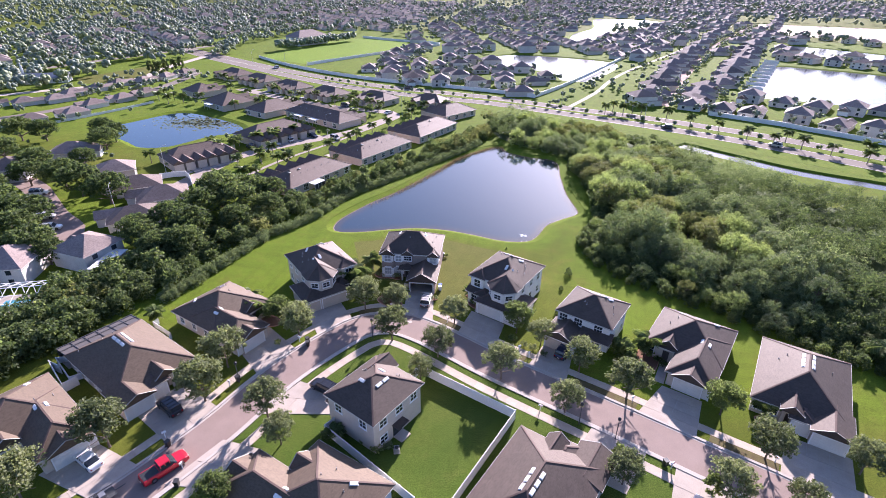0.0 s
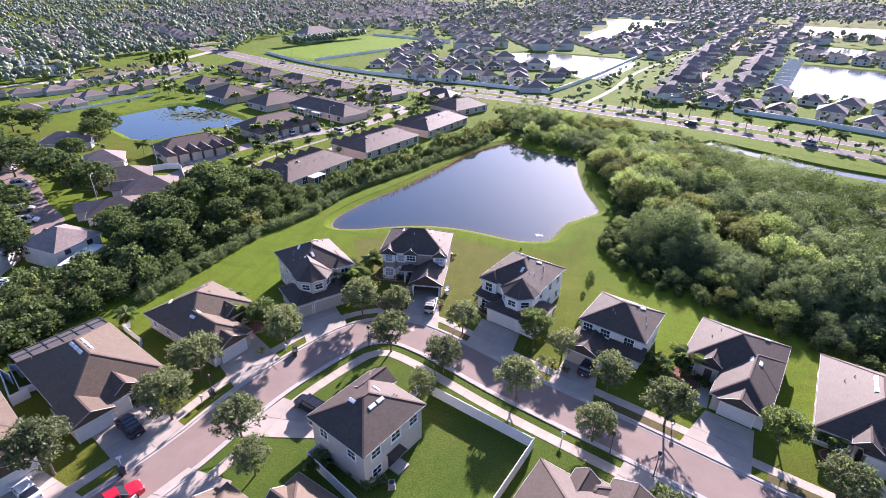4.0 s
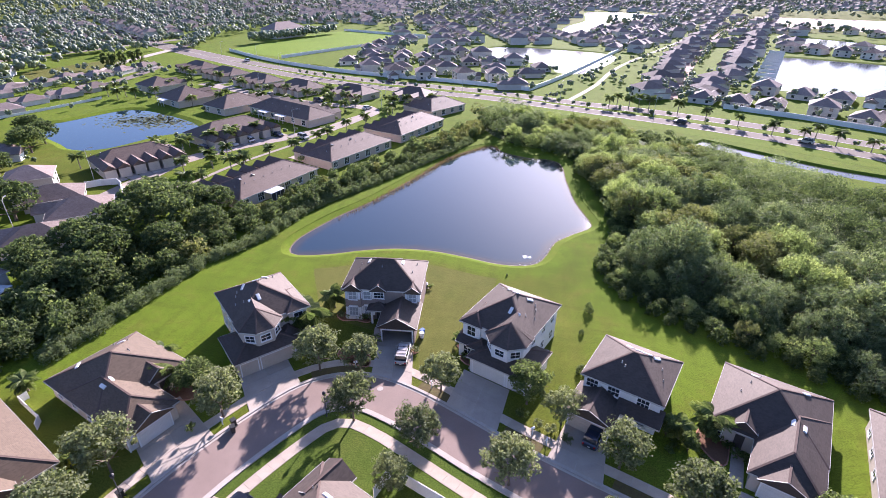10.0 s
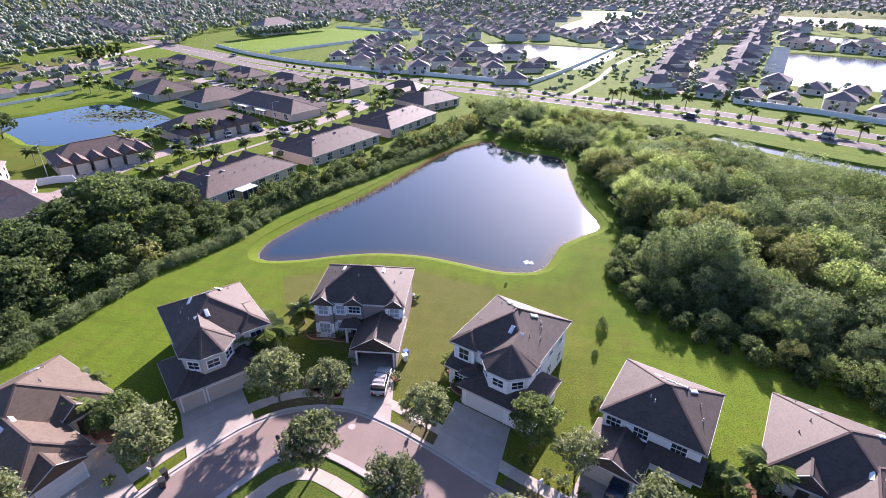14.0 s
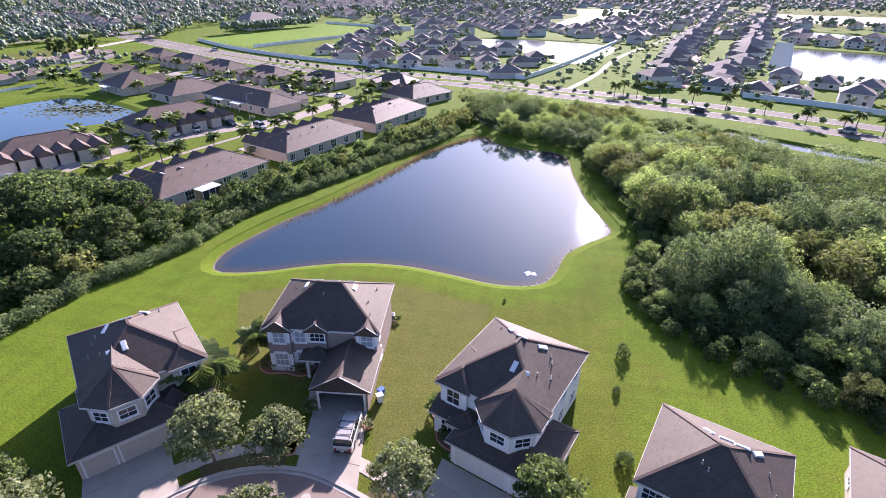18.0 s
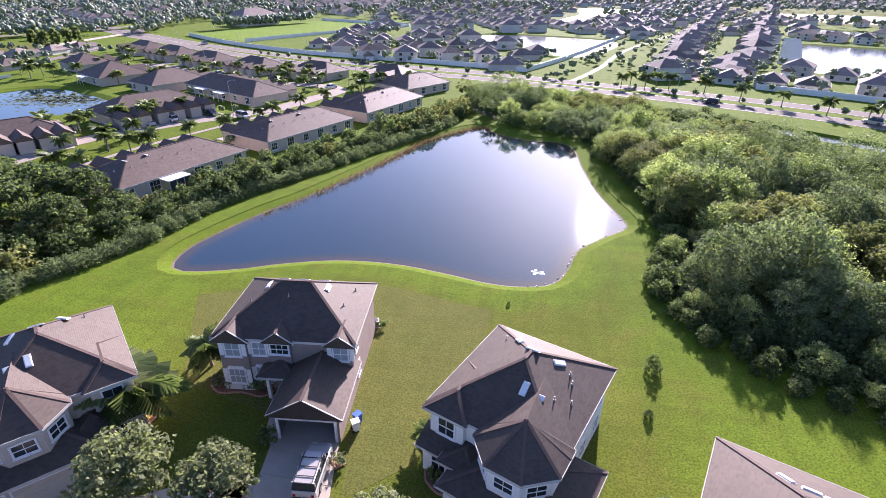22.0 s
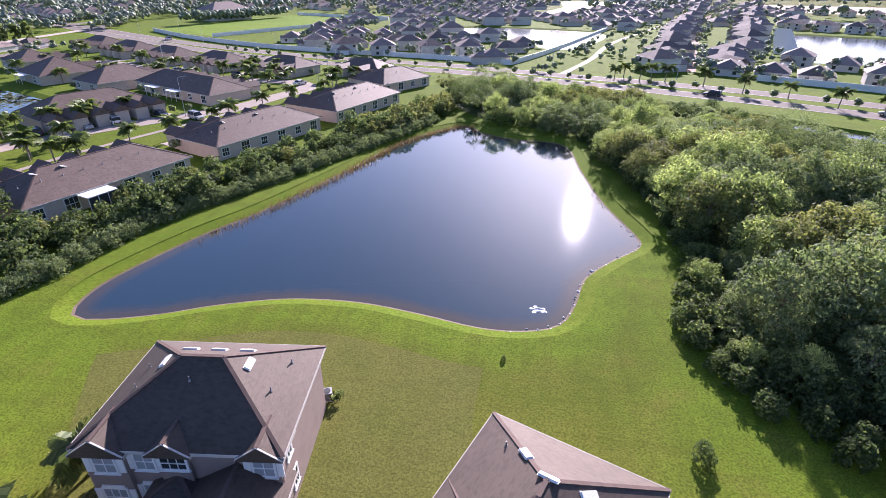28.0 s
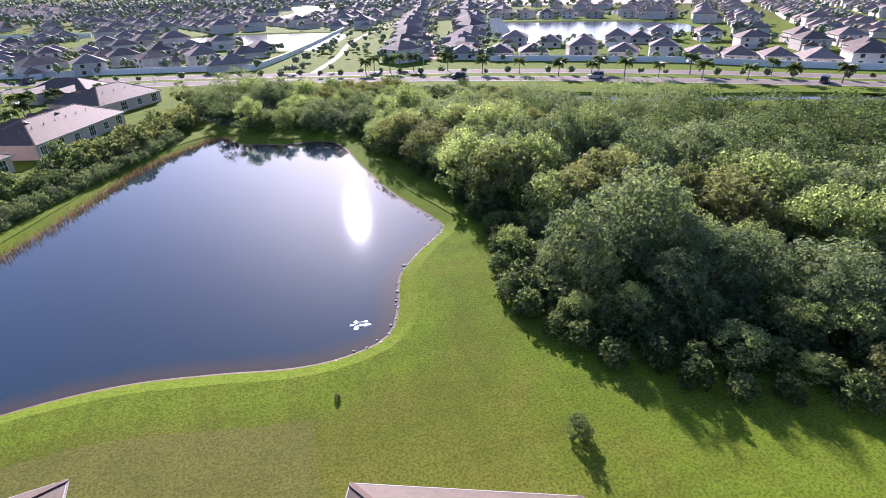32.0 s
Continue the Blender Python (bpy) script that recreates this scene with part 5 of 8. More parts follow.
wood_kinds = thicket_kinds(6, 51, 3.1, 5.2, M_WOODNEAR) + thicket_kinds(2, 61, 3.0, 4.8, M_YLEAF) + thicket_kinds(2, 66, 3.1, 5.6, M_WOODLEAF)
rw = random.Random(21)
west_edge = smooth_line(WOOD[:7], 3.0)
spots = []
gy = 70.0
while gy < 256:
    gx = -12 + rw.uniform(-1, 1)
    while gx < 178:
        x, y = gx + rw.uniform(-1.4, 1.4), gy + rw.uniform(-1.4, 1.4)
        glade = noise.noise((x * 0.13, y * 0.13, 7.7)) < -0.36 and y < 185 and x < 110
        if inside(x, y, WOOD) and not near_line(x, y, west_edge, 1.3) and not glade:
            spots.append((x, y))
        gx += 3.9
    gy += 3.65
# the trees along the lawn and the pond come first: those within reach of the clearing's middle line
spots.sort(key=lambda q: min(abs(q[0] - 26) + abs(q[1] - 150) * 0.25, math.hypot(q[0] - 40, q[1] - 122)))
far_quads, hearts = {0: [], 1: [], 2: []}, []
rl = np.random.default_rng(8)


def clump_at(x, y, r, h, n, size):
    """One far tree as a few leafy clumps: vertices only."""
    k = 26
    d = rl.normal(size=(k, 3))
    d /= np.linalg.norm(d, axis=1)[:, None]
    c = np.array([x, y, h * 0.62]) + d * np.array([r * 0.7, r * 0.7, h * 0.26])
    return leaf_cloud(rl, c, r * 0.27 * (0.6 + 0.8 * rl.random(k)), n, size, 0.85, 0.62, 0.36)


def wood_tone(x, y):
    # The eastward bias to darker leaf colours stands in for shade between crowns.
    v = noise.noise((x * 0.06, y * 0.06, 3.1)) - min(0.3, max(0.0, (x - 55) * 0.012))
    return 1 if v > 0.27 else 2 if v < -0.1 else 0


south_edge, canal_edge = smooth_line(WOOD[5:16], 3.0), smooth_line(WOOD[17:26], 3.0)
for i, (x, y) in enumerate(spots):
    s = rw.uniform(0.78, 1.3) * (1.06 + 0.45 * noise.noise((x * 0.075, y * 0.075, 0.0)))
    s *= 1.35 if rw.random() < 0.08 and y < 185 else 1.0
    s *= 0.74 if y > 185 else 0.5 if near_line(x, y, south_edge, 5.5) else 0.68 if near_line(x, y, south_edge, 10) else 1.0
    s *= 0.8 if near_line(x, y, canal_edge, 9) else 1.0
    s = min(s, 1.4)
    tone = wood_tone(x, y)
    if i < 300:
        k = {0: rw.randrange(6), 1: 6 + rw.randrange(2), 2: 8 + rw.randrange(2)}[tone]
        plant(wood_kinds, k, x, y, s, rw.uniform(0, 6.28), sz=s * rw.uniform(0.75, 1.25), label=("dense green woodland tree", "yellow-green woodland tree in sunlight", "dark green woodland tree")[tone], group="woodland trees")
    else:
        s *= 1.0 + 0.55 * noise.noise((x * 0.12, y * 0.12, 5.0))
        far_quads[tone].append(clump_at(x, y, 3.1 * s, 6.6 * s, 1150 if x < 75 else 760, 0.135 if x < 75 else 0.17))
        hearts.append((x, y, s))
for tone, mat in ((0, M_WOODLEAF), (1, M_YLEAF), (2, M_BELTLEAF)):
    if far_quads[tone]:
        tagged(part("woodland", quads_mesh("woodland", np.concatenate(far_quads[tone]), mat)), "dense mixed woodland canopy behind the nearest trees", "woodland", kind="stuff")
# Solid dark lobes back the thin crowns; inner shade is put into their colour.
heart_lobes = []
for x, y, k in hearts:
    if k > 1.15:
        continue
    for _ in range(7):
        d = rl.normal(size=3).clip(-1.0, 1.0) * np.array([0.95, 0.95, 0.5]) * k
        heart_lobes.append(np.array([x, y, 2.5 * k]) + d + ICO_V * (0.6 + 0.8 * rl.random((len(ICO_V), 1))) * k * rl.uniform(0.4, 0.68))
tagged(part("woodland_hearts", lobes_mesh("woodland_hearts", heart_lobes, surface("inner foliage with shade in its colour", (0.06, 0.09, 0.03), (0.11, 0.15, 0.05), 0.6, 0.8, 4.0, 1.0, 0.3))), "dark lobes inside the woodland, shade in their colour", "woodland", kind="stuff")
tagged(part("woodland_floor", slab_mesh("woodland_floor", [(p.x, p.y) for p in grown([Vector(q) for q in WOOD], -2.5)], 0.02, 0.03, surface("low green undergrowth", (0.06, 0.085, 0.03), (0.11, 0.14, 0.045), 0.5, 0.95, 3, 0.9, 0.2))), "low green undergrowth under the trees", "ground", kind="structure")

# the belt of trees and shrubs between the lawns and the terraces
BELT = [(-1.5, 216), (-8.5, 203.5), (-17.5, 184.5), (-27.5, 164.5), (-35, 147.5), (-40.5, 135.5), (-43, 127.5), (-47.5, 118.5), (-49, 108), (-50.5, 96), (-53.5, 84), (-58, 75), (-60, 66), (-61, 50), (-72, 46), (-76, 66),
        (-70, 88), (-66, 100), (-66, 112), (-60, 124), (-52, 134), (-43, 148), (-36, 163), (-28, 181), (-19, 200), (-12, 214), (-10, 228), (-4, 226)]
def shrub_mesh(seed, rx, rz, clumps, leaves, size, material):
    """A shrub leafy to the ground, in one mesh that stands at z = 0."""
    rng = np.random.default_rng(seed)
    d = rng.normal(size=(clumps, 3))
    d /= np.linalg.norm(d, axis=1)[:, None]
    d[:, 2] = np.abs(d[:, 2]) * 1.1 - 0.05
    c = d * (0.35 + 0.65 * rng.random(clumps) ** 0.5)[:, None] * np.array([rx * rng.uniform(0.85, 1.15), rx * rng.uniform(0.85, 1.15), rz]) + np.array([0, 0, 0.35])
    v = leaf_cloud(rng, c, rx * 0.17 * (0.5 + rng.random(clumps)), leaves, size)
    v[:, 2] = np.maximum(v[:, 2], 0.0)
    return quads_mesh("shrub", v, material)


shrub_meshes = [shrub_mesh(81 + i, 2.1, 3.0, 150, 1250, 0.19, M_BELTLEAF if i < 4 else M_YLEAF) for i in range(6)]


shrub_verts = []
for me in shrub_meshes:
    co = np.empty(len(me.vertices) * 3, np.float32)
    me.vertices.foreach_get("co", co)
    shrub_verts.append(co.reshape(-1, 3))
thicket = {0: [], 1: []}


def bush(i, x, y, s, turn, label, group, joined=False):
    if joined:
        m = np.array(Matrix.Translation((x, y, 0)) @ Matrix.Rotation(turn, 4, "Z") @ Matrix.Diagonal((s, s, s * rb.uniform(0.85, 1.2), 1)))
        thicket[i // 4].append(shrub_verts[i] @ m[:3, :3].T + m[:3, 3])
        return None
    ob = part("shrub", shrub_meshes[i], at=Matrix.Translation((x, y, 0)) @ Matrix.Rotation(turn, 4, "Z") @ Matrix.Diagonal((s, s, s * rb.uniform(0.85, 1.2), 1)))
    return tagged(ob, label, "shrub", group)


oak_kinds = tree_kinds(3, 95, 2.6, 5.0, 3.7, 330, 4600, 0.27, M_BELTLEAF, 0.3, 0.105)
rb = random.Random(33)
edge = smooth_line(WOOD[:17], 2.6)
for p in edge:
    for o in ((-1.7, 0.2, 2.2, 4.2) if p.y < 132 else (0.3, 2.3)):
        bush(rb.randrange(4), p.x + o * (1 if p.y > 132 else 0.4) + rb.uniform(-0.8, 0.8), p.y + (o if p.y < 132 else 0) + rb.uniform(-0.8, 0.8), rb.uniform(0.5, 0.72) * (1.0 + 0.09 * max(o, 0)), rb.uniform(0, 6.28),
             "leafy undergrowth shrub at the woodland edge", "woodland edge shrubs")
gy = 48.0
count = 0
while gy < 228:
    gx = -78.0
    while gx < 0:
        x, y = gx + rb.uniform(-1.1, 1.1), gy + rb.uniform(-1.1, 1.1)
        if inside(x, y, BELT):
            s = rb.uniform(0.75, 1.25) * (1.35 if x < -58 and y < 120 else 1.0)
            k = 4 + rb.randrange(2) if (y > 185 and rb.random() < 0.6) or rb.random() < 0.1 else rb.randrange(4)
            bush(k, x, y, s, rb.uniform(0, 6.28), "yellow-green shrub in the boundary belt" if k > 3 else "dense green shrub in the boundary belt", "boundary shrubs", joined=not 96 < y < 186 or x < -58)
            count += 1
        gx += 3.3
    gy += 3.2
for k, mat in ((0, M_BELTLEAF), (1, M_YLEAF)):
    tagged(part("thicket", quads_mesh("thicket", np.concatenate(thicket[k]), mat)), ("dense green thicket of the boundary belt", "yellow-green thicket of the boundary belt")[k], "shrubs", kind="stuff")
hedge = []
for p in smooth_line([(-4.6, 206), (-13, 187), (-23, 166.5), (-31.6, 150.1), (-34.1, 143.7), (-35.9, 137.2), (-37.2, 130.6), (-38.9, 125.5), (-41, 121.7), (-43.6, 116.1), (-45.4, 108), (-47, 97), (-49.5, 87)], 0.95):
    for o in (-0.5, -1.7):
        i, k = rb.randrange(4), rb.uniform(0.34, 0.56) * (1.0 if o > -1 else 1.25)
        m = np.array(Matrix.Translation((p.x + o + rb.uniform(-0.3, 0.3), p.y + rb.uniform(-0.4, 0.4), 0)) @ Matrix.Rotation(rb.uniform(0, 6.28), 4, "Z") @ Matrix.Diagonal((k, k, k, 1)))
        hedge.append(shrub_verts[i][:2200] @ m[:3, :3].T + m[:3, 3])
tagged(part("hedge", quads_mesh("hedge", np.concatenate(hedge), M_WOODLEAF)), "low leafy hedge along the edge of the lawns", "hedge", kind="stuff")
for x, y, s in ((-71, 138, 0.95), (-66, 131, 1.2), (-59, 128, 1.05), (-55, 138.5, 0.8), (-68, 114, 1.0), (-62, 112, 1.0), (-72, 107, 0.9), (-59, 105, 0.85), (-66, 122, 1.05), (-54, 119, 0.8), (-59, 136, 0.95), (-64, 138, 0.85), (-51, 129, 0.75), (-63, 102, 0.8), (-69, 105, 0.85)):
    plant(oak_kinds, int(x * 3) % 3, x, y, s, rb.uniform(0, 6.28), "large spreading dark green oak behind the lawns", "large oaks")
for x, y, s in ((-175, 170, 1.1), (-166, 172, 1.0), (-130, 132, 1.0), (-120, 134, 1.05), (-109, 129, 1.15), (-97, 126, 1.1), (-104, 109, 1.0), (-138, 142, 1.0), (-150, 182, 0.9), (-140, 177, 0.9), (-136, 168, 1.0),
                (-89, 95, 1.0), (-100, 101, 1.0), (-95, 90, 0.9), (-108, 106, 1.1), (-84, 94, 0.75), (-118, 112, 1.1), (-130, 120, 1.0), (-146, 128, 1.0), (-128, 150, 0.8), (-160, 150, 1.0), (-78, 100, 0.6)):
    plant(oak_kinds, int(x * 3) % 3, x, y, s, rb.uniform(0, 6.28), "broad green oak among older houses", "neighbourhood oaks")


# ---------------------------------------------------------------- palms
def palm_meshes(seed, h, n=15, length=2.2):
    rng = random.Random(seed)
    bm = bmesh.new()
    tube(bm, [(0, 0, -0.05), (0.02, 0.0, 0.3), (0.1, 0.03, h * 0.5), (0.12, 0.05, h)], [0.2, 0.15, 0.12, 0.13], 9)
    trunk = bpy.data.meshes.new("trunk")
    bm.to_mesh(trunk)
    bm.free()
    trunk.materials.append(M_PALMBARK)
    fronds = []
    for k in range(2):
        v = []
        for i in range(30):
            q = (i + 0.5) / 30
            x, z = length * q * (1.0 - 0.12 * q), 0.8 * q - 1.75 * q * q
            wd = 0.66 * math.sin(math.pi * min(1, 0.12 + q * 0.9)) + 0.06
            for side in (-1, 1):
                tipz = z - 0.5 * wd - rng.uniform(0, 0.2)
                dx = 0.26 + rng.uniform(-0.09, 0.09)
                v += [(x, 0.0, z), (x + 0.13, side * 0.03, z), (x + dx + 0.13, side * wd, tipz), (x + dx, side * wd, tipz - 0.03)]
        fronds.append(quads_mesh("frond", np.array(v), M_PALMLEAF))
    return trunk, fronds, h, n


def palm(kind, x, y, s, label, group, seed=0, crown=None):
    trunk, fronds, h, n = kind
    rng = random.Random(seed + int(x * 13 + y * 7))
    root = thing("palm_tree", label, "palm tree", Matrix.Translation((x, y, 0)) @ Matrix.Rotation(rng.uniform(0, 6), 4, "Z") @ Matrix.Diagonal((s, s, s, 1)), group)
    part("trunk", trunk, parent=root)
    if crown:
        part("crown", crown, parent=root, label="feathery crown of arching fronds")
        return root
    for i in range(n):
        part("frond", fronds[i % 2], parent=root, at=Matrix.Translation((0.12, 0.05, h)) @ Matrix.Rotation(i * 2.4, 4, "Z") @ Matrix.Rotation(radians(rng.uniform(-48, 22)), 4, "Y"))
    return root


def palm_crown(kind, seed):
    """All fronds of one palm in one mesh, for palms that stay far off."""
    fronds, h, n = kind[1:]
    rng = random.Random(seed)
    out = []
    for i in range(n + 7):
        v = np.empty(len(fronds[i % 2].vertices) * 3, np.float32)
        fronds[i % 2].vertices.foreach_get("co", v)
        m = np.array(Matrix.Translation((0.12, 0.05, h)) @ Matrix.Rotation(i * 2.4, 4, "Z") @ Matrix.Rotation(radians(rng.uniform(-48, 22)), 4, "Y"))
        out.append(v.reshape(-1, 3) @ m[:3, :3].T + m[:3, 3])
    return quads_mesh("palm_crown", np.concatenate(out), M_PALMLEAF)


tall_palm, low_palm = palm_meshes(3, 4.0, 14, 2.3), palm_meshes(4, 2.3, 20, 2.3)
tall_crowns = [palm_crown(tall_palm, k) for k in range(4)]
for x, y, s in ((-16.2, 99.8, 1.75), (-14.6, 107.6, 1.05), (-28.9, 86.6, 1.25), (40.4, 91.0, 1.2), (55.2, 79.8, 0.85), (78.0, 97.0, 1.3), (-31.5, 69.5, 0.6), (7.7, 101.6, 0.62), (36.2, 89.2, 0.9), (-47.6, 81.2, 0.8), (-4.6, 62.2, 0.6), (-33.3, 71.5, 0.55), (-33.2, 89.6, 1.0), (-31.2, 87.2, 0.8)):
    palm(low_palm, x, y, s, "feathery palm in a planting bed beside a house", "garden palms")
for x, y in ((-75.5, 168.2), (-66.6, 164.1), (-64.2, 166.9), (-62, 177.3), (-57, 183.8), (-54.3, 194.8), (-51.4, 197), (-50.2, 211.1), (-46.1, 219.7), (-68.5, 153.2), (-41.3, 231.3), (-41.1, 238.3), (-36, 244.2),
             (-86.7, 186.4), (-81.7, 189), (-108.1, 233.5), (-81.1, 255.9), (-76.9, 262.8), (-69.2, 264.6), (-110.2, 158.6), (-103, 160.4), (-97.1, 167.6), (-99.1, 176.3), (-92.2, 182.7), (-83.1, 192.7), (-73.8, 166.1),
             (-71.1, 150.4), (-164.4, 243.6), (-158.7, 242.3), (-124.9, 233.1), (-95, 98), (-120, 250), (-100, 245), (-60, 252), (-30, 258), (-135, 262), (-150, 270), (-143, 283), (-128, 277), (-122, 268), (-112, 264), (-104, 259), (-97, 262), (-90, 248), (-84, 254), (-76, 255), (-70, 246), (-66, 253), (-58, 243), (-47, 252), (-43, 247), (-40, 255), (-160, 286), (-170, 295), (-155, 262),
             (-118, 242), (-106, 248), (-91, 178), (-94, 172), (-88, 186), (-79, 200), (-83, 195), (-131, 240), (-150, 244), (-175, 250), (-172, 242), (-163, 237), (-60, 236), (-66, 232), (-75, 176), (-80, 162)):
    palm(tall_palm, x, y, rt.uniform(0.8, 1.1), "tall palm along the terrace street", "terrace palms", 0, rt.choice(tall_crowns))
for x, y in ((44, 268), (48, 274), (52, 268), (57, 274), (60, 268), (70, 262), (96, 236), (104, 231), (112, 226), (120, 221), (128, 213), (137, 206), (146, 200), (155, 193), (164, 187), (78, 252), (88, 246), (110, 236), (132, 222), (150, 210)):
    palm(tall_palm, x, y, rt.uniform(0.9, 1.2), "slim palm on the main road verge", "roadside palms", 0, rt.choice(tall_crowns))

# ---------------------------------------------------------------- terraces beyond the tree belt
def terrace(label, x, y, rot, length, depth, units, wall, mark=()):
    """A long one-storey terrace: x along its garden side, porches and garage gables on the far side (+y)."""
    root = thing("terrace_house", label, "house", pose(x, y, 0, 0, 0, rot), "terraces")
    part("wall", boxes((OVER, OVER, 0, length - OVER, depth - OVER, 2.7)), wall, root)
    v, f, lines = roof_mesh("hip", 0, 0, length, depth, 2.75, 0.48)
    rf = part("roof", mesh_of("roof", v, f, M_SHINGLE3), parent=root, label="brown shingle hipped roof")
    for ln in lines:
        part("ridge_cap", caps_bmesh([ln]), M_CAP, rf)
    part("fascia", ring(0, 0, length, depth, 2.55, 2.76, 0.04), M_FASCIA, rf, "white fascia board")
    step = length / units
    for u in range(units):
        cx = step * (u + 0.5)
        for dx, w in ((-step * 0.28, 1.4), (step * 0.22, 1.8)):
            window_set(root, cx + dx, OVER, 1.4, 0, w, 1.4 if w < 1.6 else 1.8)
        for gx in (cx - step * 0.24, cx + step * 0.24):
            v, f, lines = roof_mesh("gy", gx - 1.75, depth - 4.5, gx + 1.75, depth + 4.2, 2.78, 0.7)
            part("gable_roof", mesh_of("gable_roof", v, f, M_SHINGLE3), parent=root, label="steep gabled roof of a garage wing")
            part("garage_wing", boxes((gx - 1.45, depth - 1.0, 0, gx + 1.45, depth + 3.9, 2.7)), wall, root)
            part("gable_end", mesh_of("gable_end", [(gx - 1.6, depth + 3.9, 2.7), (gx + 1.6, depth + 3.9, 2.7), (gx, depth + 3.9, 3.9), (gx - 1.6, depth + 3.75, 2.7), (gx + 1.6, depth + 3.75, 2.7), (gx, depth + 3.75, 3.9)],
                                      [(0, 1, 2), (5, 4, 3), (0, 3, 4, 1), (1, 4, 5, 2), (2, 5, 3, 0)], wall), parent=root)
            part("garage_door", boxes((gx - 1.15, depth + 3.88, 0, gx + 1.15, depth + 3.95, 2.1)), M_TAN, root, "beige garage door")
    for vx in mark:
        part("roof_vent", vent_mesh, parent=root, label="white roof vent", at=pose(vx, depth * 0.42, 2.75 + depth * 0.42 * 0.48, 25, 0, 90))
    for u in range(units * 3):
        part("vent_pipe", pipe_mesh, parent=root, at=Matrix.Translation((length * (u + 0.7) / (units * 3), depth * 0.3, 2.75 + depth * 0.3 * 0.48)))
    return root


t1 = terrace("long single-storey terrace with a plain brown roof", -50.3, 140.6, 69.9, 26.4, 12.5, 3, M_PEACH, (5, 9))
t2 = terrace("long single-storey peach terrace with a brown roof", -39.8, 170.6, 66.3, 27.0, 12.5, 3, M_PEACH, (6, 14))
t3 = terrace("long single-storey terrace near the main road", -27.4, 200.2, 68.5, 26.6, 12.5, 3, M_PEACH, (6, 14))
t4 = terrace("terrace with brown gabled roofs beside the main road", -24.5, 233.5, 57, 20, 13, 2, M_PEACH)
t5 = terrace("long terrace with screened patios across the green", -96.9, 227.9, -27, 36.4, 13, 3, M_PEACH)
t6 = terrace("brown-roofed terrace end with pale walls by the lane", -116.2, 226.7, -24.6, 14.6, 20, 1, M_PEACH)
t7 = terrace("terrace of gabled garages facing the lane", -86.5, 211.8, 242.6, 25.9, 14, 3, M_TAN)
t8 = terrace("terrace of gabled garages with its back to the lily pond", -96.3, 178.1, 235.3, 22, 11.8, 3, M_TAN)
t9 = terrace("pale terrace end above the lily pond", -144.2, 237, -28, 18.3, 17.5, 1, M_TAN)
for lab, x, y, rot, ln, dp in (("pale-walled terrace end under palms", -171, 258, -26, 16, 14), ("distant brown terrace near the main road", -159, 311, 152, 21, 12), ("distant terrace behind rows of palms", -133.4, 296.6, 152, 22, 12),
                               ("distant brown-roofed terrace by the lane", -107.4, 282.6, 152, 22, 12), ("distant terrace with pale walls by the lane", -81.4, 271.6, 152, 21, 12), ("brown terrace at the end of the lane", -54.4, 266.6, 155, 20, 12),
                               ("small brown terrace beside the main road", -29, 269, 160, 17, 11)):
    terrace(lab, x, y, rot, ln, dp, 2 if ln > 18 else 1, M_TAN)
for x, y, rot in ((-88.5, 224.8, -27), (-79.5, 220.2, -27), (-139, 235, -28)):
    patio = thing("patio_canopy", "white flat-roofed patio behind a terrace", "canopy", pose(x, y, 0, 0, 0, rot))
    part("canopy_roof", boxes((0, -3.0, 2.45, 5.0, 0.3, 2.58)), M_VINYL, patio, "white flat metal roof")
    for cx in (0.1, 2.4, 4.8):
        part("post", boxes((cx, -2.9, 0, cx + 0.1, -2.8, 2.45)), M_VINYL, patio)
canopy = thing("patio_canopy", "white flat-roofed screened patio behind a terrace", "canopy", pose(-48.6, 147.4, 0, 0, 0, 69.9))
part("canopy_roof", boxes((0, -3.4, 2.45, 4.4, 0.0, 2.58)), M_VINYL, canopy, "white flat metal roof")
for cx in (0.1, 1.5, 2.9, 4.2):
    part("post", boxes((cx, -3.3, 0, cx + 0.1, -3.2, 2.45)), M_VINYL, canopy)
part("screen", boxes((0.15, -3.22, 0.3, 4.2, -3.2, 2.4)), M_SCREEN, canopy, "dark insect screen")


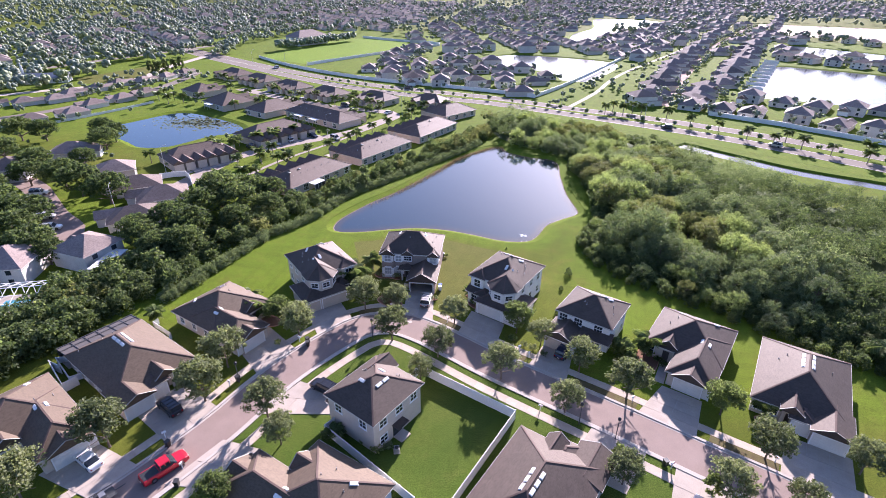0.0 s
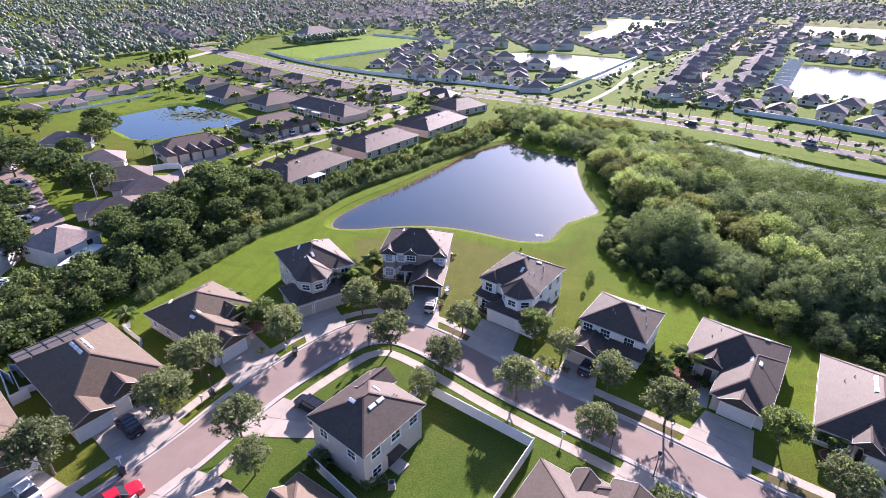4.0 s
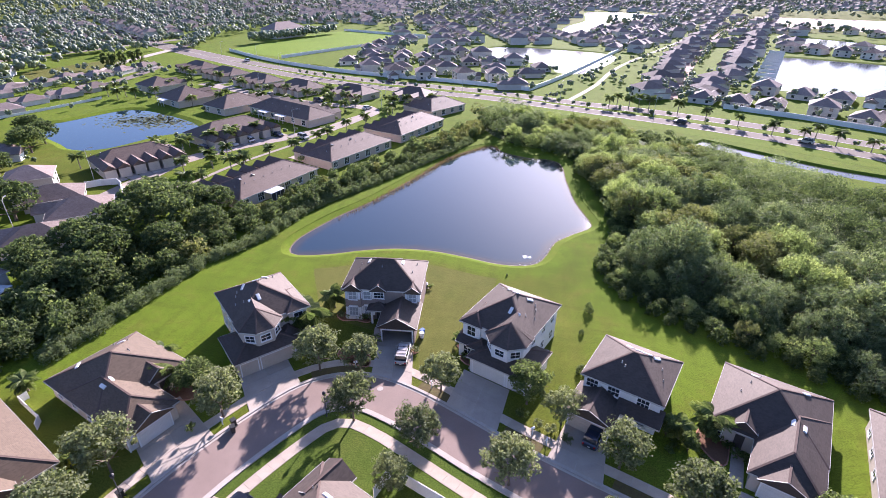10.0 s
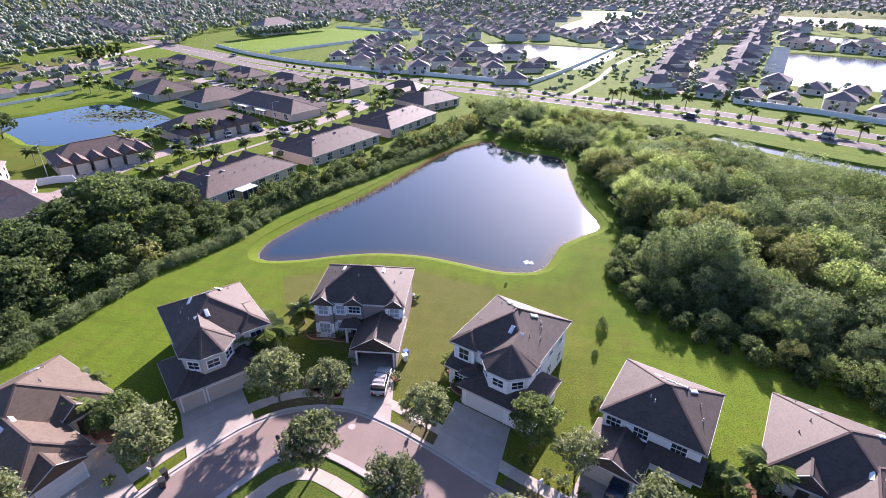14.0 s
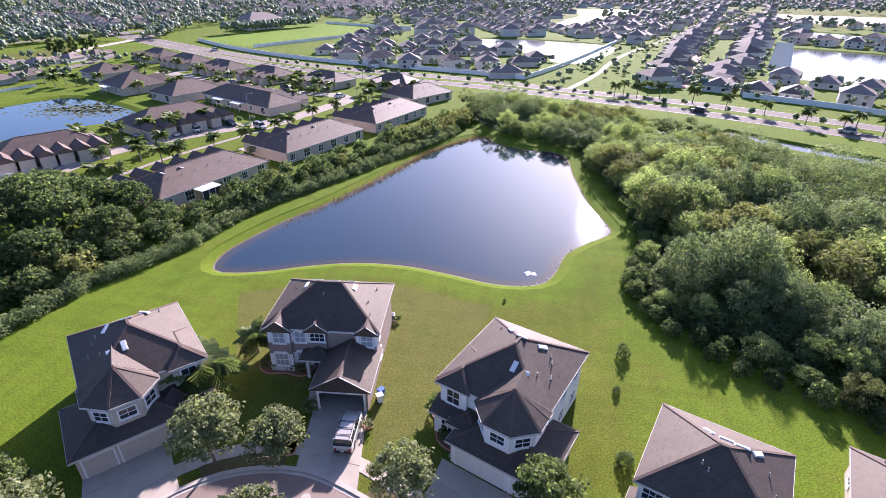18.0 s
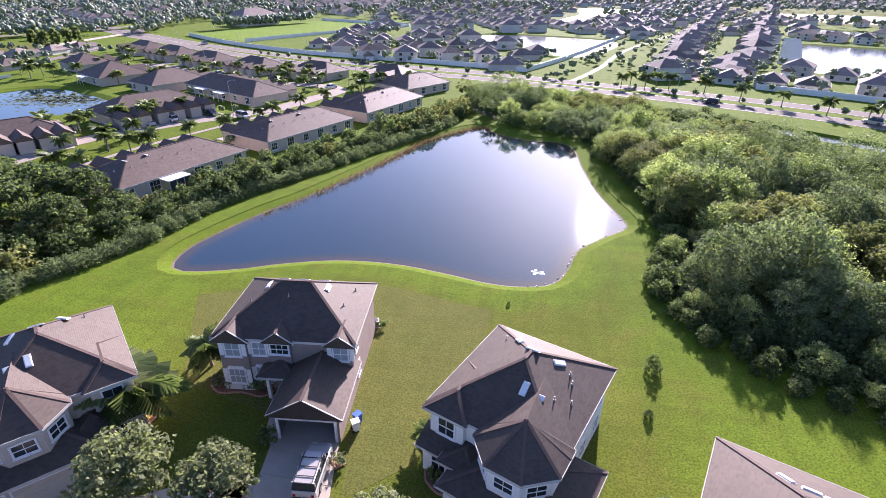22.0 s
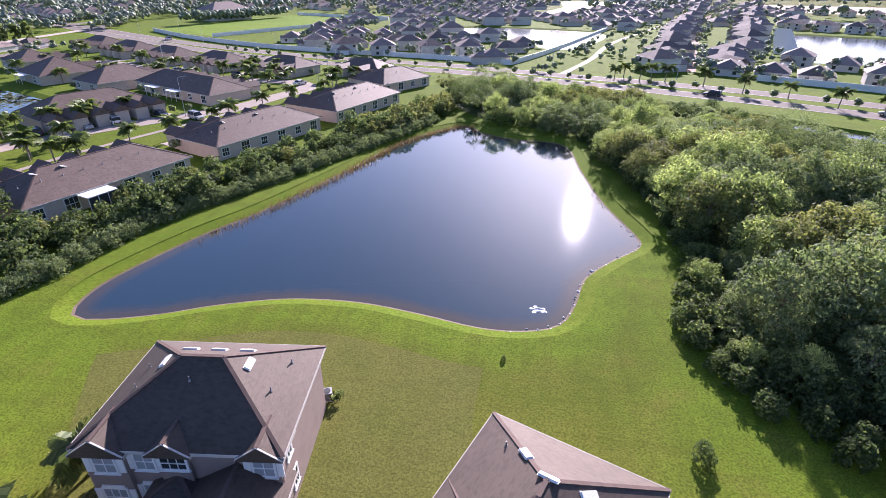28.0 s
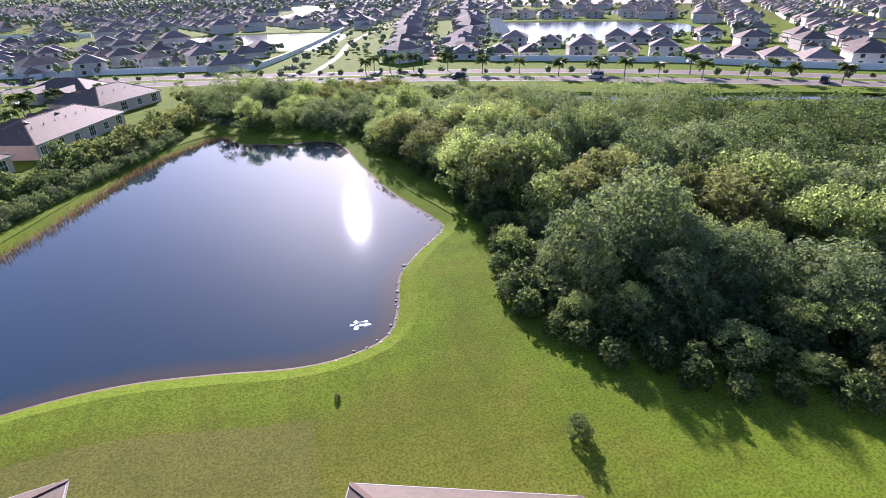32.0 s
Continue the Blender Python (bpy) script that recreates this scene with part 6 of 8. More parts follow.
# ---------------------------------------------------------------- detached houses beyond
def far_model(seed, two, wall, roof, w, d):
    """A detached house with few parts, built once and copied; its front faces -y."""
    rng = random.Random(seed)
    e = 4.9 if two else 2.75
    root = thing("detached_house", "brown-roofed house at the edge of the suburb", "house", pose(-420 - seed * 18, 300 + seed * 20, 0, 0, 0, 40))
    part("wall", boxes((-w / 2, -d / 2, 0, w / 2, d / 2, e - 0.1)), wall, root)
    v, f, lines = roof_mesh("hip", -w / 2 - 0.45, -d / 2 - 0.45, w / 2 + 0.45, d / 2 + 0.45, e, 0.5)
    part("roof", mesh_of("roof", v, f, roof), parent=root)
    s = rng.choice((-1, 1))
    v, f, lines = roof_mesh("gy", s * w / 4 - 3.0, -d / 2 - 3.6, s * w / 4 + 3.0, 0, 2.75, 0.6)
    part("garage_roof", mesh_of("garage_roof", v, f, roof), parent=root)
    part("garage_wall", boxes((s * w / 4 - 2.6, -d / 2 - 3.2, 0, s * w / 4 + 2.6, -d / 2, 2.7)), wall, root)
    part("garage_door", boxes((s * w / 4 - 2.2, -d / 2 - 3.26, 0, s * w / 4 + 2.2, -d / 2 - 3.18, 2.2)), M_TRIM, root, "white garage door")
    part("fascia", ring(-w / 2 - 0.45, -d / 2 - 0.45, w / 2 + 0.45, d / 2 + 0.45, e - 0.22, e + 0.01, 0.05), M_FASCIA, root, "white eaves")
    levels = (1.4, 3.85) if two else (1.5,)
    for z in levels:
        for x in (-w / 4, w / 4):
            part("window", boxes((x - 0.7, d / 2 - 0.02, z - 0.65, x + 0.7, d / 2 + 0.06, z + 0.65)), M_GLASS, root)
            if z > 2 or x * s < 0:
                part("window", boxes((x - 0.6, -d / 2 - 0.06, z - 0.65, x + 0.6, -d / 2 + 0.02, z + 0.65)), M_GLASS, root)
    return root


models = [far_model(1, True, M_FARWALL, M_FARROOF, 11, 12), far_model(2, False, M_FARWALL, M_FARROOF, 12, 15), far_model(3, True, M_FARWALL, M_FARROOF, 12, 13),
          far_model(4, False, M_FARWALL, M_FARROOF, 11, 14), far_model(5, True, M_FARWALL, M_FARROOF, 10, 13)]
LABELS = ("two-storey suburban house with a brown hipped roof", "single-storey suburban house with a brown hipped roof")
placed = []
rf_ = random.Random(77)


def put(model, x, y, rot, label="", group="suburban houses", k=0.84):
    ob = copy_thing(models[model], pose(x, y, 0, 0, 0, rot) @ Matrix.Diagonal((k, k, k, 1)))
    tagged(ob, label or LABELS[0 if model in (0, 2, 4) else 1], "house", group)
    placed.append((x, y))
    return ob


# rows along the main road, east side: backs to the road
for i, (x, y) in enumerate(((86, 286), (98.5, 281), (110, 276), (127, 270), (138.5, 260), (150, 253), (157, 243), (165, 234), (173, 226), (180, 217), (189, 209), (198, 200), (208, 192))):
    put((1, 1, 1, 2, 1, 0, 3, 1, 3, 1, 2, 1, 0)[i], x, y + 3, 143 if i > 3 else 156, group="houses along the main road")
for i, (x, y) in enumerate(((119, 313), (132, 306), (145, 300), (158, 295), (172, 298), (187, 303), (202, 290), (214, 276), (222, 262), (232, 250), (196, 262), (208, 246), (218, 232), (228, 220))):
    put(rf_.choice((0, 1, 2, 4)), x, y, rf_.choice((150, 330)), group="houses by the eastern pond")
for i in range(20):
    y = 300 + i * 14.5
    x = 52 + (y - 300) * 0.325
    if i < 19:
        put(rf_.choice((0, 1, 3, 4, 1)), x + 9 + rf_.uniform(-2.5, 2.5), y - 8 + rf_.uniform(-1, 1), rf_.choice((108, 112, 200)), k=rf_.uniform(0.86, 1.0), group="western row of the pink street")
    x2 = 97 + (y - 312) * 0.37
    put(rf_.choice((0, 2, 3, 1, 3)), x2 + (6 if y > 330 else 0), y + 8 + rf_.uniform(-1, 1), rf_.choice((-68, -72, 20)), k=rf_.uniform(0.86, 1.0), group="eastern row of the pink street")
for x, y in ((190, 478), (203, 468), (216, 460), (229, 450), (243, 440), (262, 425), (282, 410), (290, 390), (270, 668), (283, 645), (294, 622), (304, 600), (320, 580), (335, 560), (350, 540)):
    put(rf_.choice((0, 2, 4)), x, y, rf_.choice((130, 150)), group="houses between the eastern ponds")
for x, y in ((-100.8, 354), (-83.7, 353), (-64.3, 338.6), (-37, 334), (-24.8, 318), (-8.3, 320), (7, 333), (-3, 374), (-16.4, 370.6), (-29.6, 367), (14, 355), (-60.5, 381), (-54, 434), (-104, 428), (-47, 352), (-80, 330),
             (-70, 362), (-90, 372), (-45, 378), (-62, 318), (-45, 316), (-76, 392), (-92, 400), (-40, 400), (-58, 408)):
    put(rf_.choice((0, 1, 2, 3, 4)), x, y, rf_.choice((20, 110, 200, 290)) + rf_.uniform(-12, 12), group="houses north of the main road")
for x, y, r in ((-240, 212, 60), (-228, 220, 60), (-219, 229, 66), (-223, 243, 70), (-221, 257, 75), (-220, 271, 80), (-212, 281, 85), (-209, 296, 90), (-207, 310, 90), (-196, 194, 240), (-188, 208, 245), (-193, 224, 250), (-190, 239, 255), (-188, 253, 260), (-206, 182, 235)):
    put(3, x, y, r + 90, k=0.7, label="small single-storey house with pale walls and brown roof", group="houses beyond the lily pond")
for x, y, r, m, lab in ((-77, 97.5, 262, 0, "two-storey pale house with a brown roof and solar panels"), (-81.8, 117.2, 310, 3, "white single-storey house among oaks"), (-84, 130.8, 310, 1, "long white single-storey house with brown roof"),
                   (-96.5, 136.5, 310, 3, "single-storey house with a reddish roof"), (-109, 142.5, 310, 0, "two-storey white house with a brown roof"), (-142, 160, 120, 1, "single-storey house with a grey roof"),
                   (-142, 137, 30, 2, "two-storey white house with a chimney"), (-88, 89, 20, 2, "two-storey white house with a screened pool"), (-128, 108, 30, 1, "house half hidden by oaks"), (-112, 96, 30, 0, "house half hidden by trees")):
    put(m, x, y, r, lab, "older houses behind the belt")

# the rest of the suburb to the north, east and west, past counting
AVOID = [[(p.x, p.y) for p in grown(lp, 9)] for _, lp in water_loops]
FIELD = [(-205, 392), (-200, 470), (-172, 535), (-90, 506), (-118, 425), (-150, 368)]
DIRT = [(215, 720), (330, 640), (420, 560), (560, 480), (640, 560), (420, 800), (280, 840)]


def free(x, y, d=10):
    if inside(x, y, FIELD) or inside(x, y, DIRT) or any(inside(x, y, a) for a in AVOID):
        return False
    if any((px - x) ** 2 + (py - y) ** 2 < d * d for px, py in placed):
        return False
    return not any(near_line(x, y, ln, 9) for ln in (main_s, main_n, lane_e, lane_f, lane_g))


hv, hw, fv, fw = [], [], [], []


def far_block(x, y, rot, two, w, d):
    """Adds one distant house: walls and a hipped roof with a garage wing."""
    c, s = math.cos(rot), math.sin(rot)
    for ox, oy, ww, dd, e in ((0, 0, w, d, 5.4 if two else 2.8), (w * 0.22, -d / 2, w * 0.5, 6.5, 2.8)):
        k = len(hv)
        a, b = ww / 2, dd / 2
        P = [(ox - a, oy - b), (ox + a, oy - b), (ox + a, oy + b), (ox - a, oy + b)]
        P = [(x + c * px - s * py, y + s * px + c * py) for px, py in P]
        hv.extend([(px, py, 0) for px, py in P] + [(px, py, e) for px, py in P])
        hw.extend([(k + i, k + (i + 1) % 4, k + 4 + (i + 1) % 4, k + 4 + i) for i in range(4)])
        v, f, _ = roof_mesh("hip", ox - a - 0.5, oy - b - 0.5, ox + a + 0.5, oy + b + 0.5, e, 0.5)
        k = len(fv)
        fv.extend([(x + c * px - s * py, y + s * px + c * py, pz) for px, py, pz in v])
        fw.extend([tuple(k + i for i in q) for q in f])


tree_far, tree_far_y, tree_tufts = [], [], []


def far_tree(x, y, s):
    """One distant garden tree: uneven lobes, with loose leafy tufts round them."""
    near = math.hypot(x, y) < 420
    r, h = 2.6 * s, 6.0 * s
    k = 9 if near else 5
    d = rl.normal(size=(k, 3))
    d /= np.linalg.norm(d, axis=1)[:, None]
    c = np.array([x, y, h * 0.62]) + d * np.array([r * 0.55, r * 0.55, h * 0.2])
    lobes = (tree_far if rf_.random() < 0.8 else tree_far_y)
    for q in c:
        rough = 0.6 + 0.8 * rl.random((len(ICO_V), 1))
        lobes.append(q + ICO_V * rough * (r * rl.uniform(0.26, 0.5, 3)) * np.array([1, 1, 0.95]))
    tree_tufts.append(leaf_cloud(rl, c, r * 0.46 * np.ones(k), 80 if near else 14, 0.26 if near else 0.5, 0.9))


for i in range(8, 48):
    y = 300 + i * 14.5 + 7
    for x0, slope, dy, turn in ((61, 0.325, -8, 110), (103, 0.37, 8, -70)):
        if rf_.random() < 0.75:
            far_block(x0 + (y - 300) * slope + rf_.uniform(-2, 2), y + dy + rf_.uniform(-2, 2), radians(turn), rf_.random() < 0.4, rf_.uniform(7, 9), rf_.uniform(8, 10.5))
        if i > 19 and rf_.random() < 0.85:
            far_block(x0 + (y + 7 - 300) * slope + rf_.uniform(-2, 2), y + 7 + dy, radians(turn), rf_.random() < 0.4, rf_.uniform(7, 9), rf_.uniform(8, 10.5))
REGIONS = (((-130, 470, 260, 1080), 0.36, 0.55), ((235, 150, 560, 560), 2.4, 0.5), ((-120, 300, 20, 470), 0.3, 0.7), ((-470, 250, -300, 620), 0.9, 0.6), ((60, 440, 200, 640), 1.25, 0.4), ((-60, 1000, 700, 1700), 0.4, 0.3),
           ((-600, 600, -160, 1200), 0.8, 0.3))
for (x0, y0, x1, y1), turn, keep in REGIONS:
    cx, cy = (x0 + x1) / 2, (y0 + y1) / 2
    r = max(x1 - x0, y1 - y0) * 0.75
    u = -r
    row = 0
    while u < r:
        v = -r
        while v < r:
            x, y = cx + u * math.cos(turn) - v * math.sin(turn), cy + u * math.sin(turn) + v * math.cos(turn)
            if x0 < x < x1 and y0 < y < y1 and free(x, y, 13):
                q = rf_.random()
                if q < 0.86:
                    far_block(x, y, turn + (math.pi / 2 if row % 2 else -math.pi / 2) + rf_.uniform(-0.1, 0.1), rf_.random() < 0.28, rf_.uniform(8.5, 11), rf_.uniform(9.5, 13))
                for _ in range(4):
                    tx, ty = x + rf_.uniform(-10, 10), y + rf_.uniform(-12, 12)
                    if rf_.random() < keep and free(tx, ty, 6):
                        far_tree(tx, ty, rf_.uniform(0.6, 1.15))
            v += 15.5
        u += 21 if row % 2 else 30
        row += 1
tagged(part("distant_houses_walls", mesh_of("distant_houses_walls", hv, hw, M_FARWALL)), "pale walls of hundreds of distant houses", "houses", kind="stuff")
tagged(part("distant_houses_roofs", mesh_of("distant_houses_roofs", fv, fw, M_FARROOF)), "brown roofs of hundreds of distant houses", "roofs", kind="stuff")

# tree lines and distant woods
for k in range(1900):
    x, y = rf_.uniform(-520, -250), rf_.uniform(230, 640)
    if noise.noise((x * 0.02, y * 0.02, 5)) > -0.25 and free(x, y, 8):
        far_tree(x, y, rf_.uniform(0.8, 1.5))
for k in range(4300):
    x, y = rf_.uniform(-1100, 1000), rf_.uniform(560, 1900)
    if noise.noise((x * 0.006, y * 0.006, 9)) > -0.22 and free(x, y, 8):
        far_tree(x, y, rf_.uniform(1.0, 2.3))
for k in range(1700):
    x, y = rf_.uniform(-1000, -300), rf_.uniform(330, 1150)
    if free(x, y, 8):
        far_tree(x, y, rf_.uniform(1.0, 2.0))
for k in range(80):
    s = k / 79
    far_tree(-205 + 32 * s + rf_.uniform(-3, 3), 428 + 85 * s + rf_.uniform(-3, 3), rf_.uniform(1.1, 1.6))
for k in range(170):
    s = k / 169
    i = int(s * (len(lane_f) - 1))
    far_tree(lane_f[i].x + rf_.uniform(7, 18), lane_f[i].y + rf_.uniform(-16, 4), rf_.uniform(0.8, 1.5))
for k in range(300):
    i = rf_.randrange(len(lane_e) - 4)
    far_tree(lane_e[i].x + rf_.choice((-1, 1)) * rf_.uniform(4.0, 7.0), lane_e[i].y + rf_.uniform(-4, 4), rf_.uniform(0.5, 0.85))
for k in range(170):
    i = rf_.randrange(len(lane_g) - 4)
    far_tree(lane_g[i].x + rf_.uniform(-14, 12), lane_g[i].y + rf_.uniform(-4, 4), rf_.uniform(0.35, 0.7))
for k in range(90):
    i = rf_.randrange(60, len(main_n) - 1)
    far_tree((main_s[min(i, len(main_s) - 1)].x + main_n[i].x) / 2, (main_s[min(i, len(main_s) - 1)].y + main_n[i].y) / 2, rf_.uniform(0.3, 0.5))
for k in range(150):
    x, y = rf_.uniform(-170, -45), rf_.uniform(150, 290)
    if free(x, y, 5) and not near_line(x, y, lane_a, 4) and not near_line(x, y, lane_b, 4):
        far_tree(x, y, rf_.uniform(0.25, 0.5))
for k in range(110):
    x, y = rf_.uniform(-240, -180), rf_.uniform(180, 310)
    if not any((px - x) ** 2 + (py - y) ** 2 < 64 for px, py in placed):
        far_tree(x, y, rf_.uniform(0.35, 0.8))
for px, py in placed:
    if py > 240:
        for _ in range(5):
            far_tree(px + rf_.uniform(-10, 10), py + rf_.uniform(-12, 12), rf_.uniform(0.4, 0.85))
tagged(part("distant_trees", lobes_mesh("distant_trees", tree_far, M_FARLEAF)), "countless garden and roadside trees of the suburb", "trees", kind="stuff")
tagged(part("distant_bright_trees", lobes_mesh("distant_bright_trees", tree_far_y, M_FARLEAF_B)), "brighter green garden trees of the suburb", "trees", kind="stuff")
tagged(part("distant_tree_leaves", quads_mesh("distant_tree_leaves", np.concatenate(tree_tufts), M_LEAF)), "loose leafy outlines of the suburb's trees", "leaves", kind="stuff")

tagged(part("school_field", slab_mesh("school_field", FIELD, 0.03, 0.04, grass_material("playing field grass", (0.15, 0.24, 0.025), (0.19, 0.28, 0.03), (0.17, 0.25, 0.03), 0.02))), "bright mown playing field", "grass", kind="structure")
tagged(part("building_site", slab_mesh("building_site", DIRT, 0.03, 0.04, M_SOIL)), "bare reddish soil of a building site", "soil", kind="structure")
tagged(part("meadow", slab_mesh("meadow", [(-262, 284), (-250, 341), (-218, 312), (-222, 292), (-242, 270)], 0.03, 0.04, M_DRY)), "rough meadow beside an access road", "grass", kind="structure")
school = thing("school_building", "distant two-storey grey school with a brown roof", "building", pose(-203, 478, 0, 0, 0, 65))
part("wall", boxes((-16, -9, 0, 16, 9, 7)), M_CREAM, school)
v, f, lines = roof_mesh("hip", -17, -10, 17, 10, 7, 0.5)
part("roof", mesh_of("roof", v, f, M_FARROOF), parent=school)
for k in range(6):
    for z in (2, 5):
        part("window", boxes((-13 + k * 5, -9.08, z - 0.8, -11 + k * 5, -8.98, z + 0.8)), M_GLASS, school)
hall = thing("church_hall", "long white hall with a pale gabled roof", "building", pose(-268, 270, 0, 0, 0, 32) @ Matrix.Diagonal((0.85, 0.7, 0.7, 1)))
part("wall", boxes((-14, -7, 0, 14, 7, 4)), M_WHITE, hall)
v, f, lines = roof_mesh("gx", -14.6, -7.6, 14.6, 7.6, 4, 0.45)
part("roof", mesh_of("roof", v, f, M_METAL), parent=hall, label="pale metal roof")
for k in range(6):
    part("window", boxes((-12 + k * 4.4, -7.08, 1.2, -10 + k * 4.4, -6.98, 3.2)), M_GLASS, hall)
bm = bmesh.new()
tube(bm, [(-13, 5, 0), (-13, 5, 10), (-13, 5, 16)], [0.9, 0.9, 0.05], 6)
part("spire", bm, M_WHITE, hall, "slim white spire")


# ---------------------------------------------------------------- boundary walls and fences
def wall_line(name, label, pts, h, t, mat, post=0.0, cap=True):
    line = smooth_line(pts, 3.0 if h < 1.85 else 6.5)
    root = thing(name, label, "wall", Matrix.Identity(4))
    for a, b in zip(line, line[1:]):
        d = b - a
        at = pose((a.x + b.x) / 2, (a.y + b.y) / 2, 0, 0, 0, math.degrees(math.atan2(d.y, d.x)))
        part("panel", boxes((-d.length / 2, -t / 2, 0, d.length / 2, t / 2, h)), mat, root, at=at)
        if post:
            part("post", boxes((-d.length / 2 - post / 2, -post / 2, 0, -d.length / 2 + post / 2, post / 2, h + 0.08)), mat, root, at=at)
    return root


wall_line("white_boundary_wall", "long white boundary wall along the main road", [(-200, 388), (-158, 356), (-112, 331), (-76, 318), (-44, 311), (-10, 302), (10, 295)], 1.9, 0.2, M_VINYL, 0.35)
wall_line("white_boundary_wall", "white boundary wall beside a green corridor", [(10, 295), (22, 322), (40, 370), (64, 440), (90, 510), (130, 612), (190, 760), (232, 850)], 1.9, 0.2, M_VINYL, 0.35)
wall_line("white_boundary_wall", "white vinyl wall behind the roadside houses", [(91, 276), (104, 269), (117, 262), (126, 255), (136, 248), (148, 239), (158, 227), (170, 215), (180, 206), (196, 192), (212, 180)], 1.9, 0.2, M_VINYL, 0.3)
wall_line("white_boundary_wall", "white wall round the playing field", [(-150, 365), (-128, 412), (-104, 462), (-86, 503), (-130, 520), (-172, 538)], 1.9, 0.2, M_VINYL, 0.3)
wall_line("garden_fence", "white fence behind small houses by the lily pond", [(-186, 192), (-181, 206), (-176, 222), (-172, 238)], 1.0, 0.12, M_VINYL, 0.2)
wall_line("garden_fence", "white fence between gardens and the terrace lane", [(-97, 146), (-91, 150), (-83, 142)], 1.7, 0.12, M_VINYL, 0.2)
for i in range(9):
    y = 345 + i * 14.5
    x = 125 + (y - 330) * 0.4
    wall_line("garden_fence", "white garden fence behind a row house", [(x - 6, y + 4), (x + 3, y)], 1.8, 0.1, M_VINYL, 0.15)

# pale forecourts between the terraces and their lanes
def apron(x0, y0, x1, y1, w):
    a, b = Vector((x0, y0)), Vector((x1, y1))
    n = Vector((-(b - a).y, (b - a).x)).normalized() * w / 2
    tagged(part("forecourt", slab_mesh("forecourt", [(p.x, p.y) for p in (a + n, a - n, b - n, b + n)], 0.06, 0.05, M_CONC)), "pale concrete forecourt of a terrace garage", "driveway", kind="structure")


for k in range(6):
    u = (k + 0.5) / 6
    apron(-97.3 + 12.1 * u, 153.0 + 17.5 * u, -92.2 + 9.2 * u, 151.2 + 16.0 * u, 2.9)
    apron(-84.8 + 11.9 * u, 181.8 + 23 * u, -79.8 + 11.5 * u, 179.4 + 24 * u, 2.9)
for x, y, rot, ln, dp in ((-50.3, 140.6, 69.9, 26.4, 12.5), (-39.8, 170.6, 66.3, 27.0, 12.5), (-27.4, 200.2, 68.5, 26.6, 12.5)):
    c, s = math.cos(radians(rot)), math.sin(radians(rot))
    for k in range(5):
        u = ln * (k + 0.5) / 5
        apron(x + c * u - s * (dp + 1), y + s * u + c * (dp + 1), x + c * u - s * (dp + 7), y + s * u + c * (dp + 7), 3.2)
for k in range(10):
    u = (k + 0.5) / 10
    apron(-146 + 88 * u, 279 - 31 * u + (3 if u > 0.6 else 0), -144 + 88 * u, 285 - 29 * u + (3 if u > 0.6 else 0), 3.4)

# ---------------------------------------------------------------- white fence round the corner garden
def vinyl_fence(label, pts, h=1.8, step=2.4):
    root = thing("garden_fence", label, "fence", Matrix.Identity(4))
    for a, b in zip(pts, pts[1:]):
        a, b = Vector(a), Vector(b)
        n = max(1, round((b - a).length / step))
        ang = math.degrees(math.atan2((b - a).y, (b - a).x))
        L = (b - a).length / n
        for i in range(n):
            p = a.lerp(b, (i + 0.5) / n)
            at = pose(p.x, p.y, 0, 0, 0, ang)
            pan = part("panel", boxes((-L / 2 + 0.06, -0.02, 0.08, L / 2 - 0.06, 0.02, h - 0.1)), M_VINYL, root, at=at)
            for z in (0.05, h - 0.14):
                part("rail", boxes((-L / 2 + 0.06, -0.045, z, L / 2 - 0.06, 0.045, z + 0.13)), M_VINYL, pan)
            part("post", boxes((-L / 2 - 0.065, -0.065, 0, -L / 2 + 0.065, 0.065, h + 0.05)), M_VINYL, root, at=at)
    return root


vinyl_fence("low white screen wall between two houses", [(-46.4, 80.1), (-46.6, 79.1), (-41.4, 76.9), (-40.6, 75.6)], 1.2)
vinyl_fence("low white panel screen beside a house", [(-53.6, 67.8), (-55.2, 67.0), (-49.3, 63.6), (-48.0, 65.0)], 1.2)
vinyl_fence("white vinyl privacy fence round a back garden", [(5.0, 77.0), (19.5, 71.0), (13.3, 55.2), (10.5, 48)])
vinyl_fence("white vinyl fence beside the corner house", [(-5.4, 64.2), (-6.2, 62.6), (8.8, 54.4), (12, 50)])
vinyl_fence("short white fence linking the corner house to its garden fence", [(2.6, 74.6), (3.6, 77.6)])
vinyl_fence("white fence enclosing a side yard", [(-52.4, 65.0), (-54.9, 65.6), (-48.4, 61.6), (-47.6, 63.6)])

# screened patio behind the tan-roofed house
cage = thing("patio_cage", "dark screened patio enclosure behind a tan-roofed house", "screen enclosure", pose(-52.3, 66.2, 0, 0, 0, 66))
for i in range(7):
    x = i * 2.0 + 0.2
    part("post", boxes((x - 0.04, 3.4, 0, x + 0.04, 3.5, 2.3)), M_POLE, cage)
    bm = boxes((-0.04, -1.85, -0.05, 0.04, 1.85, 0.05))
    part("rafter", bm, M_POLE, cage, at=pose(x, 1.7, 2.55, -9))
part("eaves_beam", boxes((0.1, 3.36, 2.25, 12.4, 3.52, 2.36)), M_POLE, cage)
part("purlin", boxes((0.1, 1.65, 2.58, 12.4, 1.75, 2.66)), M_POLE, cage)
part("roof_screen", boxes((0.2, -1.8, -0.01, 12.3, 1.8, 0.01)), plain("charcoal screen mesh", (0.085, 0.075, 0.07), 0.8), cage, "taut dark insect screen", pose(0, 1.7, 2.5, -9))
part("side_screen", boxes((0.2, 3.42, 0.1, 12.3, 3.46, 2.3)), M_SCREEN, cage)
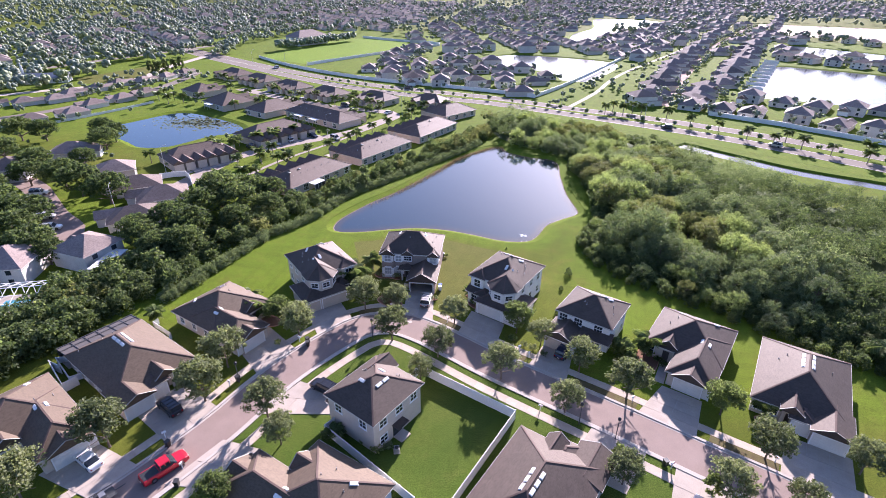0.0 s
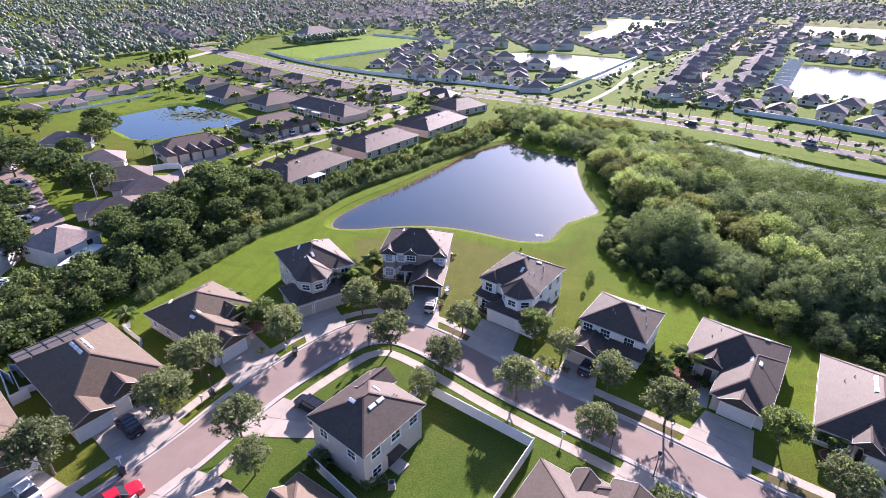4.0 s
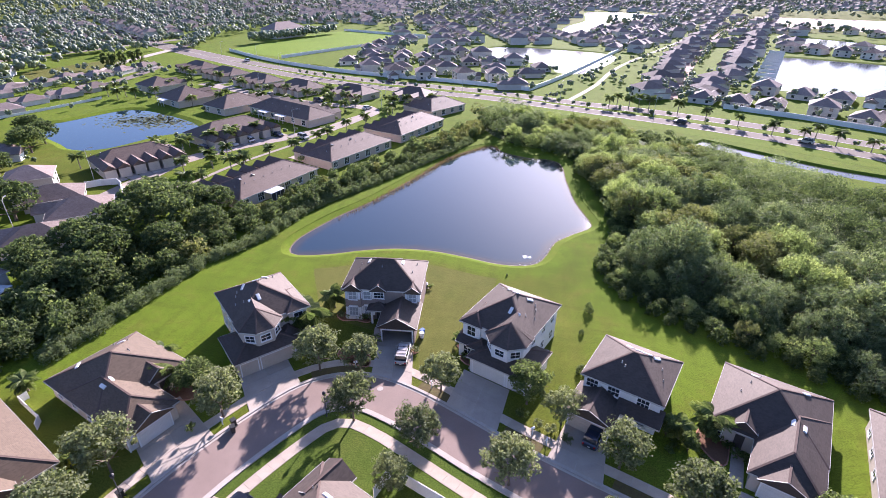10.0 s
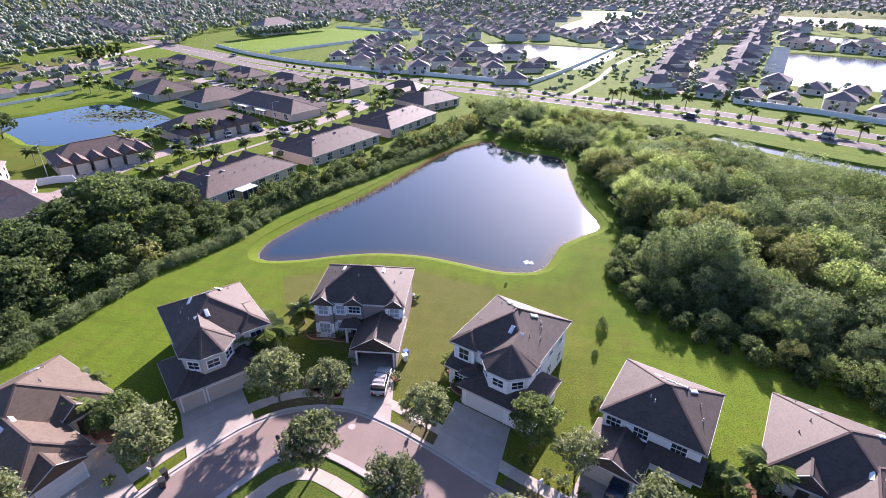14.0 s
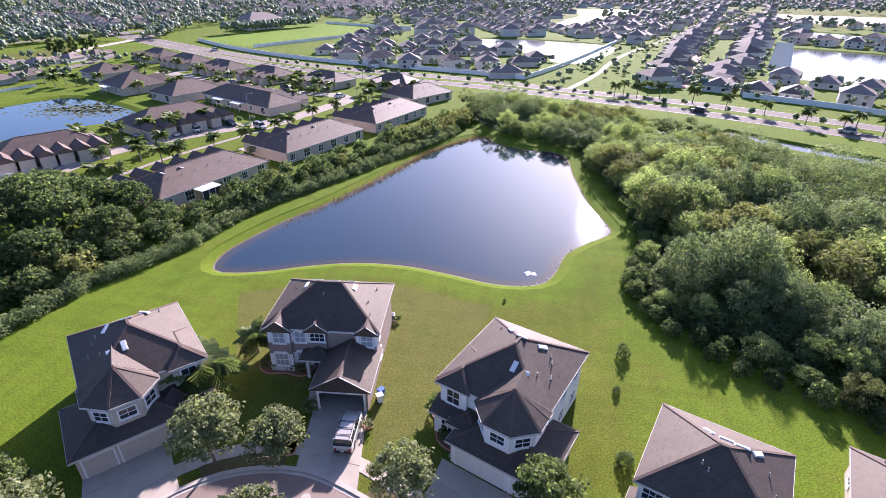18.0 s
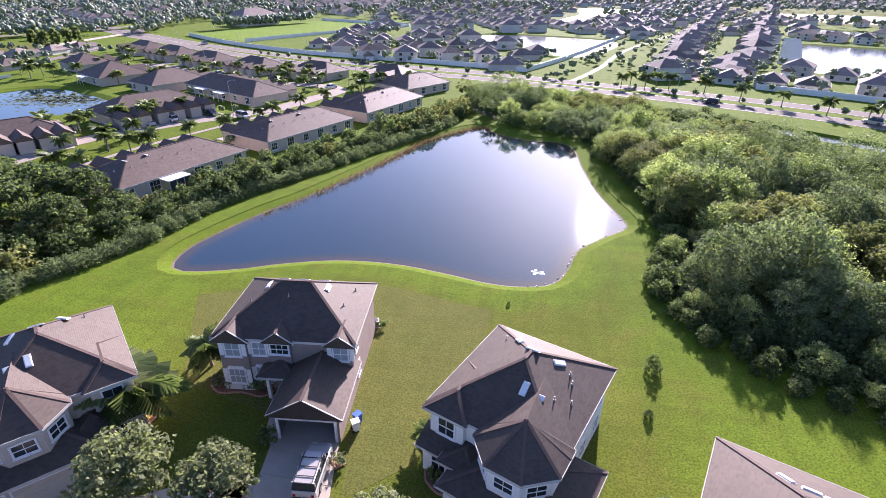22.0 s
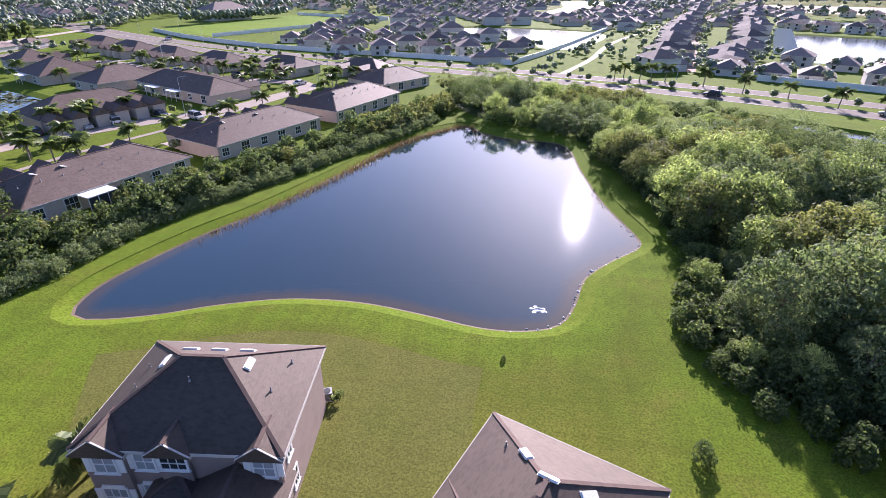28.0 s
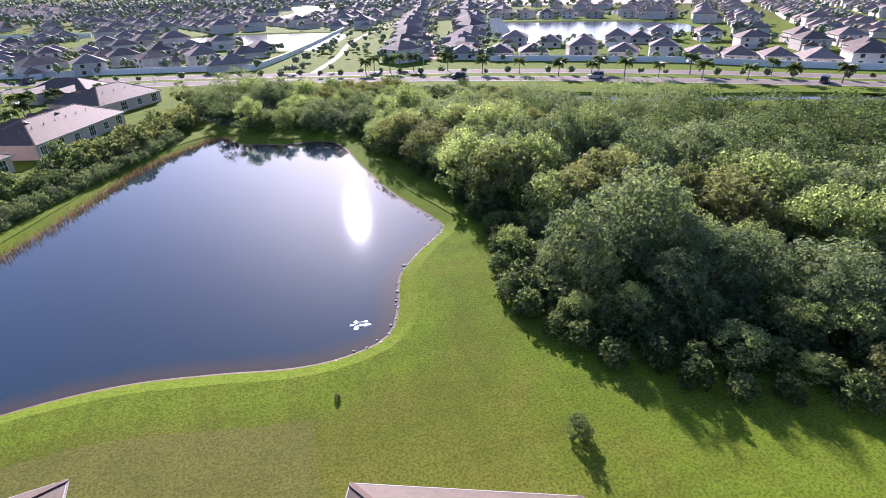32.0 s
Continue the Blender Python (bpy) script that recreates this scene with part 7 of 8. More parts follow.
part("patio_floor", boxes((0, 0.0, 0.0, 12.6, 3.6, 0.09)), M_CONC, cage)

# white pool cage far left
pool = thing("pool_cage", "white-framed pool screen cage beside an older house", "screen enclosure", pose(-76.5, 79.5, 0, 0, 0, 22))
for i in range(6):
    x = -5 + i * 2.0
    for y in (-4, 4):
        part("post", boxes((x - 0.05, y - 0.05, 0, x + 0.05, y + 0.05, 2.8)), M_VINYL, pool)
    for s in (-1, 1):
        part("rafter", boxes((-0.05, -2.1, -0.05, 0.05, 2.1, 0.05)), M_VINYL, pool, at=pose(x, s * 2, 3.4, s * -17))
for y, z in ((-4, 2.8), (4, 2.8), (0, 4.0), (-2, 3.4), (2, 3.4)):
    part("beam", boxes((-5.05, y - 0.05, z - 0.05, 5.05, y + 0.05, z + 0.05)), M_VINYL, pool)
part("deck", boxes((-5, -4, 0, 5, 4, 0.08)), M_CONC, pool, "pale pool deck")
part("pool_water", boxes((-3.4, -2, 0.06, 3.0, 2, 0.1)), M_POOL, pool, "turquoise pool water")


# ---------------------------------------------------------------- vehicles
def paint(name, col):
    return plain(name, col, 0.3, 0.2, 0.6)


def loft(sections):
    """A closed body from cross-sections (x, half width, z bottom, z top, shoulder)."""
    bm = bmesh.new()
    rings = []
    for x, w, z0, z1, sh in sections:
        prof = [(-w * 0.96, z0), (-w, z0 + (z1 - z0) * 0.35), (-w * sh, z1 - 0.04), (-w * sh * 0.9, z1), (w * sh * 0.9, z1), (w * sh, z1 - 0.04), (w, z0 + (z1 - z0) * 0.35), (w * 0.96, z0)]
        rings.append([bm.verts.new((x, y, z)) for y, z in prof])
    for a, b in zip(rings, rings[1:]):
        for i in range(8):
            bm.faces.new((a[i], b[i], b[(i + 1) % 8], a[(i + 1) % 8]))
    bm.faces.new(rings[0])
    bm.faces.new(rings[-1][::-1])
    bmesh.ops.recalc_face_normals(bm, faces=bm.faces[:])
    return bm


def wheel(root, x, y, r=0.34):
    bm = bmesh.new()
    tube(bm, [(0, -0.11, 0), (0, -0.09, 0), (0, 0.09, 0), (0, 0.11, 0)], [r * 0.9, r, r, r * 0.9], 16)
    w = part("wheel", bm, M_RUBBER, root, "black tyre", pose(x, y, r))
    bm = bmesh.new()
    tube(bm, [(0, -0.125, 0), (0, 0.125, 0)], [r * 0.58, r * 0.58], 12)
    part("rim", bm, M_CHROME, w, "bright alloy rim")


def car(label, category, x, y, rot, mat, kind="sedan", roof=None):
    root = thing(category.replace(" ", "_"), label, category, pose(x, y, 0.075, 0, 0, rot), "parked vehicles")
    if kind == "suv":
        L, W, body_top, top = 4.7, 0.93, 1.02, 1.78
        cabin = [(-2.2, 0.86, 1.0, 1.4, 0.9), (-2.05, 0.88, 1.0, 1.74, 0.88), (0.2, 0.88, 1.0, 1.78, 0.86), (0.55, 0.87, 1.0, 1.7, 0.86), (1.2, 0.86, 1.0, 1.06, 0.92)]
    elif kind == "pickup":
        L, W, body_top, top = 5.8, 0.98, 1.05, 1.85
        cabin = [(-0.75, 0.9, 1.0, 1.5, 0.9), (-0.6, 0.9, 1.0, 1.8, 0.86), (0.55, 0.9, 1.0, 1.84, 0.84), (1.35, 0.9, 1.0, 1.1, 0.92)]
    else:
        L, W, body_top, top = 4.6, 0.9, 0.92, 1.45
        cabin = [(-1.7, 0.82, 0.88, 0.98, 0.92), (-1.0, 0.82, 0.88, 1.4, 0.84), (0.2, 0.82, 0.88, 1.45, 0.82), (1.05, 0.82, 0.88, 0.96, 0.92)]
    h = L / 2
    part("body", loft([(-h, W * 0.86, 0.42, body_top * 0.86, 0.9), (-h + 0.12, W, 0.26, body_top, 0.95), (-h * 0.4, W, 0.22, body_top, 0.96), (h * 0.35, W, 0.22, body_top, 0.96), (h - 0.5, W, 0.24, body_top * 0.94, 0.94),
                       (h - 0.08, W * 0.9, 0.3, body_top * 0.8, 0.9), (h, W * 0.8, 0.4, body_top * 0.7, 0.88)]), mat, root)
    cab = part("glasshouse", loft(cabin), M_GLASS, root, "dark tinted windows")
    xs = [c[0] for c in cabin if c[3] > top - 0.15]
    part("roof_panel", loft([(xs[0] - 0.05, 0.76, top - 0.07, top + 0.015, 0.95), (xs[-1] + 0.12, 0.74, top - 0.08, top + 0.02, 0.95)]), roof or mat, root)
    for s in (-1, 1):
        for cx in (xs[0] + 0.02, (xs[0] + xs[-1]) / 2, xs[-1]):
            part("pillar", boxes((cx - 0.05, s * 0.8 - 0.05, body_top - 0.05, cx + 0.05, s * 0.8 + 0.05, top - 0.04)), mat, root)
        part("headlight", boxes((h - 0.16, s * W * 0.62 - 0.16, body_top * 0.62, h - 0.02, s * W * 0.62 + 0.16, body_top * 0.8)), M_LAMP, root)
        part("tail_light", boxes((-h - 0.01, s * W * 0.72 - 0.1, body_top * 0.6, -h + 0.1, s * W * 0.72 + 0.1, body_top * 0.85)), M_TAIL, root)
        part("mirror", boxes((0.75, s * (W + 0.02), body_top, 0.95, s * (W + 0.2), body_top + 0.16)), mat, root)
        if kind == "suv":
            part("roof_rail", boxes((xs[0], s * 0.66 - 0.02, top + 0.02, xs[-1], s * 0.66 + 0.02, top + 0.08)), M_DARK, root)
        for wx in (-h * 0.58, h * 0.6):
            wheel(root, wx, s * (W - 0.1), 0.38 if kind != "sedan" else 0.33)
    if kind == "suv":
        for k in range(3):
            part("crossbar", boxes((-1.6 + k * 0.8, -0.66, top + 0.05, -1.55 + k * 0.8, 0.66, top + 0.09)), M_DARK, root)
    part("bumper", boxes((-h - 0.06, -W * 0.85, 0.36, -h + 0.06, W * 0.85, 0.58)), M_DARK if kind != "sedan" else mat, root)
    part("number_plate", boxes((-h - 0.075, -0.16, 0.5, -h - 0.055, 0.16, 0.62)), M_TRIM, root)
    if kind == "pickup":
        part("load_bed", boxes((-2.75, -0.78, body_top + 0.002, -0.85, 0.78, body_top + 0.02)), M_DARK, root, "dark open load bed")
    return root


silver, red, black, white_p, navy = paint("silver beige paint", (0.5, 0.47, 0.43)), paint("bright red paint", (0.55, 0.012, 0.03)), paint("near-black paint", (0.012, 0.012, 0.016)), paint("white paint", (0.78, 0.78, 0.78)), paint("dark blue paint", (0.02, 0.03, 0.06))
car("silver estate car with roof bars on a shaded driveway", "car", -0.2, 97.6, 95, silver, "suv", paint("pale beige roof paint", (0.46, 0.41, 0.37)))
truck = car("bright red pickup truck parked at the kerb", "pickup truck", -24.0, 52.5, 61, red, "pickup")
car("near-black people carrier on a driveway", "car", -30.4, 61.9, 156, black, "suv")
car("white small car on a shaded driveway", "car", -34.6, 51.4, 160, white_p, "sedan")
car("black car nosed up to the corner house", "car", -9.9, 70.6, 160, black, "suv")
car("dark car in the shade of a driveway", "car", 26.4, 87.6, 66, navy, "suv")
car("dark car on a dappled driveway", "car", 29.8, 65.8, 66, black, "sedan")
car("dark blue car on a pale driveway", "car", 42.2, 60.6, 66, navy, "sedan")
rc = random.Random(3)
for i, (x, y) in enumerate(((-95.7, 163.5), (-93.4, 168.4), (-89.6, 170.4), (-91.8, 174.2), (-86.4, 181), (-80, 187.5), (-77.2, 192.4), (-71, 200.5), (-61, 199), (-53.5, 244), (-78, 252), (-104, 260))):
    car(("white car parked outside a terrace", "dark car parked outside a terrace", "silver car parked outside a terrace")[i % 3], "car", x, y, rc.choice((65, 150, 330)), (white_p, navy, silver)[i % 3], "sedan" if i % 2 else "suv")
for x, y, m in ((-99, 108.5, 0), (-112, 119, 1), (-122, 127, 0), (-106, 113.5, 2), (68, 246.5, 1), (-165, 348.5, 0), (-60, 302, 1), (104, 228.5, 2), (152, 195.5, 1)):
    car(("white car on the street", "dark car on the street", "silver car on the street")[m], "car", x, y, 145 if y > 200 else 30, (white_p, navy, silver)[m], "suv")

# trailer behind the pickup
trailer = thing("utility_trailer", "small open trailer loaded with garden tools behind a red pickup", "trailer", pose(-28.5, 46.9, 0.075, 0, 0, 61))
part("deck", boxes((-1.6, -0.8, 0.5, 1.6, 0.8, 0.58)), M_POLE, trailer)
for s in (-1, 1):
    part("side_rail", boxes((-1.6, s * 0.8 - 0.03, 0.9, 1.6, s * 0.8 + 0.03, 0.96)), M_POLE, trailer)
    for k in range(4):
        part("stake", boxes((-1.55 + k, s * 0.8 - 0.03, 0.58, -1.49 + k, s * 0.8 + 0.03, 0.92)), M_POLE, trailer)
    wheel(trailer, 0.0, s * 0.95, 0.3)
part("drawbar", boxes((1.6, -0.05, 0.48, 2.8, 0.05, 0.56)), M_POLE, trailer)
mower = thing("lawn_mower", "grey ride-on mower carried on a trailer", "lawn mower", pose(-28.6, 46.8, 0.655, 0, 0, 61))
part("chassis", boxes((-0.7, -0.4, 0.15, 0.7, 0.4, 0.5)), M_METAL, mower)
part("seat", boxes((-0.45, -0.25, 0.5, 0.0, 0.25, 0.75)), M_DARK, mower)
part("cutting_deck", boxes((-0.4, -0.55, 0.0, 0.4, 0.55, 0.16)), M_POLE, mower)


# ---------------------------------------------------------------- street furniture
def bin_thing(label, x, y, mat, s=1.0):
    root = thing("wheelie_bin", label, "wheelie bin", pose(x, y, 0.05, 0, 0, rt.uniform(0, 360)), "bins")
    bm = bmesh.new()
    box(bm, -0.26 * s, -0.28 * s, 0.0, 0.26 * s, 0.28 * s, 0.92 * s)
    for v in bm.verts:
        k = 0.84 if v.co.z < 0.1 else 1.08
        v.co.x *= k
        v.co.y *= k
    part("body", bm, mat, root)
    part("lid", boxes((-0.31 * s, -0.34 * s, 0.92 * s, 0.31 * s, 0.36 * s, 1.02 * s)), mat, root)
    for sx in (-1, 1):
        bm = bmesh.new()
        tube(bm, [(sx * 0.2 * s, 0.3 * s, 0.1), (sx * 0.28 * s, 0.3 * s, 0.1)], [0.1, 0.1], 10)
        part("wheel", bm, M_RUBBER, root)


for x, y, m, lab in ((-17.0, 80.0, M_DARK, "black wheeled bin at the kerb"), (-24.0, 69.6, M_DARK, "black wheeled bin beside a driveway"), (-26.2, 56.0, M_DARK, "black wheeled bin by the pavement"),
                     (-21.0, 50.8, M_DARK, "dark bin on a grass verge"), (1.4, 103.2, M_BLUE, "blue recycling bin beside the garage"), (1.5, 102.4, M_TRIM, "pale bin beside the garage"), (-17.5, 81.0, M_DARK, "black bin by the road edge"),
                     (39.6, 67.2, M_DARK, "dark bin near a driveway")):
    bin_thing(lab, x, y, m)


def mailbox(x, y):
    root = thing("mailbox", "white post-mounted mailbox on the verge", "mailbox", pose(x, y, 0, 0, 0, rt.uniform(0, 360)), "mailboxes")
    part("post", boxes((-0.05, -0.05, 0, 0.05, 0.05, 1.05)), M_TRIM, root)
    part("crossarm", boxes((-0.04, -0.3, 0.92, 0.04, 0.3, 1.0)), M_TRIM, root)
    bm = bmesh.new()
    tube(bm, [(0, -0.26, 1.14), (0, 0.26, 1.14)], [0.13, 0.13], 10)
    part("box", bm, M_TRIM, root)
    part("flag", boxes((0.13, 0.05, 1.12, 0.15, 0.2, 1.3)), M_TAIL, root)


for x, y in ((-18.9, 80.8), (-24.6, 68.2), (-27.6, 57.2), (18.9, 86.6), (20.6, 85.2), (36.6, 78.2), (40.3, 66.8), (23.0, 73.4), (54.0, 70.8), (-22.0, 53.2), (5.2, 92.0), (-6.2, 94.0)):
    mailbox(x, y)


def street_lamp(x, y, h, label, turn=0.0, mat=None):
    root = thing("street_lamp", label, "street lamp", pose(x, y, 0, 0, 0, turn), "street lamps")
    bm = bmesh.new()
    tube(bm, [(0, 0, 0), (0, 0, 0.6), (0, 0, h)], [0.11, 0.07, 0.05], 8)
    part("pole", bm, mat or M_POLE, root)
    if h > 5:
        bm = bmesh.new()
        tube(bm, [(0, 0, h - 0.2), (0.6, 0, h + 0.15), (1.6, 0, h + 0.2)], [0.05, 0.045, 0.04], 6)
        part("arm", bm, mat or M_POLE, root)
        part("lamp_head", boxes((1.3, -0.14, h + 0.1, 2.0, 0.14, h + 0.24)), M_METAL, root)
    else:
        bm = bmesh.new()
        tube(bm, [(0, 0, h), (0, 0, h + 0.1), (0, 0, h + 0.42), (0, 0, h + 0.6)], [0.09, 0.2, 0.24, 0.05], 8)
        part("lantern", bm, M_DARK, root, "dark lantern")


for x, y in ((-6.8, 84.6), (28.6, 72.0), (33.5, 70.3), (-23.6, 69.3)):
    street_lamp(x, y, 3.6, "dark post lantern beside the pavement")
for x, y, a in ((-65, 201, 30), (-98, 150, 60), (-46, 240, 30), (-88, 118, 120), (-20, 281, 250), (24, 272, 70), (-85, 300, 250), (-130, 322, 60), (-52, 266, 30), (-110, 262, 0), (-190, 362, 60), (60, 256, 60), (-160, 352, 60)):
    street_lamp(x, y, 9.0, "tall concrete street lamp", a, M_CONCPOLE)

# drain covers
for x, y, r in ((-1.6, 90.6, 0.42), (-24.4, 52.4, 0.35)):
    bm = bmesh.new()
    tube(bm, [(0, 0, 0.0), (0, 0, 0.046)], [r, r], 18)
    ob = part("manhole_cover", bm, M_KERB, at=pose(x, y, 0))
    tagged(ob, "pale round manhole cover in the asphalt", "manhole cover")


# ---------------------------------------------------------------- garden beds, shrubs and saplings
def bed(label, pts, mat=None, z=0.05):
    loop = closed_curve(pts, 0.6)
    ob = part("flower_bed", slab_mesh("flower_bed", [(p.x, p.y) for p in loop], z, 0.06, mat or M_MULCH))
    tagged(ob, label, "flower bed")
    n = len(loop)
    o, i = grown(loop, 0.14), loop
    v = [(p.x, p.y, zz) for zz in (0.0, z + 0.07) for ln in (o, i) for p in ln]
    f = []
    for k in range(n):
        j = (k + 1) % n
        f += [(k, j, 2 * n + j, 2 * n + k), (2 * n + k, 2 * n + j, 3 * n + j, 3 * n + k), (3 * n + k, 3 * n + j, n + j, n + k)]
    part("edging", mesh_of("edging", v, f, M_BRICK), parent=ob, label="terracotta edging")


bed("red mulch bed below the front windows", [(-13.4, 105.6), (-12.0, 104.4), (-10.0, 104.8), (-8.0, 104.6), (-7.2, 105.6), (-8.6, 106.3), (-12.2, 106.4)])
bed("mulch bed with yellow plants beside a beige house", [(-18.6, 99.4), (-16.4, 99.0), (-15.6, 101.0), (-17.0, 102.2), (-18.8, 101.4)])
bed("wide mulch bed along the white house", [(8.6, 102.6), (8.0, 99.4), (8.6, 98.2), (9.8, 97.6), (10.9, 98.6), (11.2, 100.6), (10.8, 102.6)])
bed("mulch bed under a feathery palm", [(-30.2, 84.6), (-28.4, 86.6), (-26.2, 86.4), (-24.6, 84.8), (-26.4, 83.6), (-28.6, 84.0)])
bed("round brick ring round a young tree", [(7.1, 101.6), (7.8, 102.3), (8.5, 101.6), (7.8, 100.9)])
bed("round brick ring round a potted shrub", [(0.7, 99.0), (1.2, 99.5), (1.7, 99.0), (1.2, 98.5)])
bed("dark mulch verge beside the driveway", [(-8.6, 98.4), (-5.6, 97.4), (-4.6, 94.6), (-7.6, 94.8), (-9.8, 96.4)])
bed("mulch bed in front of a porch", [(38.6, 90.2), (40.2, 92.2), (42.2, 91.0), (41.6, 88.0), (40.6, 86.2), (39.2, 87.6)])
bed("mulch bed by the double garage", [(54.6, 79.4), (57.0, 77.6), (56.6, 76.4), (53.8, 78.0)])
bush_kinds = tree_kinds(2, 140, 0.2, 0.62, 0.5, 16, 320, 0.1, M_LEAF, 0.03, 0.42) + tree_kinds(1, 144, 0.15, 0.5, 0.35, 14, 260, 0.1, M_FLOWER, 0.03, 0.42) + tree_kinds(1, 147, 0.2, 0.6, 0.45, 14, 300, 0.1, M_STREETLEAF, 0.03, 0.42)
rg = random.Random(9)
for x, y, k in ((-12.6, 105.4, 3), (-11.4, 105.2, 3), (-9.6, 105.4, 3), (-8.2, 105.3, 3), (-17.9, 100.2, 2), (-17.2, 101.1, 2), (-16.5, 100.0, 2), (9.2, 98.8, 0), (10.2, 97.6, 0), (10.6, 98.8, 3), (-7.0, 96.6, 0), (-6.2, 95.8, 3),
                (-8.2, 97.2, 3), (42.4, 87.6, 0), (43.6, 86.8, 0), (41.8, 89.0, 0), (55.0, 78.6, 0), (56.0, 77.6, 3), (-5.0, 99.8, 0), (1.2, 99.0, 3), (-0.6, 62.2, 0), (1.8, 61.0, 0), (3.2, 62.0, 3), (35.6, 88.0, 0), (36.4, 89.6, 0), (34.8, 87.0, 0),
                (38.6, 86.6, 0), (23.0, 86.2, 3), (19.6, 88.2, 3), (21.2, 87.4, 3), (17.6, 89.2, 0), (-31.0, 80.0, 3), (-29.6, 84.0, 0), (-26.6, 79.6, 0), (-22.2, 79.2, 0), (-32.4, 72.0, 2), (-3.8, 63.4, 0), (-4.4, 62.8, 0), (-0.1, 116.6, 0)):
    plant(bush_kinds, k, x, y, rg.uniform(0.8, 1.4), rg.uniform(0, 6.28), ("clipped green garden shrub in a bed", "", "yellow variegated plant in a mulch bed", "grey-green low garden shrub")[k], "garden shrubs", "shrub", "shrub")
for x, y, w, h, lab in ((27.1, 114.5, 0.36, 0.52, "young dark green conical tree alone on the lawn"), (25.7, 108.2, 0.2, 0.25, "small sapling on the lawn"), (25.3, 99.0, 0.4, 0.42, "leafy young tree at a house corner"), (12.9, 123.4, 0.12, 0.14, "tiny weed tuft in the lawn")):
    tagged(part("sapling", shrub_meshes[int(x) % 4], at=Matrix.Translation((x, y, 0)) @ Matrix.Diagonal((w, w, h, 1))), lab, "young tree", "lawn saplings")
tall_bush = tree_kinds(2, 170, 0.5, 1.1, 1.7, 26, 1300, 0.16, M_LEAF, 0.06, 0.34)
for x, y, s in ((37.0, 87.6, 1.0), (39.6, 89.8, 1.2), (34.9, 89.6, 1.1), (-5.6, 61.6, 0.7), (44.6, 64.0, 1.0), (33.6, 66.6, 1.0)):
    plant(tall_bush, 0, x, y, s, rg.uniform(0, 6), "upright dark green shrub beside a house", "tall shrubs", "shrub", "shrub")
for k, (x, y) in enumerate(((-218.5, 296.4), (-214.2, 297.4), (-215.8, 305.4), (-213.2, 310.4), (-211.7, 315.2), (-219, 302))):
    plant(tall_bush, k, x, y, 1.9, rg.uniform(0, 6), "tall dark cypress in a row", "cypresses", sz=3.4)

# air conditioner beside the grey-brown house
for x, y, lab in ((-0.95, 116.65, "grey air-conditioning unit beside a house wall"), (4.4, 61.8, "grey air-conditioning unit by the corner house")):
    ac = thing("air_conditioner", lab, "air conditioner", pose(x, y, 0, 0, 0, 20), "air conditioners")
    part("plinth", boxes((-0.45, -0.45, 0, 0.45, 0.45, 0.08)), M_CONC, ac)
    part("casing", boxes((-0.37, -0.37, 0.08, 0.37, 0.37, 0.82)), M_METAL, ac)
    bm = bmesh.new()
    tube(bm, [(0, 0, 0.82), (0, 0, 0.86)], [0.3, 0.28], 14)
    part("fan_grille", bm, M_DARK, ac)

# pale stones and driftwood along the shore, and lily pads
shore_loop = water_loops[0][1]
rs = random.Random(17)
rock_bm = bmesh.new()
bmesh.ops.create_icosphere(rock_bm, subdivisions=1, radius=0.22)
for v in rock_bm.verts:
    v.co = Vector((v.co.x * rs.uniform(0.7, 1.3), v.co.y * rs.uniform(0.7, 1.3), v.co.z * rs.uniform(0.45, 0.7)))
rock_me = bpy.data.meshes.new("shore_stone")
rock_bm.to_mesh(rock_me)
rock_bm.free()
rock_me.materials.append(M_ROCK)
n_rock = 0
for p in shore_loop:
    east = p.x > 12 and p.y < 156
    for _ in range(3 if east else 0):
        if rs.random() < 0.75:
            ob = part("shore_stone", rock_me, at=pose(p.x + rs.uniform(0.1, 0.8), p.y + rs.uniform(-0.8, 0.0), WATER + 0.06, 0, 0, rs.uniform(0, 360)) @ Matrix.Diagonal((*(rs.uniform(0.3, 0.75),) * 3, 1)))
            tagged(ob, "pale stone at the water's edge", "stone", "shore stones")
            n_rock += 1
reed_rng, reeds = np.random.default_rng(41), []
for p, q in zip(shore_loop, grown(shore_loop, 1.0)):
    if not (p.x < 3 and 140 < p.y < 205):
        continue
    out = (q - p).normalized()
    for _ in range(46):
        if reed_rng.random() > min(1.0, (p.y - 138) / 25):
            continue
        w = reed_rng.uniform(-0.5, 0.75)
        x, y, h = p.x + out.x * w + reed_rng.normal() * 0.5, p.y + out.y * w + reed_rng.normal() * 0.5, reed_rng.uniform(0.3, 0.85)
        a, r, lx, ly = reed_rng.random() * math.tau, 0.035, reed_rng.normal() * 0.16, reed_rng.normal() * 0.16
        dx, dy = math.cos(a) * r, math.sin(a) * r
        reeds += [(x - dx, y - dy, WATER), (x + dx, y + dy, WATER), (x + dx * 0.4 + lx, y + dy * 0.4 + ly, WATER + h), (x - dx * 0.4 + lx, y - dy * 0.4 + ly, WATER + h)]
tagged(part("shore_reeds", quads_mesh("shore_reeds", np.array(reeds), leaf_material("dry brown reeds", [(0.0, (0.13, 0.085, 0.045)), (0.6, (0.22, 0.15, 0.08)), (1.0, (0.26, 0.24, 0.09))], 0.3))), "dry brown reeds at the foot of the bank", "reeds", kind="stuff")
heap = thing("floating_debris", "pale floating debris near the bank", "debris", pose(16.2, 132.6, WATER + 0.01))
part("branch", tube(bmesh.new(), [(-0.6, 0, 0.0), (0, 0.2, 0.12), (0.7, 0.1, 0.02)], [0.05, 0.06, 0.03], 6), M_ROCK, heap)
foam = bmesh.new()
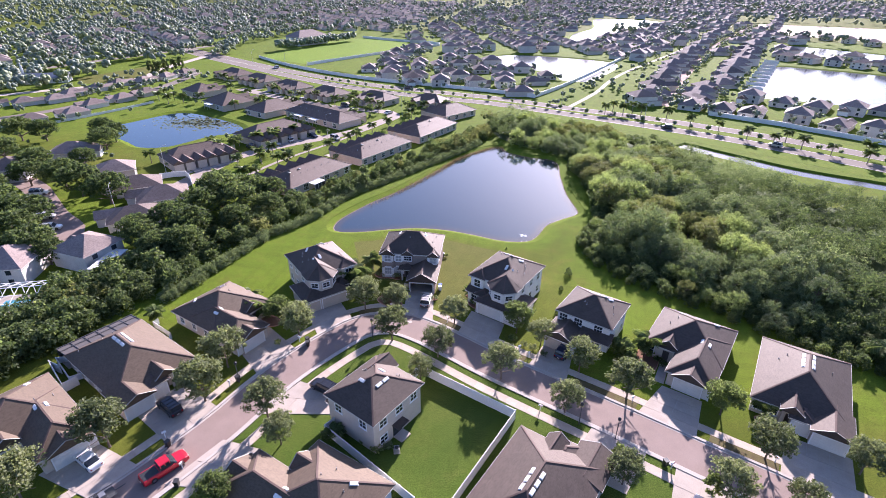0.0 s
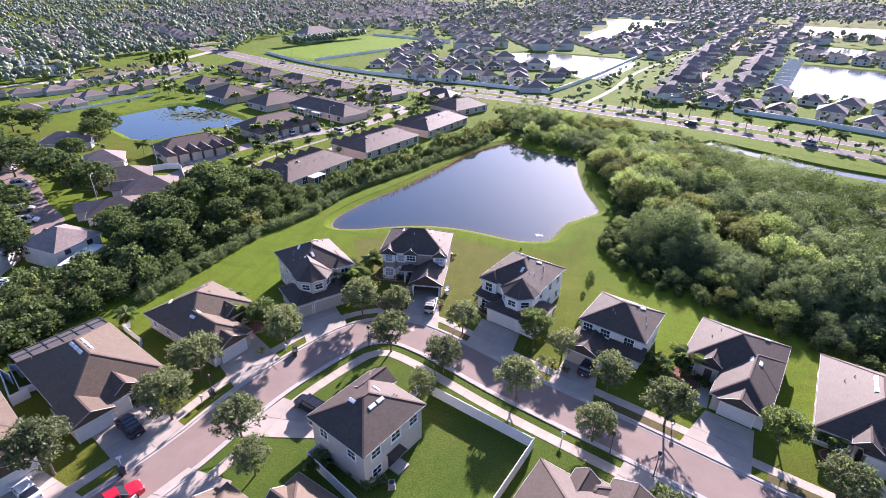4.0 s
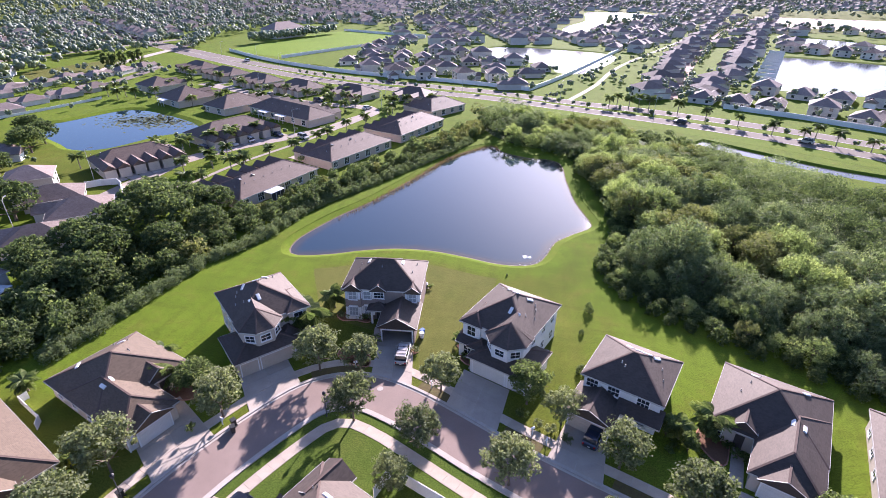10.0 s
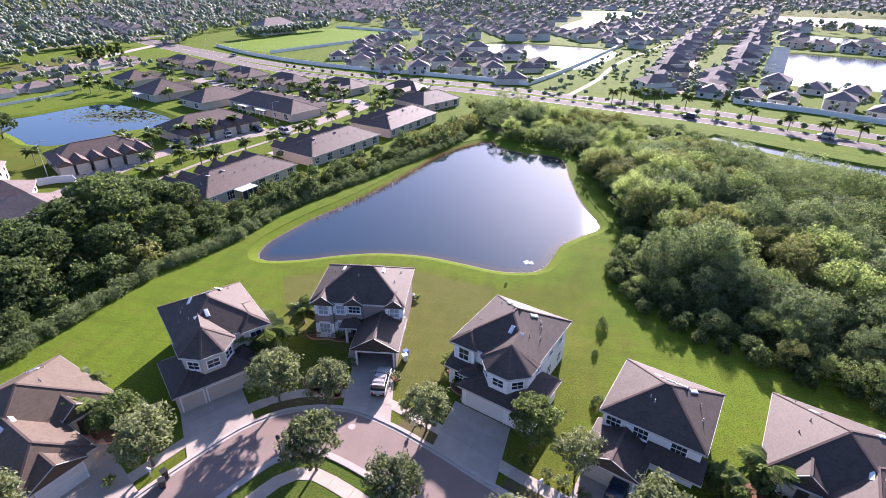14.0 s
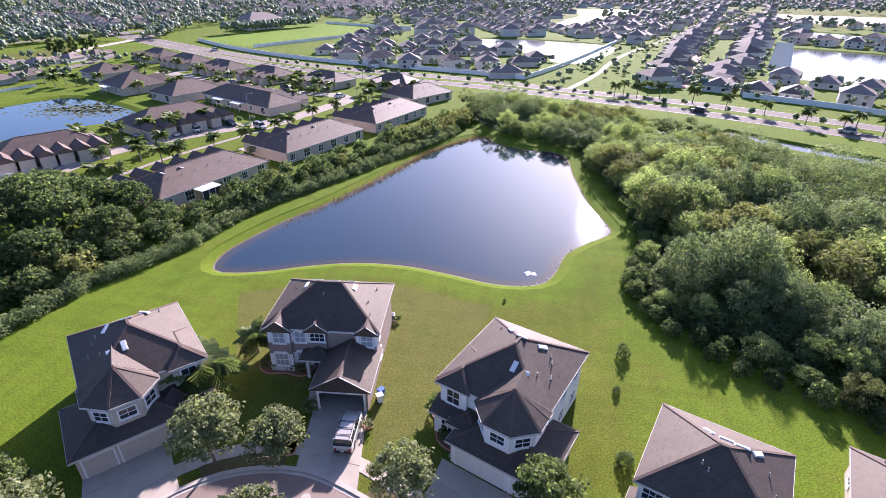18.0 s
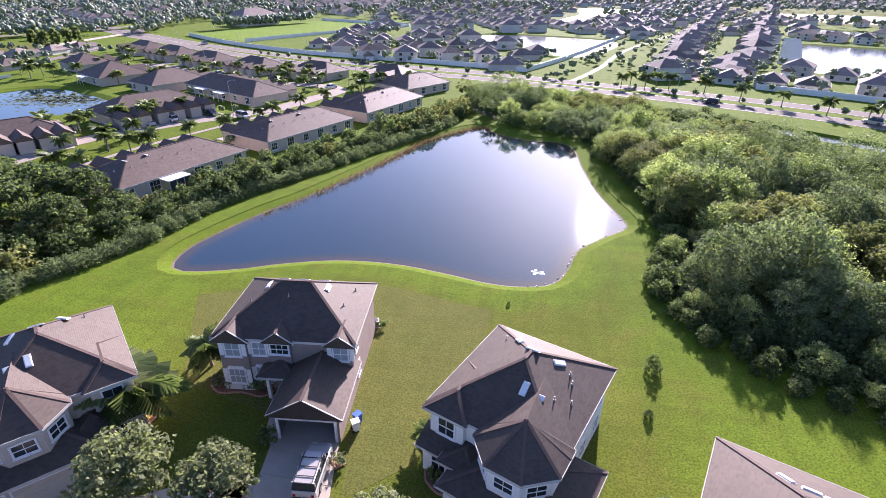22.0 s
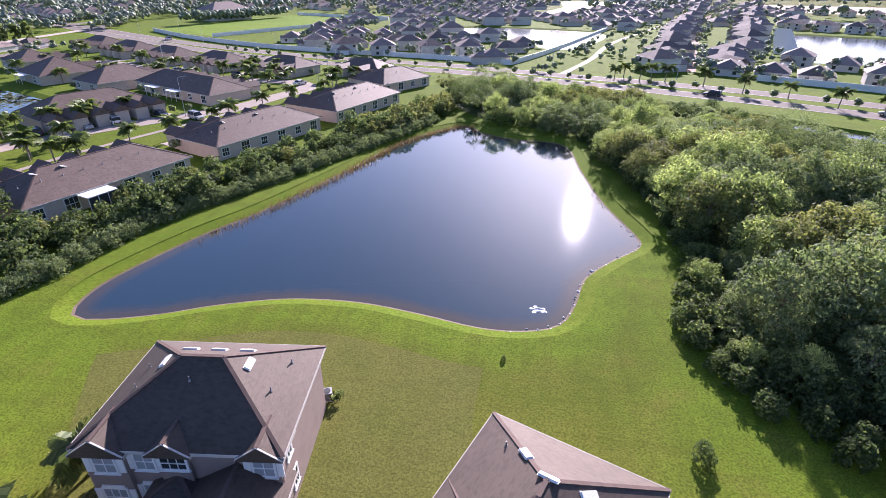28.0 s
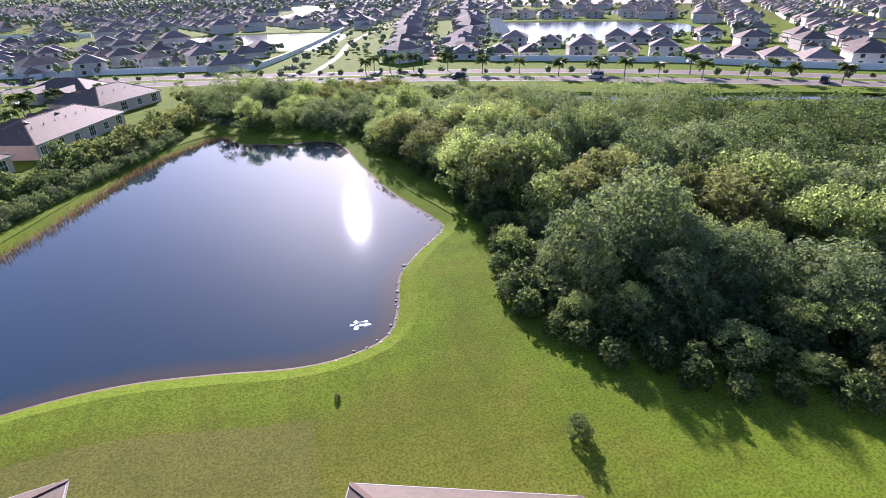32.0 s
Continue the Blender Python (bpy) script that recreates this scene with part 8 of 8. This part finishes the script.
for k in range(26):
    fa, fr, fs_ = rs.uniform(0, 6.28), 0.95 * k / 26, rs.uniform(0.12, 0.28)
    tube(foam, [(fr * math.cos(fa), fr * 0.7 * math.sin(fa), -0.01), (fr * math.cos(fa), fr * 0.7 * math.sin(fa), rs.uniform(0.02, 0.07))], [fs_, fs_ * 0.7], 7)
part("foam", foam, M_TRIM, heap, "patchy white foam")
lv = []
for k in range(900):
    x, y = rs.gauss(-127, 9), rs.gauss(212, 5)
    if inside(x, y, [(p.x, p.y) for p in water_loops[1][1]]):
        r = rs.uniform(0.3, 0.7)
        lv += [(x - r, y, WATER + 0.02), (x, y - r, WATER + 0.02), (x + r, y, WATER + 0.02), (x, y + r, WATER + 0.02)]
tagged(part("water_lilies", quads_mesh("water_lilies", np.array(lv), M_PAD)), "patches of floating lily pads", "water plants", kind="stuff")


lean_to = thing("lean_to_patio", "pale flat lean-to roof behind a white house", "patio", pose(-70.6, 90.5, 0, 0, 0, 100))
part("patio_roof", boxes((0, -3.2, 2.4, 9.0, 0.3, 2.52)), M_VINYL, lean_to, "white metal patio roof")
for cx in (0.1, 3.0, 6.0, 8.8):
    part("post", boxes((cx, -3.1, 0, cx + 0.1, -3.0, 2.4)), M_VINYL, lean_to)


# garden paths from the driveways to the porches
def garden_path(label, a, b, c, d):
    root = tagged(part("garden_path", slab_mesh("garden_path", [a, b, c, d], 0.05, 0.05, M_KERB)), label, "path", kind="structure")
    A, B, C, D = (Vector(p) for p in (a, b, c, d))
    n = max(2, round((A - D).length / 1.4))
    for k in range(n):
        u, v = (k + 0.015) / n, (k + 0.985) / n
        q = [A.lerp(D, u), B.lerp(C, u), B.lerp(C, v), A.lerp(D, v)]
        part("slab", slab_mesh("slab", [(p.x, p.y) for p in q], 0.07, 0.03, M_CONC), parent=root)


garden_path("concrete path from a driveway to a grey-brown house's porch", (-6.4, 103.6), (-5.2, 103.4), (-4.3, 99.8), (-5.6, 99.8))
garden_path("concrete path to a cream house's arched porch", (-29.6, 83.6), (-28.8, 84.3), (-24.4, 81.4), (-25.2, 80.0))
garden_path("long concrete path to a beige house's porch", (42.7, 90.2), (43.9, 89.7), (41.9, 83.4), (40.5, 83.9))
garden_path("short concrete path to a white house's porch", (10.0, 99.0), (11.2, 98.8), (11.0, 96.2), (9.5, 96.9))
